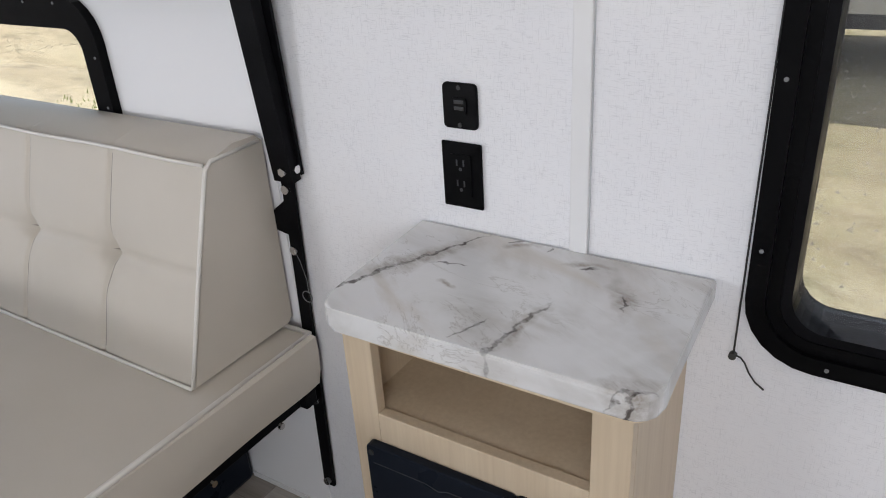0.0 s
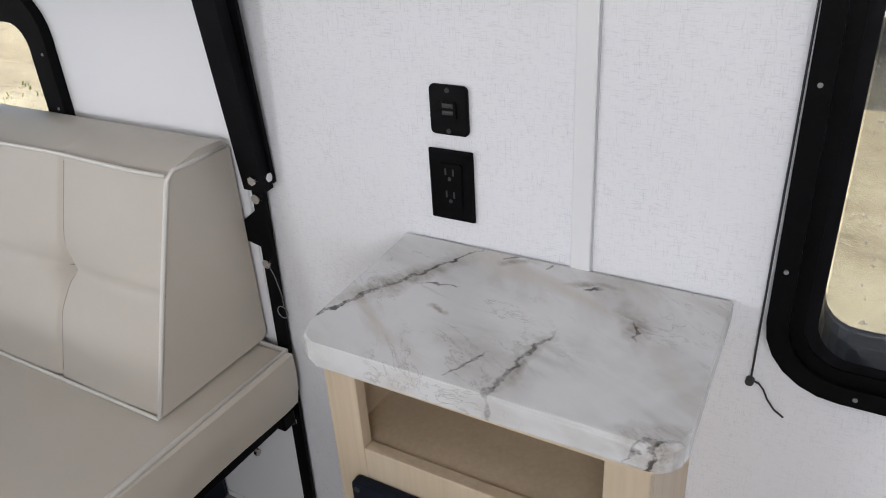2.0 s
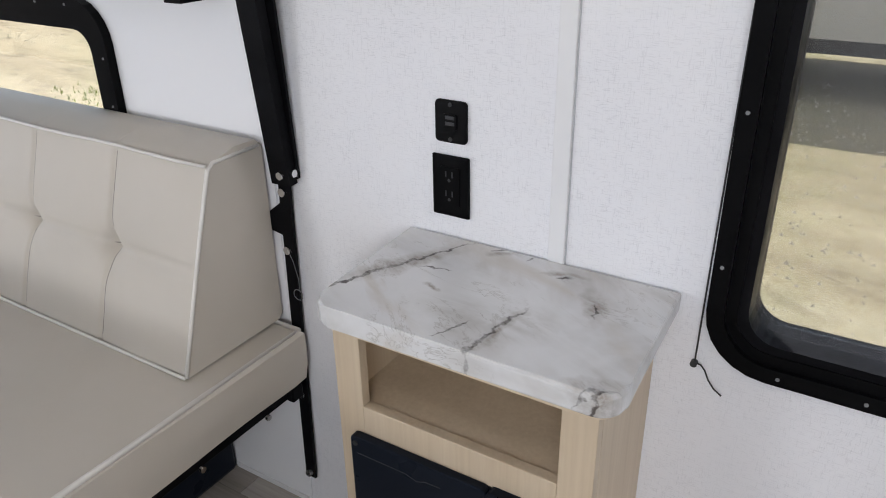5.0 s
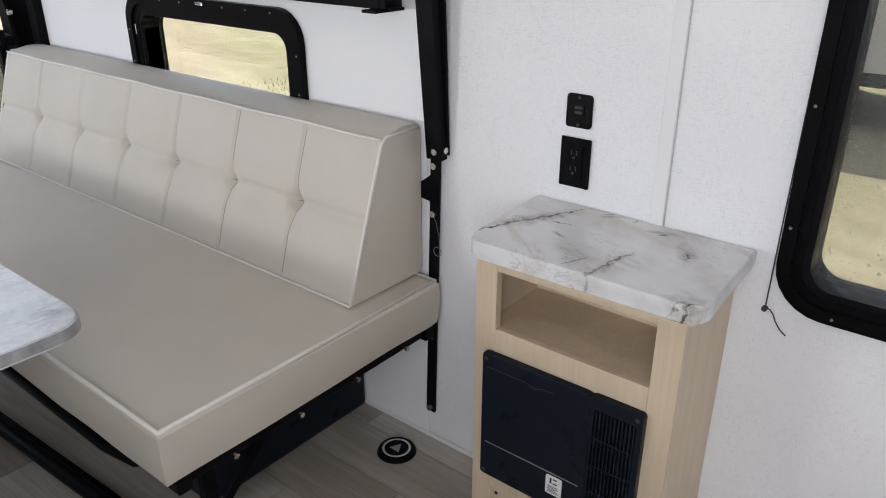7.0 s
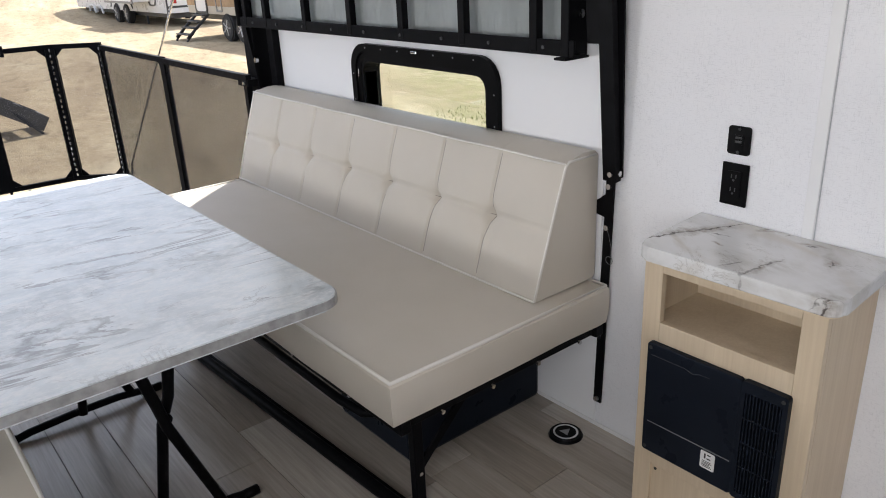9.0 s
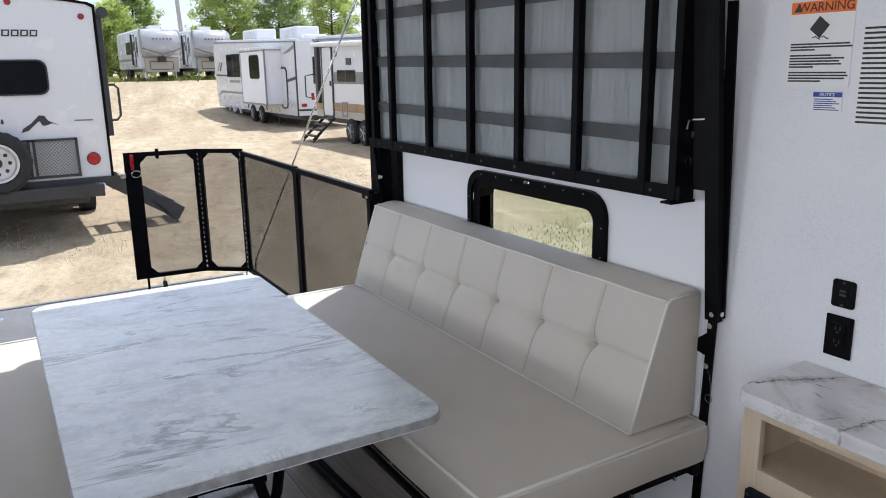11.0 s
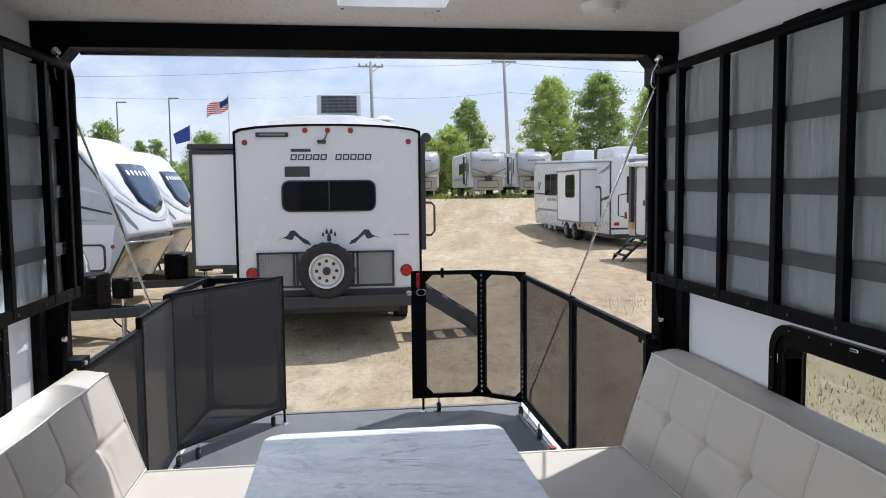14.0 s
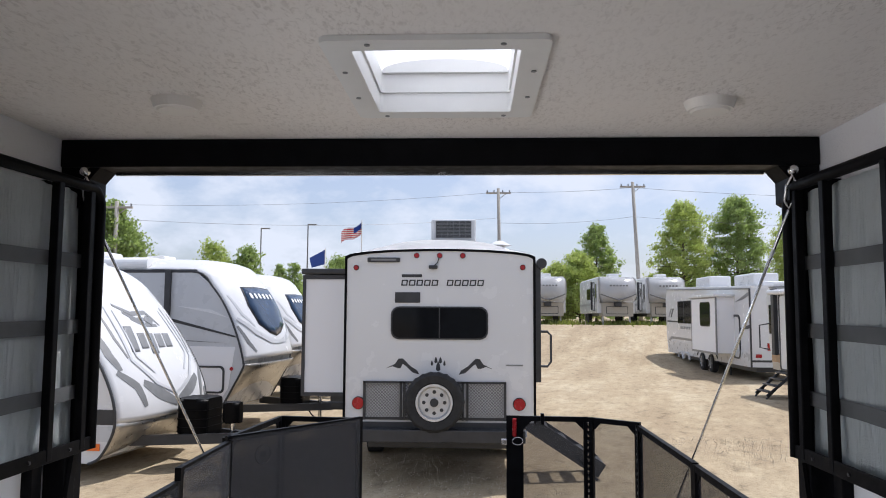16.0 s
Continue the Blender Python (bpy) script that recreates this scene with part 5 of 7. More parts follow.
bm = bmesh.new()
xs = [-900, -500, -300, -200, -140, -110, -90, -75] + [-62 + 1.5 * i for i in range(49)] + [20, 40, 80, 160, 300]
ys = [-600, -300, -150, -90, -60] + [-45 + 3 * i for i in range(31)] + [60, 90, 150, 300, 600]
g = [[bm.verts.new((x, y, ground_z(x) + (0.05 * noise.noise(Vector((x * 0.25, y * 0.25, 0))) if -70 < x < -5 else 0.0))) for y in ys] for x in xs]
for i in range(len(xs) - 1):
    for j in range(len(ys) - 1):
        bm.faces.new((g[i][j], g[i + 1][j], g[i + 1][j + 1], g[i][j + 1]))
tagged(part("ground", bm, DIRT, smooth=True), "tan packed dirt and gravel yard", "ground", kind="structure")

rnd = random.Random(5)
def pebbles(n, xr, yr, size):
    """Loose stones, flattened and half sunk."""
    verts, faces = [], []
    for _ in range(n):
        x, y = rnd.uniform(*xr), rnd.uniform(*yr)
        r = size * rnd.uniform(0.4, 1.4)
        z, a = ground_z(x), rnd.uniform(0, 6.28)
        b = len(verts)
        for i in range(5):
            q = a + i * 1.257
            verts.append((x + r * math.cos(q) * rnd.uniform(0.7, 1.2), y + r * math.sin(q) * rnd.uniform(0.7, 1.2), z - 0.01))
        verts.append((x, y, z + r * rnd.uniform(0.4, 0.8)))
        faces += [(b + i, b + (i + 1) % 5, b + 5) for i in range(5)]
    me = bpy.data.meshes.new("gravel")
    me.from_pydata(verts, [], faces)
    me.materials.append(STONE)
    tagged(new("gravel", me), "loose tan gravel stones", "gravel", kind="stuff")


pebbles(9000, (-14, -4.4), (-3.0, 7.0), 0.010)
pebbles(6000, (-6, 4), (2.0, 9.0), 0.020)


# ---- parked trailers ----
def wheel(parent, x, y, r=0.36, w=0.22, z=None):
    z = r if z is None else z
    sy = 1 if y > 0 else -1
    bm = disc((x, y, z), r, w, "y", n=28)
    bmesh.ops.bevel(bm, geom=[e for e in bm.edges if len(e.link_faces) == 2 and e.calc_face_angle(0) > 1.0], offset=0.035, segments=2, affect="EDGES")
    wl_ = part("wheel", bm, TYRE, parent, "black tyre")
    part("rim", disc((x, y + sy * (w / 2 - 0.01), z), r * 0.58, 0.04, "y", n=20, r2=r * 0.5), RIM, wl_, "pale steel rim")
    part("hub", disc((x, y + sy * (w / 2 + 0.01), z), r * 0.16, 0.05, "y", n=12), DARKTRIM, wl_)
    return wl_


def pane(parent, name, x0, z0, x1, z1, axis, d, out, r=0.07, frame_w=0.025, label="dark tinted window"):
    """A dark window with its frame on one face of a body."""
    f = part(name, slab(rounded(x0, z0, x1, z1, r, 4), axis, d, d + out * 0.015), DARKTRIM, parent, label)
    part("pane", slab(rounded(x0 + frame_w, z0 + frame_w, x1 - frame_w, z1 - frame_w, max(0.01, r - frame_w * 0.6), 4), axis, d + out * 0.015, d + out * 0.02), DARKGLASS, f)
    return f


def roof_unit(parent, x, y, z, sx=0.75, sy=0.62, h=0.30, mat=None):
    u = part("air_conditioner", box((x - sx / 2, y - sy / 2, z), (x + sx / 2, y + sy / 2, z + h), 0.06, 3), mat or FLUSHGEL, parent, "roof air conditioner", smooth=False)
    return u


# the trailer parked straight behind, its rear wall towards the ramp
RX, YC = -9.75, -0.328
T = thing("travel_trailer", "white travel trailer with black rear trim and spare wheel", "trailer", (RX - 3.5, YC, -0.7), "parked trailers")
hw, zb = 1.262, 0.09
prof = [(YC - hw, zb), (YC + hw, zb), (YC + hw, 2.27)] + [(YC + hw * math.cos(q), 2.27 + 0.105 * math.sin(q)) for q in (radians(a) for a in range(20, 161, 20))] + [(YC - hw, 2.27)]
body = part("body", slab(prof, "x", RX - 7.4, RX, bevel=0.02), FLUSHGEL, T)
part("underframe", box((RX - 7.2, YC - 0.95, -0.25), (RX - 0.1, YC + 0.95, zb), 0.01), DARKTRIM, T)
rim_out = [(y + (0.012 if y > YC else -0.012), z + (0.012 if z > 1 else 0)) for y, z in prof]
rim_in = [(YC + (y - YC) * 0.984, z - 0.018 if z > 1 else z) for y, z in prof]
part("edge_trim", hoop(rim_out, rim_in, "x", RX - 0.03, RX + 0.012), BLACK, body, "black corner trim")
def rear_roof():
    """The white roof: its tail edge follows the wall's arc, then it rises to the raised middle."""
    bm = bmesh.new()
    rows = []
    for x, base, lift in ((RX - 0.02, 2.285, 0.105), (RX - 0.12, 2.32, 0.13), (RX - 0.9, 2.33, 0.27), (RX - 1.6, 2.33, 0.31), (RX - 7.3, 2.33, 0.31)):
        row = []
        for i in range(25):
            u_ = -1 + i / 12
            row.append(bm.verts.new((x, YC + u_ * hw * 0.985, base + lift * (1 - abs(u_) ** 2.6))))
        rows.append(row)
    for a, b in zip(rows, rows[1:]):
        for i in range(24):
            bm.faces.new((a[i], a[i + 1], b[i + 1], b[i]))
    bmesh.ops.solidify(bm, geom=bm.faces, thickness=0.03)
    return bm


part("roof", rear_roof(), ROOF, T, "white roof rising forward", smooth=True)
u = part("air_conditioner", box((RX - 1.95, -0.51, 2.60), (RX - 1.10, 0.16, 2.93), 0.03), FLUSHGEL, T, "roof air conditioner with a grille")
part("grille", box((RX - 1.10, -0.44, 2.645), (RX - 1.088, 0.09, 2.90)), DARKTRIM, u)
for i in range(12):
    part("slat", box((RX - 1.088, -0.44, 2.65 + i * 0.021), (RX - 1.080, 0.09, 2.657 + i * 0.021)), GREYTRIM, u)
for i in range(7):
    part("slat", box((RX - 1.090, -0.44 + i * 0.0875, 2.645), (RX - 1.081, -0.434 + i * 0.0875, 2.90)), GREYTRIM, u)
a = part("antenna", disc((RX - 1.3, YC + 0.84, 2.585), 0.19, 0.07, n=20, r2=0.06), FLUSHGEL, T)
part("antenna_foot", disc((RX - 1.3, YC + 0.84, 2.51), 0.09, 0.10, n=12), FLUSHGEL, a)
f = pane(T, "window", -0.975, 1.18, 0.317, 1.617, "x", RX, 1, 0.11, 0.02)
part("divider", box((RX + 0.019, -0.335, 1.20), (RX + 0.024, -0.32, 1.60)), DARKTRIM, f)
part("vent", box((RX, -0.923, 1.665), (RX + 0.012, -0.586, 1.806), 0.004), DARKTRIM, T, "dark vent plate")
lb = part("light_bar", box((RX, -1.298, 2.205), (RX + 0.03, -0.86, 2.268), 0.01), DARKTRIM, T)
part("lens", box((RX + 0.03, -1.25, 2.225), (RX + 0.034, -0.91, 2.25)), GREYTRIM, lb)
for y, z in ((-1.449, 2.132), (-0.638, 2.296), (-0.33, 2.296), (-0.02, 2.296), (0.776, 2.14)):
    m_ = part("marker_light", disc((RX + 0.012, y, z), 0.030, 0.024, "x", n=16), RED, T, "small red marker light")
    part("bezel", disc((RX + 0.004, y, z), 0.038, 0.008, "x", n=16), DARKTRIM, m_)
cm = part("camera_box", box((RX, -0.475, 2.115), (RX + 0.05, -0.355, 2.165), 0.012), DARKTRIM, T)
part("camera_wire", tube([(RX + 0.012, -0.40, 2.16), (RX + 0.012, -0.36, 2.20), (RX + 0.012, -0.335, 2.275)], 0.008, n=6), DARKTRIM, T)
# the name on the wall, as plain block shapes
nm = part("name_tag", box((RX + 0.001, -0.835, 2.005), (RX + 0.005, -0.565, 2.045)), DARKTRIM, T)
for i in range(11):
    if i == 5:
        continue
    y = -0.845 + i * 0.1015
    o_, i_ = [(y, 1.892), (y + 0.084, 1.892), (y + 0.096, 1.972), (y + 0.012, 1.972)], [(y + 0.019, 1.908), (y + 0.068, 1.908), (y + 0.077, 1.956), (y + 0.028, 1.956)]
    part("name_block", hoop(o_, i_, "x", RX + 0.001, RX + 0.005), DARKTRIM, T)
for s, y0 in ((1, -0.96), (-1, 0.30)):
    # mountain decals
    pk = [(0.0, 0.795), (0.13, 0.86), (0.17, 0.925), (0.23, 0.93), (0.33, 0.83), (0.42, 0.775), (0.45, 0.72), (0.36, 0.745), (0.27, 0.83), (0.23, 0.86), (0.20, 0.80), (0.16, 0.80), (0.09, 0.825)]
    part("decal", slab([(y0 + s * (u_ - 0.08), z) for u_, z in pk], "x", RX + 0.001, RX + 0.004), DARKTRIM, T, "dark mountain decal")
for y, z, k in ((-0.425, 0.872, 0.8), (-0.372, 0.912, 1.0), (-0.312, 0.912, 1.0), (-0.259, 0.872, 0.8), (-0.342, 0.83, 1.5)):
    claw = [(y - 0.020 * k, z - 0.03 * k), (y, z - 0.045 * k), (y + 0.020 * k, z - 0.03 * k), (y + 0.016 * k, z + 0.01 * k), (y, z + 0.045 * k), (y - 0.016 * k, z + 0.01 * k)]
    part("decal", slab(claw, "x", RX + 0.001, RX + 0.004), DARKTRIM, T, "dark paw decal")
part("model_tag", box((RX + 0.001, 0.55, 0.838), (RX + 0.004, 0.775, 0.858)), GREYTRIM, T)
cage = part("cargo_rack", box((RX + 0.0, -1.33, 0.13), (RX + 0.02, 0.55, 0.165)), DARKTRIM, T, "dark steel cargo rack")
part("rack_rail", box((RX + 0.0, -1.33, 0.605), (RX + 0.04, 0.55, 0.632)), DARKTRIM, cage)
for y in (-1.33, -0.845, -0.80, -0.03, 0.03, 0.525):
    part("rack_post", box((RX + 0.0, y, 0.13), (RX + 0.04, y + 0.03, 0.63)), DARKTRIM, cage)
for ya, yb in ((-1.30, -0.845), (-0.77, -0.03), (0.06, 0.525)):
    bm = bmesh.new()
    st = 0.042
    n = int((yb - ya + 0.45) / st)
    for i in range(n):
        for sg in (1, -1):
            p0, p1 = (ya - 0.44 + i * st * 1.0, 0.165), (ya + i * st * 1.0, 0.605)
            if sg < 0:
                p0, p1 = (p0[0], 0.605), (p1[0], 0.165)
            t0 = max(0.0, (ya - p0[0]) / 0.44)
            t1 = min(1.0, (yb - p0[0]) / 0.44)
            if t1 - t0 > 0.02:
                q0 = (RX + 0.02, p0[0] + 0.44 * t0, p0[1] + (p1[1] - p0[1]) * t0)
                q1 = (RX + 0.02, p0[0] + 0.44 * t1, p0[1] + (p1[1] - p0[1]) * t1)
                bar(q0, q1, 0.005, 0.007, bm)
    part("expanded_mesh", bm, GREYTRIM, cage, "grey expanded steel mesh")
# spare wheel on the rear wall
bm = bmesh.new()
NS = 44
rings = []
for i in range(NS):
    q = math.tau * i / NS
    lug = 0.012 if i % 2 else 0.0
    rings.append([bm.verts.new((RX + dx, -0.38 + r * math.cos(q), 0.38 + r * math.sin(q))) for r, dx in ((0.235, 0.06), (0.36, 0.05), (0.388 - lug, 0.085), (0.395 - lug, 0.16), (0.388 - lug, 0.235), (0.345, 0.27), (0.255, 0.262), (0.232, 0.22))])
for a, b in zip(rings, rings[1:] + rings[:1]):
    for j in range(len(a)):
        bm.faces.new((a[j], b[j], b[(j + 1) % len(a)], a[(j + 1) % len(a)]))
sp = part("spare_wheel", bm, TYRE, T, "black knobbly spare tyre")
bm = disc((RX + 0.20, -0.38, 0.38), 0.236, 0.03, "x", n=32, r2=0.19)
part("rim", bm, RIM, sp, "pale steel rim")
part("rim_lip", hoop(rounded(-0.38 - 0.240, 0.38 - 0.240, -0.38 + 0.240, 0.38 + 0.240, 0.2399, 8), rounded(-0.38 - 0.212, 0.38 - 0.212, -0.38 + 0.212, 0.38 + 0.212, 0.2119, 8), "x", RX + 0.20, RX + 0.262), RIM, sp)
part("hub", disc((RX + 0.225, -0.38, 0.38), 0.055, 0.05, "x", n=16), DARKTRIM, sp)
for i in range(8):
    q = math.tau * i / 8
    part("rim_hole", disc((RX + 0.217, -0.38 + 0.135 * math.cos(q), 0.38 + 0.135 * math.sin(q)), 0.024, 0.006, "x", n=12), DARKTRIM, sp)
for y in (-1.395, 0.725):
    m_ = part("tail_light", disc((RX + 0.02, y, 0.344), 0.075, 0.04, "x", n=24), RED, T, "round red tail light")
    part("bezel", disc((RX + 0.006, y, 0.344), 0.085, 0.012, "x", n=24), DARKTRIM, m_)
part("bumper", box((RX - 0.05, YC - 1.10, -0.13), (RX + 0.22, YC + 1.12, 0.03), 0.01), DARKTRIM, T, "dark steel bumper")
part("rear_sill", box((RX - 0.02, YC - 1.25, 0.03), (RX + 0.03, YC + 1.25, 0.10)), DARKTRIM, T)
for sx in (-2.35, -3.2):
    for s in (-1, 1):
        wx, wy = RX + sx, YC + s * 1.12
        bm = disc((wx, wy, -0.7 + 0.36), 0.36, 0.22, "y", n=28)
        ww = part("wheel", bm, TYRE, T, "black tyre")
        part("rim", disc((wx, wy + s * 0.10, -0.34), 0.2, 0.04, "y", n=20), RIM, ww)
# slide-out room, awning arm and grab rail
so = part("slide_out", box((RX - 3.9, YC - hw - 0.68, 0.40), (RX - 0.55, YC - hw + 0.05, 2.02), 0.015), PANEL, T, "off-white slide-out room")
part("slide_trim", hoop([(YC - hw - 0.70, 0.37), (YC - hw, 0.37), (YC - hw, 2.06), (YC - hw - 0.70, 2.06)], [(YC - hw - 0.655, 0.42), (YC - hw - 0.03, 0.42), (YC - hw - 0.03, 2.0), (YC - hw - 0.655, 2.0)], "x", RX - 0.58, RX - 0.535), DARKTRIM, so)
part("slide_topper", box((RX - 3.9, YC - hw - 0.72, 2.07), (RX - 0.5, YC - hw + 0.02, 2.15), 0.02), DARKTRIM, so, "dark topper above the slide-out")
part("slide_beam", box((RX - 3.5, YC - hw - 0.3, 0.28), (RX - 0.65, YC - hw + 0.2, 0.36)), DARKTRIM, so)
aw = part("awning_arm", box((RX - 0.18, YC + hw + 0.005, 0.62), (RX - 0.10, YC + hw + 0.09, 2.20), 0.008), DARKTRIM, T, "black awning arm")
part("awning_roll", tube([(RX - 5.0, YC + hw + 0.10, 2.20), (RX - 0.06, YC + hw + 0.10, 2.20)], 0.07, n=14), DARKTRIM, T)
part("grab_rail", tube([(RX - 0.6, YC + hw, 1.28), (RX - 0.6, YC + hw + 0.22, 1.28), (RX - 0.6, YC + hw + 0.27, 1.23), (RX - 0.6, YC + hw + 0.27, 0.86), (RX - 0.6, YC + hw + 0.22, 0.80), (RX - 0.6, YC + hw, 0.80)], 0.018, n=8), DARKTRIM, T, "black grab rail")
st = part("steps", bar((RX - 0.40, YC + hw - 0.05, 0.04), (RX - 0.40, YC + hw + 0.92, -0.58), 0.03, 0.20), DARKTRIM, T, "black unfolded entry steps")
part("step_side", bar((RX - 1.08, YC + hw - 0.05, 0.04), (RX - 1.08, YC + hw + 0.92, -0.58), 0.03, 0.20), DARKTRIM, st)
for i in range(4):
    yy, zz = YC + hw + 0.05 + i * 0.25, -0.03 - i * 0.16
    part("tread", box((RX - 1.07, yy, zz - 0.015), (RX - 0.41, yy + 0.17, zz + 0.015), 0.004), DARKTRIM, st)
for x in (RX - 0.40, RX - 1.08):
    part("step_leg", bar((x, YC + hw + 0.55, -0.36), (x, YC + hw + 0.86, -0.70), 0.03, 0.035), DARKTRIM, st)
    part("step_stop", box((x - 0.02, YC + hw + 0.02, -0.14), (x + 0.02, YC + hw + 0.10, -0.06)), DARKTRIM, st)
part("spigot", tube([(RX + 0.08, YC + 1.04, 0.02), (RX + 0.18, YC + 1.12, 0.02), (RX + 0.2, YC + 1.12, -0.05)], 0.02, n=8), CHROME, T)


from mathutils.bvhtree import BVHTree


def nosed_trailer(label, tip, heading, prof, seam, bulge, side_mat, length=7.0, look_kind="grey"):
    """A travel trailer with a moulded raked nose. Its own x runs forward, z up from the ground."""
    m = pose(tip[0], tip[1], -0.7, 0, 0, heading)
    t = thing("travel_trailer", label, "trailer", group="parked trailers", m=m)
    h, top = 1.24, prof[0][1]
    xs = [p[0] for p in prof]
    # side profile follows the nose edge
    part("body", slab([(-length, 0.5), (-length, top)] + list(prof), "y", -h + 0.004, h - 0.004), side_mat, t)
    # finer edge line, rounded between the given corners
    line = []
    n = len(prof)
    for i in range(n - 1):
        p0, p1, p2, p3 = (Vector(prof[max(0, min(n - 1, i + k))]) for k in (-1, 0, 1, 2))
        for s in (0.0, 0.25, 0.5, 0.75):
            line.append(0.5 * ((2 * p1) + (p2 - p0) * s + (2 * p0 - 5 * p1 + 4 * p2 - p3) * s * s + (3 * p1 - p0 - 3 * p2 + p3) * s ** 3))
    line.append(Vector(prof[-1]))
    NY = 28

    def sheet(points, grow, tuck=0.0):
        bm = bmesh.new()
        rows = []
        for j in range(NY + 1):
            v = -1 + 2 * j / NY
            b = grow * (1 - abs(v) ** 4)
            col = []
            for i, p in enumerate(points):
                d = (points[min(i + 1, len(points) - 1)] - points[max(i - 1, 0)]).normalized()
                f_ = i / (len(points) - 1) if tuck else 0.0
                col.append(bm.verts.new((p.x - d.y * b * (1 - f_), v * h, p.y + d.x * b * (1 - f_) + tuck * f_ * (1 - v * v))))
            rows.append(col)
        for a, b in zip(rows, rows[1:]):
            for i in range(len(points) - 1):
                bm.faces.new((a[i], b[i], b[i + 1], a[i + 1]))
        bmesh.ops.recalc_face_normals(bm, faces=bm.faces)
        return bm

    upper = [p for p in line if p.y >= seam]
    lower = [p for p in line if p.y <= seam + 0.02]
    bm = sheet(upper, bulge)
    tree_ = BVHTree.FromBMesh(bm)
    bmesh.ops.solidify(bm, geom=bm.faces, thickness=0.02)
    c = part("front_cap", bm, FLUSHGEL, t, "moulded glossy white front cap", smooth=True)
    bm = sheet(lower, bulge * 0.95, 0.22)
    bmesh.ops.solidify(bm, geom=bm.faces, thickness=0.02)
    part("nose_plate", bm, TREADPLATE, t, "bare metal nose plate", smooth=True)

    def on(y, z, off=0.008):
        hit_ = tree_.ray_cast(Vector((3, y, z)), Vector((-1, 0, 0)))
        p = hit_[0] if hit_[0] is not None else Vector((xs[0], y, z))
        return (p.x + off, y, z)

    def fine(pts, k=6):
        return [tuple(Vector(a).lerp(Vector(b), i / k)) for a, b in zip(pts, pts[1:]) for i in range(k)] + [pts[-1]]

    def ribbon(pts, w, mat, lab, name="decal", off=0.007):
        bm = bmesh.new()
        f_ = fine(pts)
        prev = None
        for i, (y, z) in enumerate(f_):
            d = (Vector(f_[min(i + 1, len(f_) - 1)]) - Vector(f_[max(i - 1, 0)])).normalized()
            k = w * (0.35 + 0.65 * math.sin(math.pi * (0.1 + 0.8 * i / (len(f_) - 1))))
            row = [bm.verts.new(on(y - d.y * q, z + d.x * q, off)) for q in (-k, 0, k)]
            if prev:
                for a in (0, 1):
                    bm.faces.new((prev[a], row[a], row[a + 1], prev[a + 1]))
            prev = row
        bmesh.ops.recalc_face_normals(bm, faces=bm.faces)
        bmesh.ops.solidify(bm, geom=bm.faces, thickness=0.004)
        return part(name, bm, mat, c, lab)

    def patch(outl, mat, lab, name, off=0.012):
        cy, cz = sum(p[0] for p in outl) / len(outl), sum(p[1] for p in outl) / len(outl)
        ring = fine(outl + [outl[0]], 4)[:-1]
        bm = bmesh.new()
        rings = [[bm.verts.new(on(cy + (y - cy) * f_, cz + (z - cz) * f_, off)) for y, z in ring] for f_ in (1.0, 0.7, 0.4)]
        mid = bm.verts.new(on(cy, cz, off))
        k = len(ring)
        for a, b in zip(rings, rings[1:]):
            for i in range(k):
                bm.faces.new((a[i], a[(i + 1) % k], b[(i + 1) % k], b[i]))
        for i in range(k):
            bm.faces.new((rings[-1][i], rings[-1][(i + 1) % k], mid))
        bmesh.ops.recalc_face_normals(bm, faces=bm.faces)
        bmesh.ops.solidify(bm, geom=bm.faces, thickness=0.006)
        return part(name, bm, mat, c, lab, smooth=True)

    roof = rounded(-h + 0.01, top - 0.02, h - 0.01, top + bulge * 0.96, 0.14, 5)
    part("roof", slab(roof, "x", -length, xs[0] + 0.10), ROOF, t, "white curved roof")
    for s in (-1, 1):
        part("edge_trim", tube([(p.x, s * h, p.y) for p in line if p.x > xs[0] + 0.02], 0.02, n=8), DARKTRIM, t, "black edge trim")
        part("gutter", box((-length, s * h - 0.01, top - 0.05), (xs[1], s * h + 0.035, top + 0.01), 0.008), DARKTRIM, t, "black gutter and awning rail")
        for x in (-4.2, -5.1):
            part("wheel", disc((x, s * 1.10, 0.36), 0.36, 0.24, "y", n=24), TYRE, t, "black tyre")

        def flat(name, pts, mat, lab="", d=0.004):
            return part(name, slab(pts, "y", s * (h - 0.004), s * (h + d)), mat, t, lab)

        if look_kind == "grey":
            flat("stripe", [(-length, 2.34), (-1.75, 2.11), (-0.50, 1.80), (-0.50, 1.77), (-1.75, 2.05), (-length, 2.30)], DARKTRIM, "dark side stripe")
            flat("stripe", [(-length, 1.74), (-1.57, 1.72), (-0.74, 1.67), (-1.57, 1.70), (-length, 1.71)], GREYTRIM, "grey side stripe")
            flat("lower_panel", [(-length, 0.50), (-0.85, 0.50), (-0.62, 0.84), (-0.50, 1.60), (-length, 1.64)], PANEL, "white lower side panel")
            flat("swoosh", [(-1.7, 2.35), (-1.0, 2.28), (-0.62, 2.12), (-1.0, 2.22)], FLUSHGEL, "white swoosh")
            flat("baggage_door", rounded(-1.6, 0.78, -0.72, 1.22, 0.07, 4), PANEL, "", 0.010)
            part("door_seal", hoop(rounded(-1.63, 0.75, -0.69, 1.25, 0.09, 4), rounded(-1.595, 0.785, -0.725, 1.215, 0.07, 4), "y", s * h, s * (h + 0.022)), DARKTRIM, t)
            part("awning_arm", box((-1.90, s * h, 2.06), (-1.79, s * (h + 0.07), top), 0.01), DARKTRIM, t)
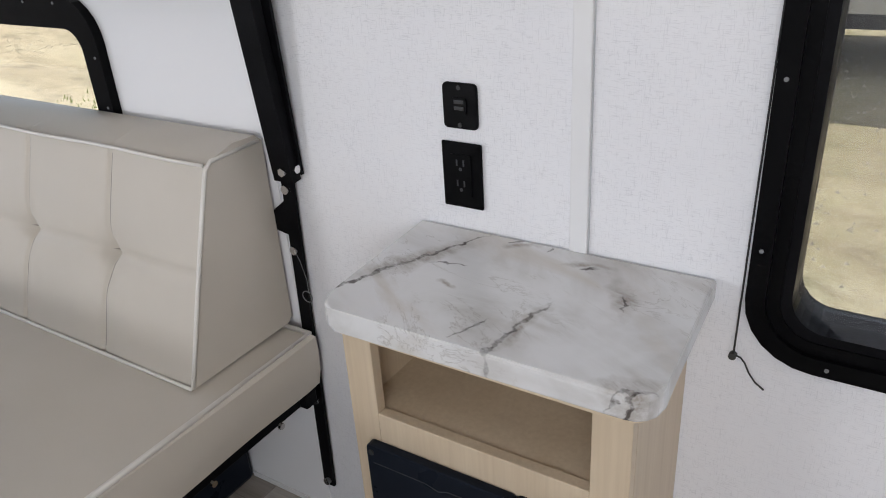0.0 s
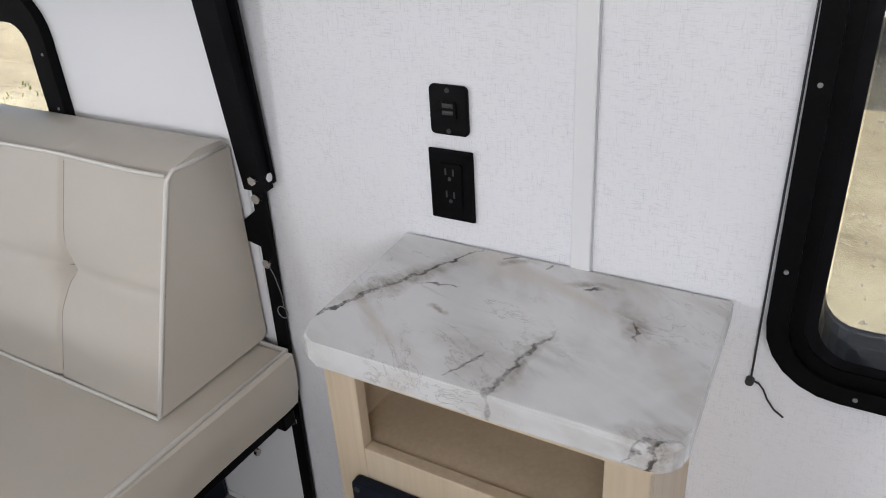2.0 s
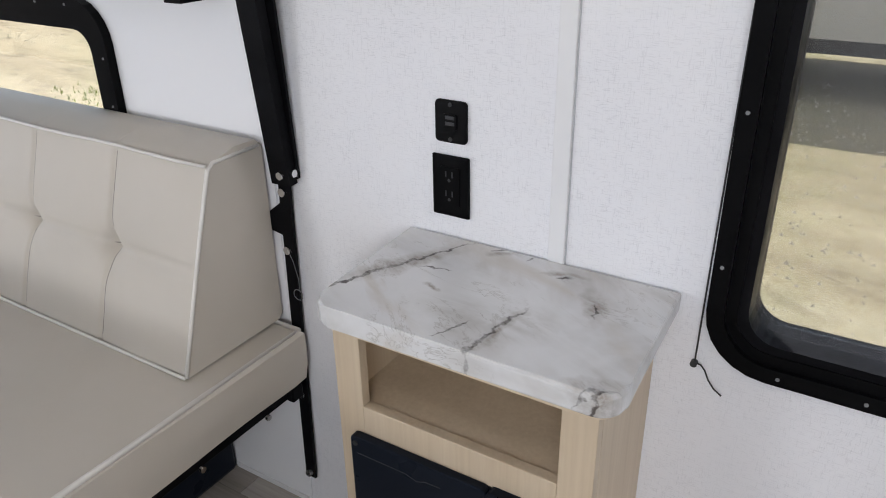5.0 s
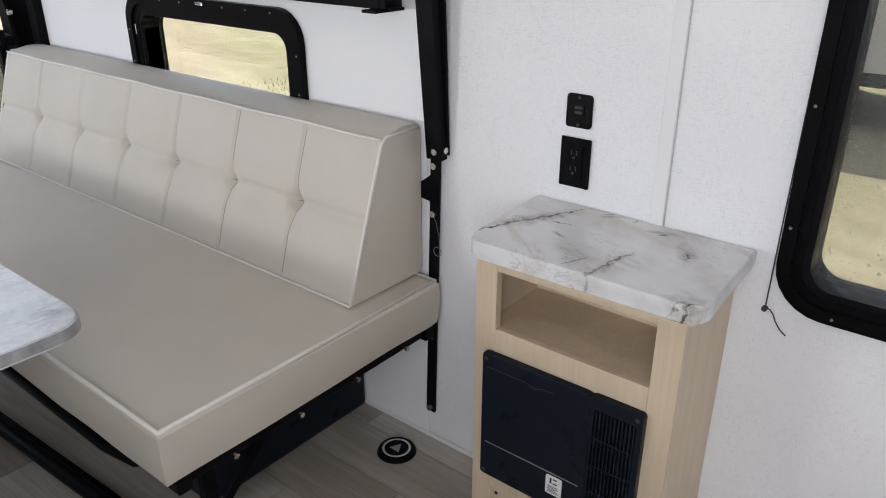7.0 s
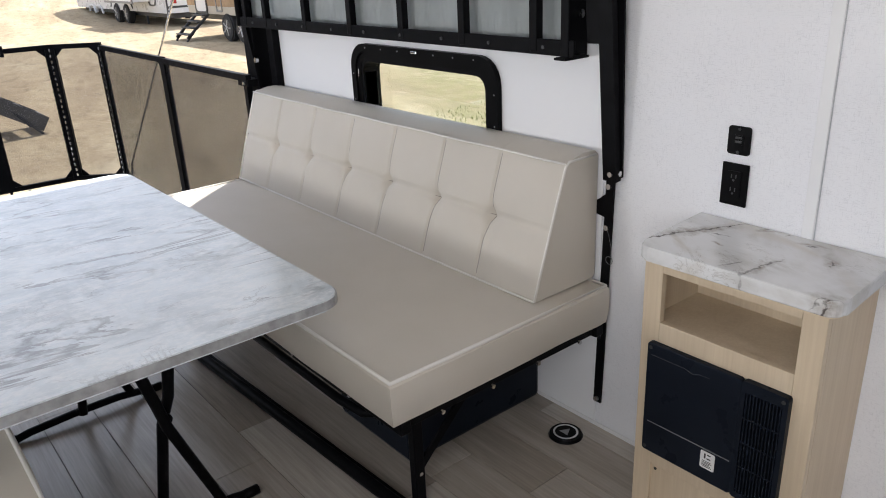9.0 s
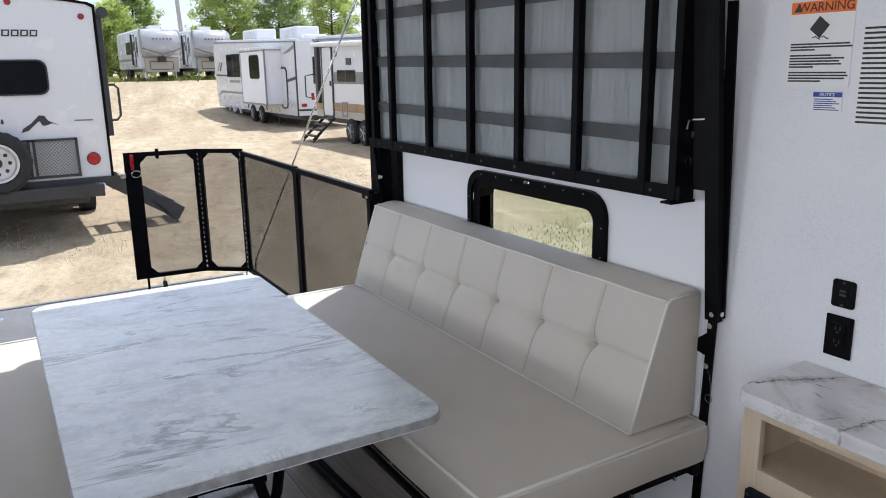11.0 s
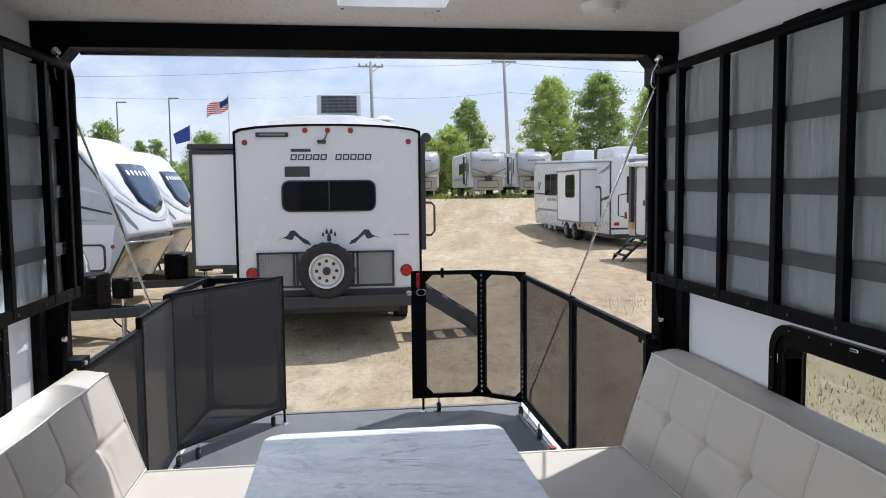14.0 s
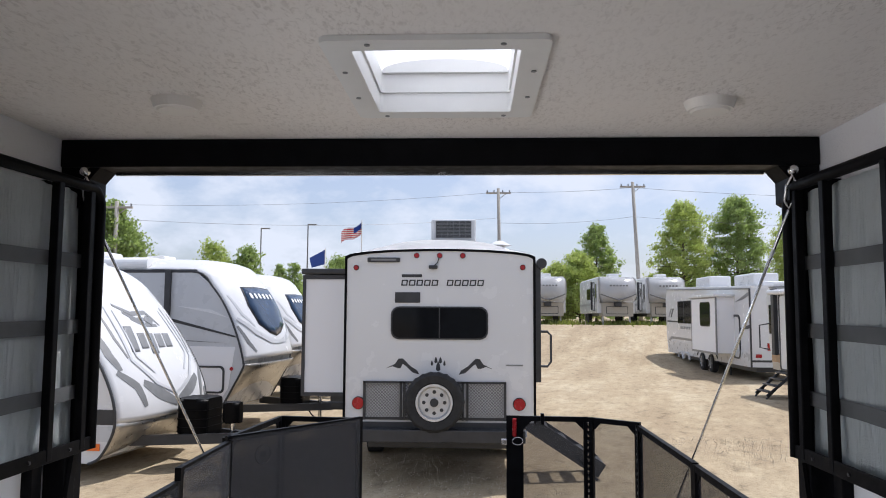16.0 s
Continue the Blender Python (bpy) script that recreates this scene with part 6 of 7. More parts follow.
            part("marker_light", disc((-0.56, s * (h + 0.006), 1.20), 0.035, 0.012, "y", n=12), RED, t)
        else:
            flat("stripe", [(-length, 0.72), (-0.21, 0.72), (-0.24, 0.92), (-length, 0.92)], DARKTRIM, "dark side stripe")
            flat("lower_panel", [(-length, 0.50), (-0.30, 0.50), (-0.23, 0.70), (-length, 0.70)], GREYGEL)
            part("marker_light", box((-0.62, s * (h + 0.005), 0.38), (-0.42, s * (h + 0.022), 0.47), 0.005), ORANGE, t, "amber marker light")
            part("badge", disc((-0.55, s * (h + 0.006), 0.60), 0.07, 0.006, "y", n=20), PAPER, t, "round white badge")
    roof_unit(t, -4.4, 0.2, top + bulge * 0.9, 1.0, 0.8, 0.22)
    part("roof_vent", box((-2.9, -0.25, top + bulge * 0.9), (-2.5, 0.25, top + bulge + 0.09), 0.03), WHITE, t, "white roof vent")
    part("roof_vent", box((-3.7, -0.65, top + bulge * 0.9), (-3.4, -0.30, top + bulge + 0.06), 0.03), WHITE, t, "white roof vent")
    if look_kind == "grey":
        outl = [(-0.66, 2.70), (0.0, 2.72), (0.66, 2.70), (0.74, 2.35), (0.62, 2.02), (0.28, 1.86), (0.0, 1.80), (-0.28, 1.86), (-0.62, 2.02), (-0.74, 2.35)]
        patch([(y * 1.07, 2.27 + (z - 2.27) * 1.05) for y, z in outl], DARKTRIM, "black window rim", "window_rim", 0.010)
        w_ = patch(outl, BLUEGLASS, "dark blue-tinted front window", "front_window", 0.018)
        for i in range(6):
            y = -0.50 + i * 0.2
            ribbon([(y - 0.055, 2.56), (y + 0.055, 2.56)], 0.055, PAPER, "white block of the maker's mark", "name_block", 0.028)
        for s in (-1, 1):
            ribbon([(s * 1.16, 2.12), (s * 0.85, 1.86), (s * 0.40, 1.70), (0, 1.66)], 0.05, GREYGEL, "grey moulded crease", "crease", 0.02)
            ribbon([(s * 1.19, 1.98), (s * 1.08, 1.68), (s * 0.95, 1.50)], 0.035, GREYTRIM, "grey swoosh on the cap")
            ribbon([(s * 1.12, 2.55), (s * 1.02, 2.2), (s * 0.80, 1.98)], 0.03, GREYGEL, "grey swoosh on the cap")
    else:
        # the maker's mark, as plain shapes
        for i, (hi, lo) in enumerate(((2.02, 1.66), (1.92, 1.70), (1.91, 1.62), (1.90, 1.70), (1.90, 1.70))):
            y = -0.50 + i * 0.215
            patch([(y - 0.085, hi), (y + 0.085, hi), (y + 0.085 - (hi - lo) * 0.3, lo), (y - 0.085 - (hi - lo) * 0.3, lo)], GREYTRIM, "grey block of the maker's mark", "decal", 0.009)
        for a in ([(-0.52, 2.33), (-0.20, 2.20), (0.18, 2.22), (0.36, 2.02)], [(-0.40, 2.22), (-0.15, 2.11), (0.16, 2.12)], [(-0.30, 2.13), (-0.05, 2.04), (0.28, 2.02)]):
            ribbon(a, 0.032, GREYTRIM, "grey wing shape")
        patch([(0.02, 2.10), (0.14, 2.18), (0.26, 2.10), (0.14, 2.02)], GREYTRIM, "grey wing shape", "decal")
        for s in (-1, 1):
            ribbon([(s * 0.88, 2.20), (s * 0.88, 1.85), (s * 0.83, 1.58)], 0.022, GREYTRIM, "grey line on the cap")
            ribbon([(s * 1.10, 1.90), (s * 1.09, 1.63), (s * 1.02, 1.42)], 0.055, GREYTRIM, "grey band on the cap")
            ribbon([(s * 1.09, 1.40), (s * 0.86, 1.20), (s * 0.76, 0.92)], 0.060, GREYTRIM, "grey angled band on the cap")
            ribbon([(s * 0.72, 1.24), (s * 0.45, 1.08), (s * 0.0, 0.90)], 0.085, GREYTRIM, "grey chevron on the cap")
            ribbon([(s * 0.72, 2.30), (s * 0.78, 1.55), (s * 0.45, 1.22), (0, 1.04)], 0.026, GREYGEL, "moulded crease", "crease", 0.014)
            ribbon([(s * 0.60, 2.25), (s * 0.66, 1.60), (s * 0.40, 1.36)], 0.016, GREYGEL, "moulded crease", "crease", 0.014)
        for y in (0.95, 1.05):
            ribbon([(y, 1.04), (y, 0.86)], 0.02, GREYTRIM, "small lettering bar")
    bx = max(xs)
    for s in (-1, 1):
        part("tongue_beam", bar((-0.8, s * 0.80, 0.42), (bx + 1.35, s * 0.05, 0.42), 0.07, 0.14), DARKTRIM, t, "black A-frame tongue")
        part("stabilizer", bar((-1.4, s * 0.9, 0.5), (-1.3, s * 0.95, 0.0), 0.05, 0.05), DARKTRIM, t)
    part("coupler", box((bx + 1.25, -0.10, 0.36), (bx + 1.6, 0.10, 0.52), 0.03), DARKTRIM, t)
    pc = part("propane_cover", slab(rounded(bx + 0.34, -0.34, bx + 0.80, 0.34, 0.14, 5), "z", 0.44, 0.98, bevel=0.06, seg=3), PLASTIC, t, "black ribbed propane tank cover")
    for z in (0.56, 0.68, 0.80):
        part("cover_rib", hoop(rounded(bx + 0.33, -0.35, bx + 0.81, 0.35, 0.15, 5), rounded(bx + 0.35, -0.33, bx + 0.79, 0.33, 0.13, 5), "z", z, z + 0.02), PLASTIC, pc)
    jk = part("tongue_jack", tube([(bx + 1.08, 0, 0.0), (bx + 1.08, 0, 0.75)], 0.035, n=12), CHROME, t)
    part("jack_head", slab(rounded(bx + 0.95, -0.13, bx + 1.21, 0.13, 0.08, 5), "z", 0.62, 0.92, bevel=0.05, seg=3), PLASTIC, jk, "black jack motor housing")
    part("jack_foot", disc((bx + 1.08, 0, 0.012), 0.12, 0.024, n=16), DARKTRIM, jk)
    part("power_cord", tube([(bx + 0.7, 0.3, 0.38), (bx + 0.8, 0.34, 0.2), (bx + 1.0, 0.36, 0.03), (bx + 1.3, 0.5, 0.02)], 0.014, n=6), PLASTIC, t)
    return t


RAKED = [(-2.2, 2.88), (-1.75, 2.80), (-1.39, 2.62), (-1.11, 2.34), (-0.84, 2.02), (-0.58, 1.67), (-0.40, 1.37), (-0.26, 1.04), (-0.22, 0.74), (-0.28, 0.52), (-0.43, 0.28), (-0.59, 0.20)]
ROUND = [(-2.41, 3.02), (-1.30, 2.98), (-0.99, 2.73), (-0.70, 2.32), (-0.47, 1.80), (-0.34, 1.34), (-0.36, 1.18), (-0.55, 0.82), (-0.75, 0.46)]
nosed_trailer("white travel trailer with grey crease graphics on its nose", (-10.9, -4.25), 82, RAKED, 0.74, 0.20, FLUSHGEL, look_kind="white")
nosed_trailer("grey and white travel trailer with a dark nose window", (-14.65, -3.62), 84, ROUND, 1.32, 0.26, GREYGEL)
nosed_trailer("grey and white travel trailer farther down the row", (-20.0, -4.1), 84, ROUND, 1.32, 0.26, GREYGEL)


def fifth_wheel(label, x, y, w=2.5):
    """A fifth-wheel trailer facing the yard, its raised nose over a beige base."""
    m = pose(x, y, ground_z(x))
    t = thing("fifth_wheel", label, "trailer", group="far fifth wheels", m=m)
    h = w / 2
    # the moulded cap bulges forward in the middle and narrows towards its chin
    bm = bmesh.new()
    rows = []
    for z, fwd, half in ((3.20, -1.0, h - 0.25), (3.17, -0.45, h - 0.10), (3.0, 0.05, h), (2.6, 0.40, h), (2.2, 0.52, h), (1.85, 0.46, h - 0.02), (1.60, 0.25, h - 0.10), (1.48, -0.25, h - 0.14), (1.46, -0.8, h - 0.14)):
        rows.append([bm.verts.new((-0.9 + (fwd + 0.9) * (1 - 0.42 * abs(u_) ** 3.0), u_ * half, z)) for u_ in (-1 + i / 8 for i in range(17))])
    for a, b in zip(rows, rows[1:]):
        for i in range(16):
            bm.faces.new((a[i], a[i + 1], b[i + 1], b[i]))
    bmesh.ops.solidify(bm, geom=bm.faces, thickness=0.03)
    cap = part("front_cap", bm, FLUSHGEL, t, "white rounded front cap", smooth=True)
    for s in (-1, 1):
        part("chevron", tube([(0.06, s * (h - 0.12), 2.02), (0.32, s * 0.75, 1.86), (0.50, s * 0.28, 1.70), (0.40, 0.0, 1.62)], 0.045, n=6), GREYTRIM, cap, "grey chevron line")
        part("chin", bar((0.30, s * 0.06, 1.62), (0.02, s * (h - 0.30), 1.74), 0.06, 0.16), BEIGE, cap, "beige chin panel")
    for i in range(6):
        yy = -0.60 + i * 0.21
        part("name_block", box((0.44, yy, 2.52), (0.50, yy + 0.12, 2.62)), GREYTRIM, cap)
    part("body", box((-9.0, -h, 0.75), (-0.75, h, 3.12), 0.05), FLUSHGEL, t)
    part("base", box((-1.7, -h + 0.28, 0.55), (-0.35, h - 0.18, 1.46), 0.03), BEIGE, t, "beige base below the nose")
    part("base_hatch", hoop(rounded(-0.72, 0.70, 0.72, 1.22, 0.05, 3), rounded(-0.68, 0.74, 0.68, 1.18, 0.04, 3), "x", -0.352, -0.335), DARKTRIM, t)
    part("pin_box", box((-0.35, -0.22, 1.22), (0.10, 0.22, 1.48), 0.03), DARKTRIM, t, "dark hitch pin box")
    part("roof", box((-8.9, -h + 0.08, 3.12), (-0.9, h - 0.08, 3.22), 0.04), ROOF, t)
    roof_unit(t, -1.9, 0.0, 3.20, 0.9, 0.7, 0.26)
    d = part("door", box((-2.55, -h - 0.02, 0.95), (-1.85, -h, 2.85), 0.01), FLUSHGEL, t, "white entry door")
    part("door_frame", hoop([(-2.60, 0.90), (-1.80, 0.90), (-1.80, 2.90), (-2.60, 2.90)], [(-2.50, 0.99), (-1.90, 0.99), (-1.90, 2.81), (-2.50, 2.81)], "y", -h - 0.03, -h), DARKTRIM, d)
    pane(d, "window", -2.35, 1.9, -2.05, 2.5, "y", -h - 0.02, -1)
    pane(t, "window", -1.45, 1.75, -0.98, 2.75, "y", -h, -1)
    pane(t, "window", -5.3, 1.7, -3.6, 2.5, "y", -h, -1)
    part("awning_arm", box((-2.95, -h - 0.10, 1.0), (-2.80, -h, 2.95)), DARKTRIM, t)
    part("stripe", slab([(-8.8, 1.25), (-3.0, 1.30), (-0.9, 1.55), (-0.9, 1.85), (-3.2, 1.48), (-8.8, 1.4)], "y", -h - 0.008, -h), GREYTRIM, t, "grey side stripe")
    for s in (-1, 1):
        part("landing_leg", box((-0.75, s * (h - 0.35) - 0.05, 0.0), (-0.65, s * (h - 0.35) + 0.05, 0.6)), GREYGEL, t)
        for xx in (-5.2, -6.1):
            part("wheel", disc((xx, s * (h - 0.15), 0.38), 0.38, 0.24, "y", n=20), TYRE, t, "black tyre")
    part("underframe", box((-8.8, -h + 0.3, 0.55), (-1.7, h - 0.3, 0.76)), DARKTRIM, t)
    return t


fifth_wheel("white fifth-wheel trailer with a beige base", -50.0, 9.66)
fifth_wheel("white fifth-wheel trailer with a grey chevron", -50.0, 5.05)
fifth_wheel("white fifth-wheel trailer at the end of the row", -50.5, 13.0)


def side_trailer(label, x0, x1, y, top0, top1, low, wheels, skirt, nose):
    """A trailer seen along its side, parked beside the lane."""
    t = thing("travel_trailer", label, "trailer", ((x0 + x1) / 2, y + 1.2, -0.7), "parked trailers")
    prof = [(x0 + 0.35, low), (x1, low), (x1, top1), (x0 + 0.25, top0), (x0, top0 - nose), (x0 + 0.1, low + 0.8)]
    b = part("body", slab(prof, "y", y, y + 2.44, bevel=0.03), FLUSHGEL, t)
    part("roof", slab([(x0 + 0.3, top0 + 0.002), (x1 - 0.03, top1 + 0.002), (x1 - 0.03, top1 + 0.10), (x0 + 0.5, top0 + 0.10)], "y", y + 0.05, y + 2.39, bevel=0.02), ROOF, t, "white roof")
    part("roof_edge", bar((x0 + 0.3, y - 0.015, top0 - 0.01), (x1, y - 0.015, top1 - 0.01), 0.03, 0.05), GREYTRIM, b)
    part("skirt", box((x0 + 0.4, y - 0.014, low), (x1 - 0.02, y - 0.001, low + skirt[0])), skirt[1], b, skirt[2])
    part("corner_trim", box((x1 - 0.03, y - 0.02, low), (x1 + 0.02, y + 0.03, top1)), DARKTRIM, b)
    part("underframe", box((x0 + 0.6, y + 0.25, low - 0.18), (x1 - 0.2, y + 2.2, low), 0.01), DARKTRIM, t)
    for xx in wheels:
        for yy, s in ((y + 0.06, -1), (y + 2.34, 1)):
            bm = disc((xx, yy, -0.7 + 0.37), 0.37, 0.24, "y", n=28)
            bmesh.ops.bevel(bm, geom=[e for e in bm.edges if e.calc_face_angle(0) > 1.0], offset=0.04, segments=2, affect="EDGES")
            w_ = part("wheel", bm, TYRE, t, "black tyre")
            part("rim", disc((xx, yy + s * 0.115, -0.33), 0.23, 0.03, "y", n=20), DARKTRIM, w_, "dark alloy rim")
            for k in range(5):
                q = math.tau * k / 5
                part("spoke", bar((xx, yy + s * 0.133, -0.33), (xx + 0.21 * math.cos(q), yy + s * 0.133, -0.33 + 0.21 * math.sin(q)), 0.012, 0.045, up=(0, 1, 0)), RIM, w_)
    return t


def double_pane(parent, x0, z0, x1, z1, y):
    f = pane(parent, "window", x0, z0, x1, z1, "y", y, -1, 0.05)
    part("divider", box(((x0 + x1) / 2 - 0.03, y - 0.024, z0 + 0.02), ((x0 + x1) / 2 + 0.03, y - 0.019, z1 - 0.02)), DARKTRIM, f)
    return f


y = 9.55
t = side_trailer("white fifth-wheel trailer parked along the lane with an open slide-out", -37.2, -25.9, y, 2.78, 2.46, -0.22, (-31.3, -30.15), (0.55, GREYGEL, "pale grey lower skirt"), 0.5)
double_pane(t, -35.0, 1.17, -32.9, 2.18, y)
so = part("slide_out", box((-30.45, y - 0.68, 0.16), (-27.45, y + 0.05, 2.20), 0.03), PANEL, t, "white slide-out room")
pane(so, "window", -29.30, 1.12, -28.05, 2.04, "y", y - 0.68, -1, 0.16)
part("slide_topper", box((-30.6, y - 0.76, 2.21), (-27.35, y, 2.31), 0.02), FLUSHGEL, so)
part("slide_flange", hoop([(-30.50, 0.12), (-27.40, 0.12), (-27.40, 2.24), (-30.50, 2.24)], [(-30.42, 0.20), (-27.48, 0.20), (-27.48, 2.16), (-30.42, 2.16)], "y", y - 0.685, y - 0.64), GREYTRIM, so)
pane(t, "window", -28.82, 1.12, -28.11, 2.24, "y", y, -1, 0.08)
d = part("baggage_door", slab(rounded(-27.55, 0.05, -26.92, 1.50, 0.18, 4), "y", y - 0.012, y), FLUSHGEL, t, "white baggage door")
part("door_frame", hoop(rounded(-27.62, 0.0, -26.86, 1.57, 0.22, 4), rounded(-27.54, 0.06, -26.94, 1.49, 0.17, 4), "y", y - 0.03, y - 0.001), DARKTRIM, d)
for pts, mat in (([(-36.9, 1.30), (-33.5, 1.25), (-33.5, 1.20), (-36.9, 1.22)], DARKTRIM), ([(-36.9, 0.28), (-36.2, 0.55), (-31.0, 0.50), (-31.0, 0.42), (-36.1, 0.44), (-36.7, 0.22)], GREYTRIM), ([(-36.7, 1.45), (-36.3, 1.85), (-36.1, 1.85), (-36.5, 1.45)], GREYTRIM), ([(-36.3, 1.45), (-35.9, 1.85), (-35.7, 1.85), (-36.1, 1.45)], DARKTRIM), ([(-27.35, 1.02), (-25.95, 1.22), (-25.95, 1.10), (-27.35, 0.94)], DARKTRIM), ([(-27.3, 2.02), (-25.95, 2.36), (-25.95, 2.22), (-26.6, 2.08)], GREYTRIM), ([(-27.4, 0.48), (-26.9, 0.48), (-26.9, 0.44), (-27.4, 0.42)], GREYTRIM)):
    part("stripe", slab(pts, "y", y - 0.010, y), mat, t, "dark line on the side")
for i in range(6):
    part("name_block", box((-34.6 + i * 0.27, y - 0.008, 0.92), (-34.42 + i * 0.27, y, 1.04)), GREYTRIM, t)
for xx, ww, zz in ((-33.0, 2.0, 2.72), (-28.0, 2.0, 2.58), (-26.4, 0.5, 2.52)):
    u = roof_unit(t, xx, y + 1.0, zz, ww, 0.9, 0.48 if ww > 1 else 0.2)
    for k in range(5 if ww > 1 else 0):
        part("louvre", box((xx - ww * 0.4, y + 0.545, zz + 0.10 + k * 0.06), (xx + ww * 0.4, y + 0.552, zz + 0.13 + k * 0.06)), GREYGEL, u)
part("end_line", box((-25.905, y + 0.02, -0.05), (-25.89, y + 2.4, 0.02)), DARKTRIM, t)
part("maker_plate", box((-25.905, y + 0.55, 0.35), (-25.885, y + 0.95, 0.60)), RED, t, "small red maker's mark")
part("tail_light", box((-25.905, y + 0.15, 0.10), (-25.87, y + 0.35, 0.22), 0.01), RED, t, "red tail light")
part("fender", tube([(-32.0, y - 0.02, -0.12), (-31.8, y - 0.02, 0.14), (-31.2, y - 0.02, 0.20), (-30.2, y - 0.02, 0.20), (-29.6, y - 0.02, 0.14), (-29.4, y - 0.02, -0.12)], 0.03, n=6), DARKTRIM, t)
for xx in (-34.6, -33.6):
    part("fender", tube([(xx - 0.35, y - 0.02, -0.35), (xx - 0.25, y - 0.02, -0.12), (xx + 0.25, y - 0.02, -0.12), (xx + 0.45, y - 0.02, -0.4)], 0.05, n=6), GREYGEL, t, "moulded skirt edge")
part("stabilizer", bar((-28.9, y + 0.3, -0.25), (-28.9, y + 0.3, -0.70), 0.06, 0.06), DARKTRIM, t)

y = 8.75
t = side_trailer("white travel trailer with a wood-print band and folding steps", -22.35, -15.6, y, 2.36, 2.24, 0.0, (-19.29, -18.42), (0.20, BEIGE, "tan lower skirt"), 0.3)
part("wood_band", box((-22.0, y - 0.016, 0.21), (-15.7, y - 0.002, 0.46)), WOODPRINT, t, "brown wood-print band")
d = part("door", slab(rounded(-21.32, 0.05, -20.60, 2.10, 0.10, 4), "y", y - 0.03, y), FLUSHGEL, t, "white entry door")
part("door_frame", hoop(rounded(-21.38, 0.0, -20.54, 2.16, 0.12, 4), rounded(-21.31, 0.06, -20.61, 2.09, 0.09, 4), "y", y - 0.04, y - 0.001), DARKTRIM, d)
part("door_handle", box((-20.74, y - 0.06, 0.95), (-20.66, y - 0.03, 1.10)), DARKTRIM, d)
pane(t, "window", -22.15, 1.0, -21.85, 1.85, "y", y, -1, 0.05)
part("grab_rail", tube([(-22.2, y, 0.55), (-22.25, y - 0.25, 0.60), (-22.25, y - 0.25, 1.25), (-22.2, y, 1.30)], 0.022, n=6), DARKTRIM, t, "black grab rail")
part("awning_arm", box((-21.72, y - 0.12, 0.42), (-21.52, y, 2.30), 0.01), DARKTRIM, t, "black awning arm")
part("awning_roll", tube([(-21.9, y - 0.08, 2.20), (-16.0, y - 0.08, 2.10)], 0.08, n=10), FLUSHGEL, t)
double_pane(t, -20.24, 1.08, -18.94, 1.42, y)
part("vent", box((-19.55, y - 0.02, 1.56), (-19.20, y, 1.75)), DARKTRIM, t)
part("speaker", disc((-20.30, y - 0.01, 1.90), 0.09, 0.02, "y", n=16), DARKTRIM, t)
part("stripe", slab([(-20.5, 1.02), (-16.0, 1.02), (-16.0, 1.36), (-20.5, 1.36)], "y", y - 0.006, y), GREYTRIM, t, "grey band behind the window")
part("hatch", hoop(rounded(-19.95, 0.06, -19.55, 0.50, 0.06, 3), rounded(-19.90, 0.11, -19.60, 0.45, 0.04, 3), "y", y - 0.03, y - 0.001), GREYTRIM, t)
st = part("steps", bar((-21.25, y - 0.05, 0.0), (-21.25, y - 0.78, -0.62), 0.04, 0.07), DARKTRIM, t, "black folding entry steps")
part("step_side", bar((-20.45, y - 0.05, 0.0), (-20.45, y - 0.78, -0.62), 0.04, 0.07), DARKTRIM, st)
for i in range(4):
    part("tread", box((-21.25, y - 0.24 - i * 0.18, -0.05 - i * 0.16), (-20.45, y - 0.04 - i * 0.18, -0.02 - i * 0.16)), DARKTRIM, st)
for xx in (-21.25, -20.45):
    part("step_leg", bar((xx, y - 0.55, -0.45), (xx, y - 0.80, -0.70), 0.04, 0.04), DARKTRIM, st)
roof_unit(t, -18.2, y + 1.2, 2.36, 0.9, 0.7, 0.3)

# trailer seen past the front window
t = thing("travel_trailer", "white and beige trailer parked beyond the front window", "trailer", (-2.0, 8.8, -0.7), "parked trailers")
part("body", slab([(-7.0, -0.1), (4.5, -0.1), (4.5, 2.5), (-7.0, 2.5)], "y", 8.0, 10.4, bevel=0.03), FLUSHGEL, t)
part("skirt", box((-6.9, 7.985, -0.1), (4.4, 7.999, 0.55)), BEIGE, t)
part("stripe", slab([(-6.8, 0.75), (-2.0, 0.85), (1.0, 1.3), (4.4, 1.5), (4.4, 1.25), (1.0, 1.0), (-2.0, 0.7), (-6.8, 0.6)], "y", 7.988, 8.0), DARKTRIM, t, "dark sweeping stripe")
part("underframe", box((-6.6, 8.25, -0.28), (4.2, 10.2, -0.1)), DARKTRIM, t)
for x in (-1.2, -2.1):
    part("wheel", disc((x, 8.15, -0.33), 0.37, 0.22, "y", n=24), TYRE, t, "black tyre")
    part("wheel", disc((x, 10.2, -0.33), 0.37, 0.22, "y", n=24), TYRE, t, "black tyre")


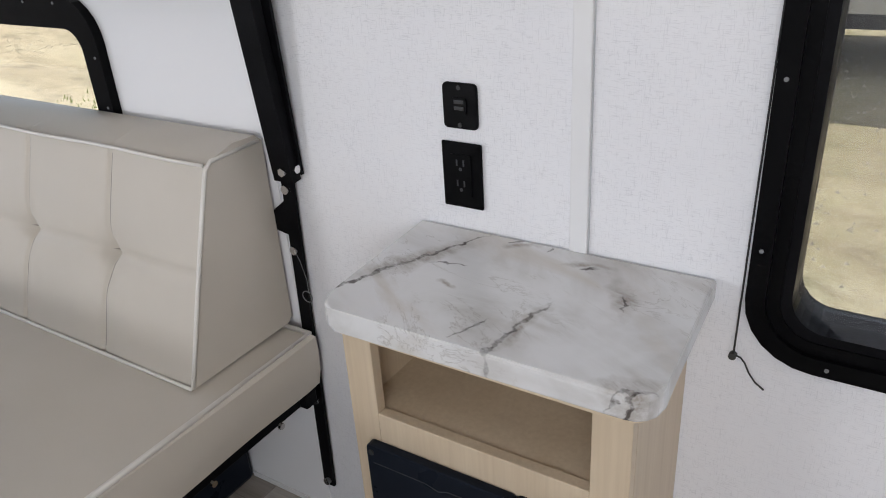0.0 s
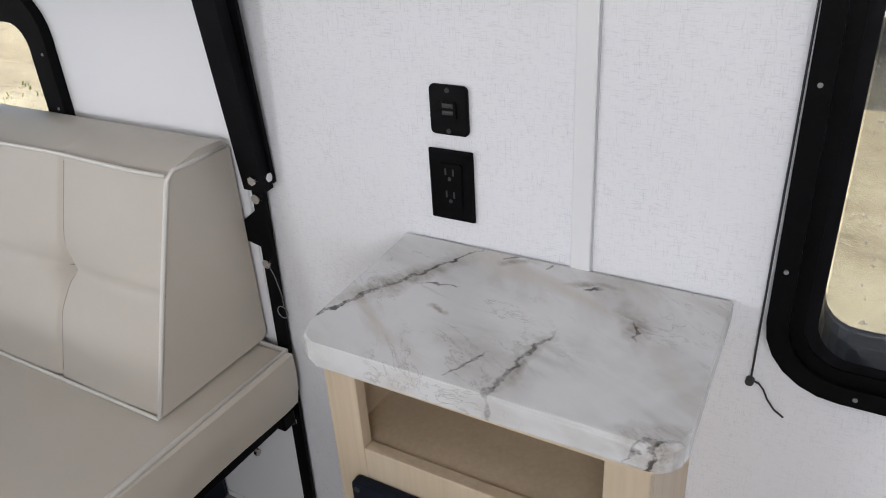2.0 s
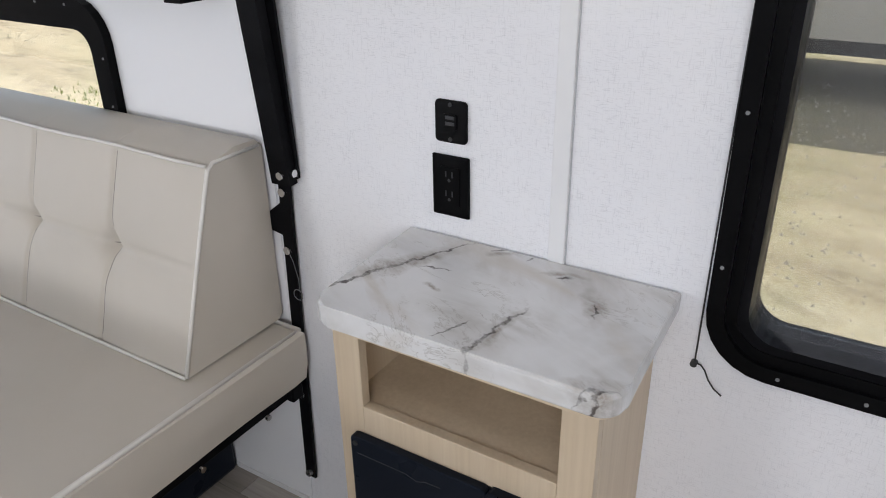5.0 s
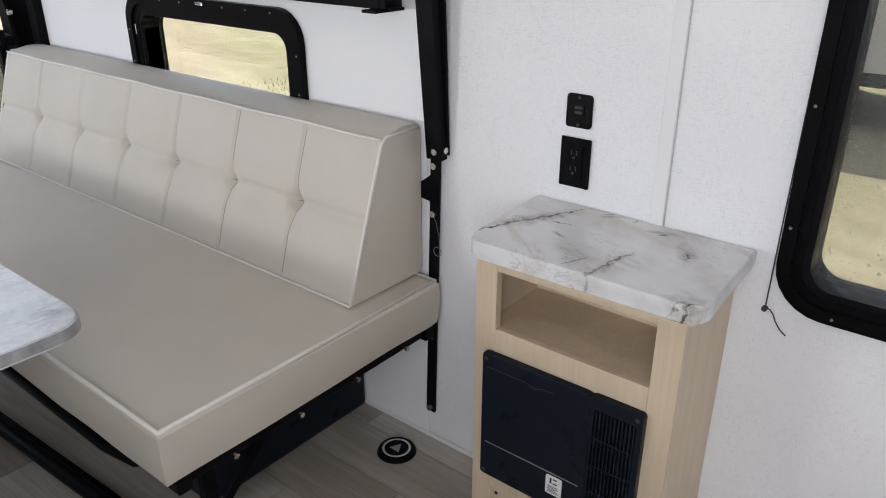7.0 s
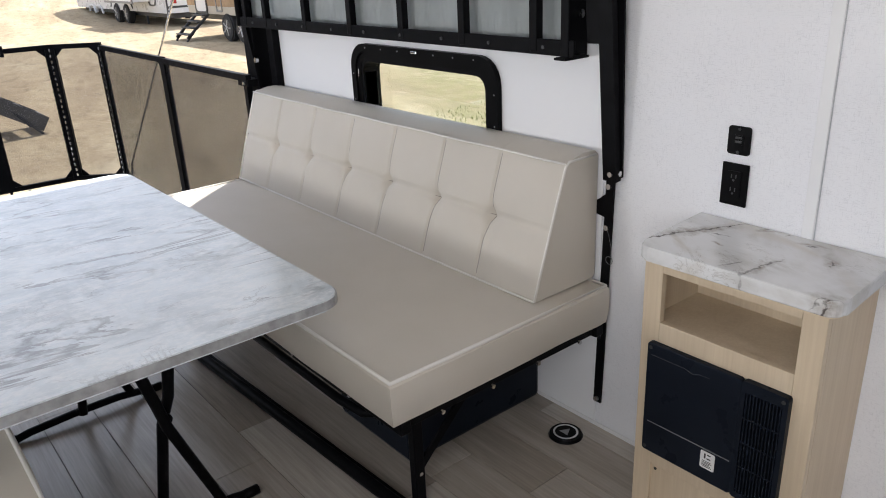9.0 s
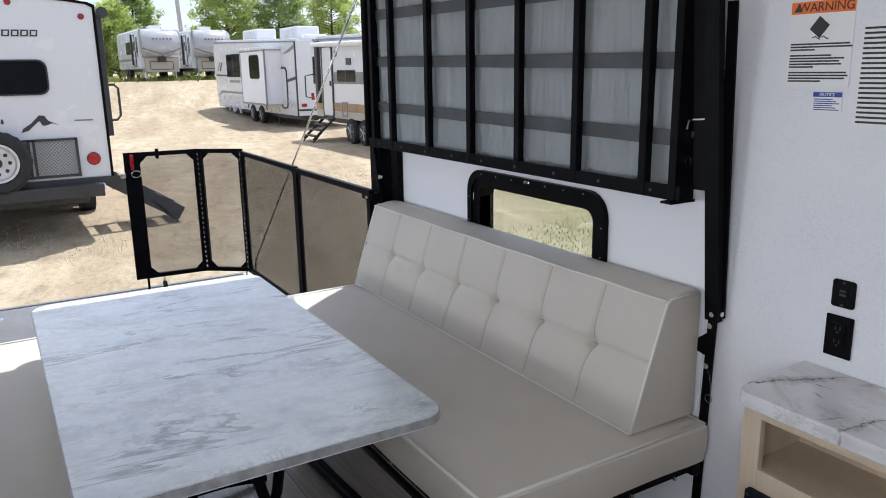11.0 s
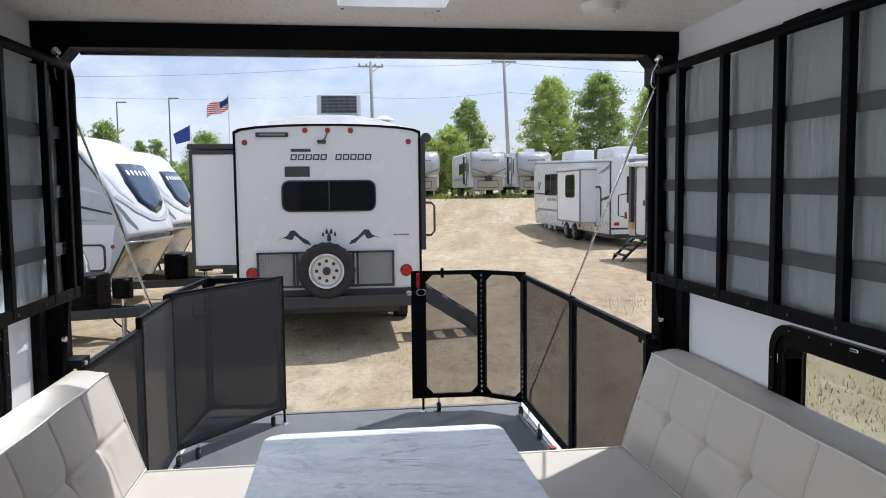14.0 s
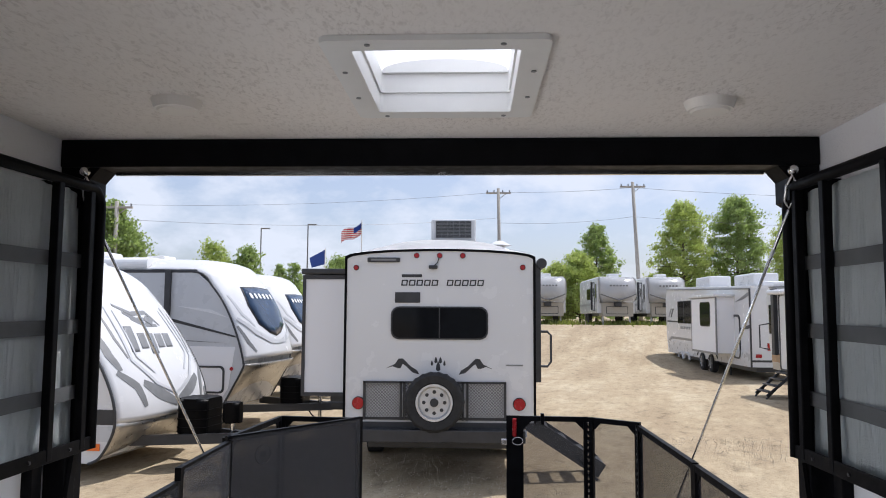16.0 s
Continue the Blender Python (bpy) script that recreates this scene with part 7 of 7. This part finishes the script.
# ---- trees, poles, flag ----
def tree(name, label, x, y, height, spread, leaf, seed, n_leaf=22000, trunk_to=0.22, size=0.115, base=None):
    """A tapered trunk with limbs and a crown of many small leaves in clumps."""
    r = random.Random(seed)
    z0 = ground_z(x) if base is None else base
    t = thing(name, label, "tree", (x, y, z0), "yard trees")
    bm = bmesh.new()
    lean = (r.uniform(-0.3, 0.3), r.uniform(-0.3, 0.3))
    line = [(x + lean[0] * f, y + lean[1] * f, z0 - 0.1 + height * 0.95 * f) for f in (0, 0.2, 0.4, 0.6, 0.8, 1.0)]
    rt = height * 0.018
    tube(line, [rt * (1 - 0.9 * f) for f in (0, 0.2, 0.4, 0.6, 0.8, 1.0)], bm, n=8)
    clumps = []
    limbs = 90
    for i in range(limbs):
        f = trunk_to + (1 - trunk_to) * (i + r.random()) / limbs
        rel = (f - trunk_to) / (1 - trunk_to)
        # widest a third of the way up, drawn in to a pointed top
        reach = spread * min(1.0, 0.62 + 1.3 * rel) * (1 - rel ** 2.3) ** 0.75 * r.uniform(0.70, 1.08) + 0.12
        q = i * 2.4 + r.uniform(-0.5, 0.5)
        s = Vector((x + lean[0] * f, y + lean[1] * f, z0 + height * 0.97 * (f - 0.05)))
        e = s + Vector((math.cos(q) * reach, math.sin(q) * reach, height * 0.05 * r.uniform(0.1, 1.2)))
        tube([s, s.lerp(e, 0.5) + Vector((0, 0, 0.1)), e], [rt * 0.35 * (1.1 - f), rt * 0.22 * (1.1 - f), 0.012], bm, n=5)
        for _ in range(4):
            g_ = r.uniform(0.25, 1.04) ** 0.7
            clumps.append((s.lerp(e, g_) + Vector((r.gauss(0, 0.2), r.gauss(0, 0.2), r.gauss(0, 0.15))), spread * r.uniform(0.09, 0.20)))
    part("trunk", bm, BARK, t, "grey-brown trunk and limbs", smooth=True)
    verts, faces = [], []
    for i in range(n_leaf):
        c, cr_ = clumps[r.randrange(len(clumps))]
        p = c + Vector((r.gauss(0, 0.62), r.gauss(0, 0.62), r.gauss(0, 0.40))) * cr_
        d = Vector((r.gauss(0, 1), r.gauss(0, 1), r.gauss(0, 0.7))).normalized()
        u = d.orthogonal().normalized()
        v = d.cross(u)
        k = size * r.uniform(0.5, 1.25)
        b = len(verts)
        verts += [tuple(p + u * k), tuple(p + v * k * 0.55), tuple(p - u * k), tuple(p - v * k * 0.55 - d * k * 0.2)]
        faces.append((b, b + 1, b + 2, b + 3))
    me = bpy.data.meshes.new("crown")
    me.from_pydata(verts, [], faces)
    me.materials.append(leaf)
    ob = new("crown", me)
    ob.parent = t
    ob.matrix_parent_inverse = OFFSET[t]
    return t


tree("tree", "bright green young shade tree behind the trailers", -65, 18.1, 10.7, 2.9, LEAF_A, 11)
tree("tree", "tall green shade tree behind the trailers", -66, 23.0, 11.5, 3.1, LEAF_B, 12, 24000)
tree("tree", "green tree at the edge of the yard", -68, 28.9, 10.5, 3.0, LEAF_A, 13, 18000)
tree("tree", "green tree with a pointed crown", -72, 11.8, 9.4, 2.3, LEAF_B, 14, 18000)
tree("tree", "low bright green bushy tree", -66, 9.4, 6.2, 2.3, LEAF_A, 15, 14000, 0.1)
tree("tree", "low bright green bushy tree", -67, 7.4, 5.4, 2.2, LEAF_A, 25, 12000, 0.1)
tree("tree", "dark green tree behind a row of trailers", -46, -22.6, 7.9, 2.6, LEAF_B, 16, 20000)
tree("tree", "small green tree behind a row of trailers", -60, -21.3, 6.6, 2.0, LEAF_A, 17, 7000)
tree("tree", "small green tree behind a row of trailers", -60, -18.4, 6.2, 1.8, LEAF_B, 18, 6000)
tree("tree", "dark conifer-like tree in the distance", -84, -22.0, 6.4, 1.3, LEAF_B, 19, 5000, 0.1)
tree("tree", "dark conifer-like tree in the distance", -84, -20.2, 6.6, 1.2, LEAF_B, 20, 5000, 0.1)
tree("tree", "round dark green tree in the distance", -80, -14.5, 7.0, 2.8, LEAF_B, 21, 9000, 0.15)

# far woods close the view
rw = random.Random(9)
verts, faces = [], []
for i in range(26000):
    y = rw.uniform(-150, 150)
    hgt = 5.2 + 2.4 * noise.noise(Vector((y * 0.11, 0, 0))) + 1.3 * noise.noise(Vector((y * 0.5, 3, 0)))
    p = Vector((-122 + rw.gauss(0, 3), y, 0.9 + hgt * rw.random() ** 0.7))
    d = Vector((rw.gauss(0, 1), rw.gauss(0, 1), rw.gauss(0, 1))).normalized()
    u = d.orthogonal().normalized()
    v = d.cross(u)
    k = rw.uniform(0.35, 0.9)
    b = len(verts)
    verts += [tuple(p + u * k), tuple(p + v * k * 0.6), tuple(p - u * k), tuple(p - v * k * 0.6)]
    faces.append((b, b + 1, b + 2, b + 3))
me = bpy.data.meshes.new("far_woods")
me.from_pydata(verts, [], faces)
me.materials.append(LEAF_B)
tagged(new("far_woods", me), "dark green line of distant woods", "woods", kind="stuff")

# weeds along the far row and below the sofa window
verts, faces = [], []
for i in range(12000):
    if i % 2:
        x, y, k = rw.gauss(-52, 1.6), rw.choice((rw.gauss(2.2, 0.8), rw.gauss(6.0, 0.5), rw.gauss(11.0, 1.2), rw.uniform(1.0, 17.0))), rw.uniform(0.06, 0.36)
    else:
        x, y, k = rw.uniform(-7.0, -0.8), rw.uniform(3.0, 9.0), rw.uniform(0.015, 0.06)
    z = ground_z(x)
    a = rw.uniform(0, 6.28)
    b = len(verts)
    w = k * 0.16
    verts += [(x - w * math.cos(a), y - w * math.sin(a), z), (x + w * math.cos(a), y + w * math.sin(a), z), (x + rw.gauss(0, 0.3) * k, y + rw.gauss(0, 0.3) * k, z + k)]
    faces.append((b, b + 1, b + 2))
me = bpy.data.meshes.new("weeds")
me.from_pydata(verts, [], faces)
me.materials.append(WEED)
tagged(new("weeds", me), "ragged green weeds at the edge of the yard", "weeds", kind="stuff")


def utility_pole(x, y, top, lean=0.0):
    z = ground_z(x)
    t = thing("utility_pole", "weathered timber utility pole with a crossarm", "pole", (x, y, z), "utility poles")
    part("shaft", tube([(x, y - lean, z - 0.2), (x, y, top)], [0.17, 0.12], n=12), TIMBER, t, smooth=True)
    part("crossarm", box((x - 0.06, y - 1.0, top - 0.45), (x + 0.06, y + 1.0, top - 0.32)), TIMBER, t)
    for dy in (-0.9, -0.35, 0.35, 0.9):
        part("insulator", disc((x, y + dy, top - 0.24), 0.05, 0.16, n=10), GREYTRIM, t)
    part("brace", bar((x, y, top - 0.9), (x, y + 0.6, top - 0.45), 0.03, 0.05), TIMBER, t)


utility_pole(-60, 2.1, 11.7, -0.15)
utility_pole(-60, 12.85, 12.2, -0.5)
utility_pole(-45, -21.95, 8.4)
utility_pole(-88, 15.0, 9.8)


def wire(a, b, sag, r=0.012):
    t = thing("power_line", "thin overhead power line", "power line", (a[0], a[1], min(a[2], b[2]) - sag), "power lines")
    pts = [tuple(Vector(a).lerp(Vector(b), f) - Vector((0, 0, sag * 4 * f * (1 - f)))) for f in (i / 16 for i in range(17))]
    part("strand", tube(pts, r, n=5), GREYTRIM, t)


wire((-60, 2.1, 11.4), (-60, 12.85, 11.75), 0.15)
wire((-60, 2.1, 11.4), (-60, -40, 10.9), 0.8)
wire((-60, 2.1, 9.3), (-45, -21.95, 7.3), 0.5)
wire((-60, 12.85, 9.4), (-60, 2.1, 8.9), 0.25)
wire((-60, 12.85, 9.4), (-60, 55, 8.8), 0.7)
wire((-60, 12.85, 11.75), (-60, 55, 11.6), 0.8)


def lamp_pole(x, y, top):
    t = thing("street_lamp", "tall thin grey yard lamp pole", "street lamp", (x, y, ground_z(x)), "yard lamps")
    part("pole", tube([(x, y, ground_z(x)), (x, y, top)], [0.10, 0.06], n=8), GREYTRIM, t)
    part("head", box((x - 0.2, y, top - 0.1), (x + 0.2, y + 0.9, top), 0.03), GREYTRIM, t)


lamp_pole(-75, -16.7, 10.6)
lamp_pole(-75, -21.5, 10.2)

t = thing("flag", "red, white and blue striped flag flying from a white pole", "flag", (-60, -9.0, 1.0))
part("pole", tube([(-60, -9.0, 0.9), (-60, -8.95, 9.1)], [0.06, 0.04], n=8), WHITE, t)
bm = bmesh.new()
g = []
NX = 22
for i in range(NX + 1):
    f = i / NX
    col = []
    for j in range(9):
        v = j / 8
        col.append(bm.verts.new((-60 + 0.14 * math.sin(f * 9 + v), -8.97 - 1.65 * f, 8.9 - 0.75 * f - 0.95 * (1 - v) - 0.12 * math.sin(f * 6))))
    g.append(col)
for i in range(NX):
    for j in range(8):
        if not (i < 9 and j >= 4):
            bm.faces.new((g[i][j], g[i + 1][j], g[i + 1][j + 1], g[i][j + 1]))
bmesh.ops.solidify(bm, geom=bm.faces, thickness=0.01)
cl_ = part("cloth", bm, FLAG, t, "striped cloth")
bm = bmesh.new()
g = []
for i in range(10):
    f = i / NX
    g.append([bm.verts.new((-60 + 0.14 * math.sin(f * 9 + j / 8), -8.97 - 1.65 * f, 8.9 - 0.75 * f - 0.95 * (1 - j / 8) - 0.12 * math.sin(f * 6))) for j in range(4, 9)])
for i in range(9):
    for j in range(4):
        bm.faces.new((g[i][j], g[i + 1][j], g[i + 1][j + 1], g[i][j + 1]))
bmesh.ops.solidify(bm, geom=bm.faces, thickness=0.012)
part("canton", bm, BLUE, t, "blue canton")
t = thing("banner", "dark blue banner on a low pole", "banner", (-61, -12.1, 1.0))
part("pole", tube([(-61, -12.1, 0.9), (-61, -12.1, 6.9)], 0.04, n=8), WHITE, t)
part("cloth", slab([(-12.1, 6.8), (-13.4, 6.1), (-13.2, 5.3), (-12.1, 5.6)], "x", -61.02, -60.98), BLUE, t)


# ---- floor planks, last ----
rp = random.Random(3)
for row in range(16):
    y0 = -W + row * (2 * W / 15.45)
    y1 = min(y0 + 2 * W / 15.45 - 0.0016, W - 0.001)
    if y1 - y0 < 0.02:
        continue
    x = REAR + 0.037 - (rp.random() * 0.9 if row else 0.0)
    while x < FRONT - 0.01:
        ln = rp.choice((0.92, 1.22))
        xa, xb = max(x, REAR + 0.037), min(x + ln - 0.0016, FRONT - 0.001)
        if xb - xa > 0.03:
            part("plank", box((xa, y0, -0.003), (xb, y1, 0.0), 0.0008, 1), PLANK, floor)
        x += ln
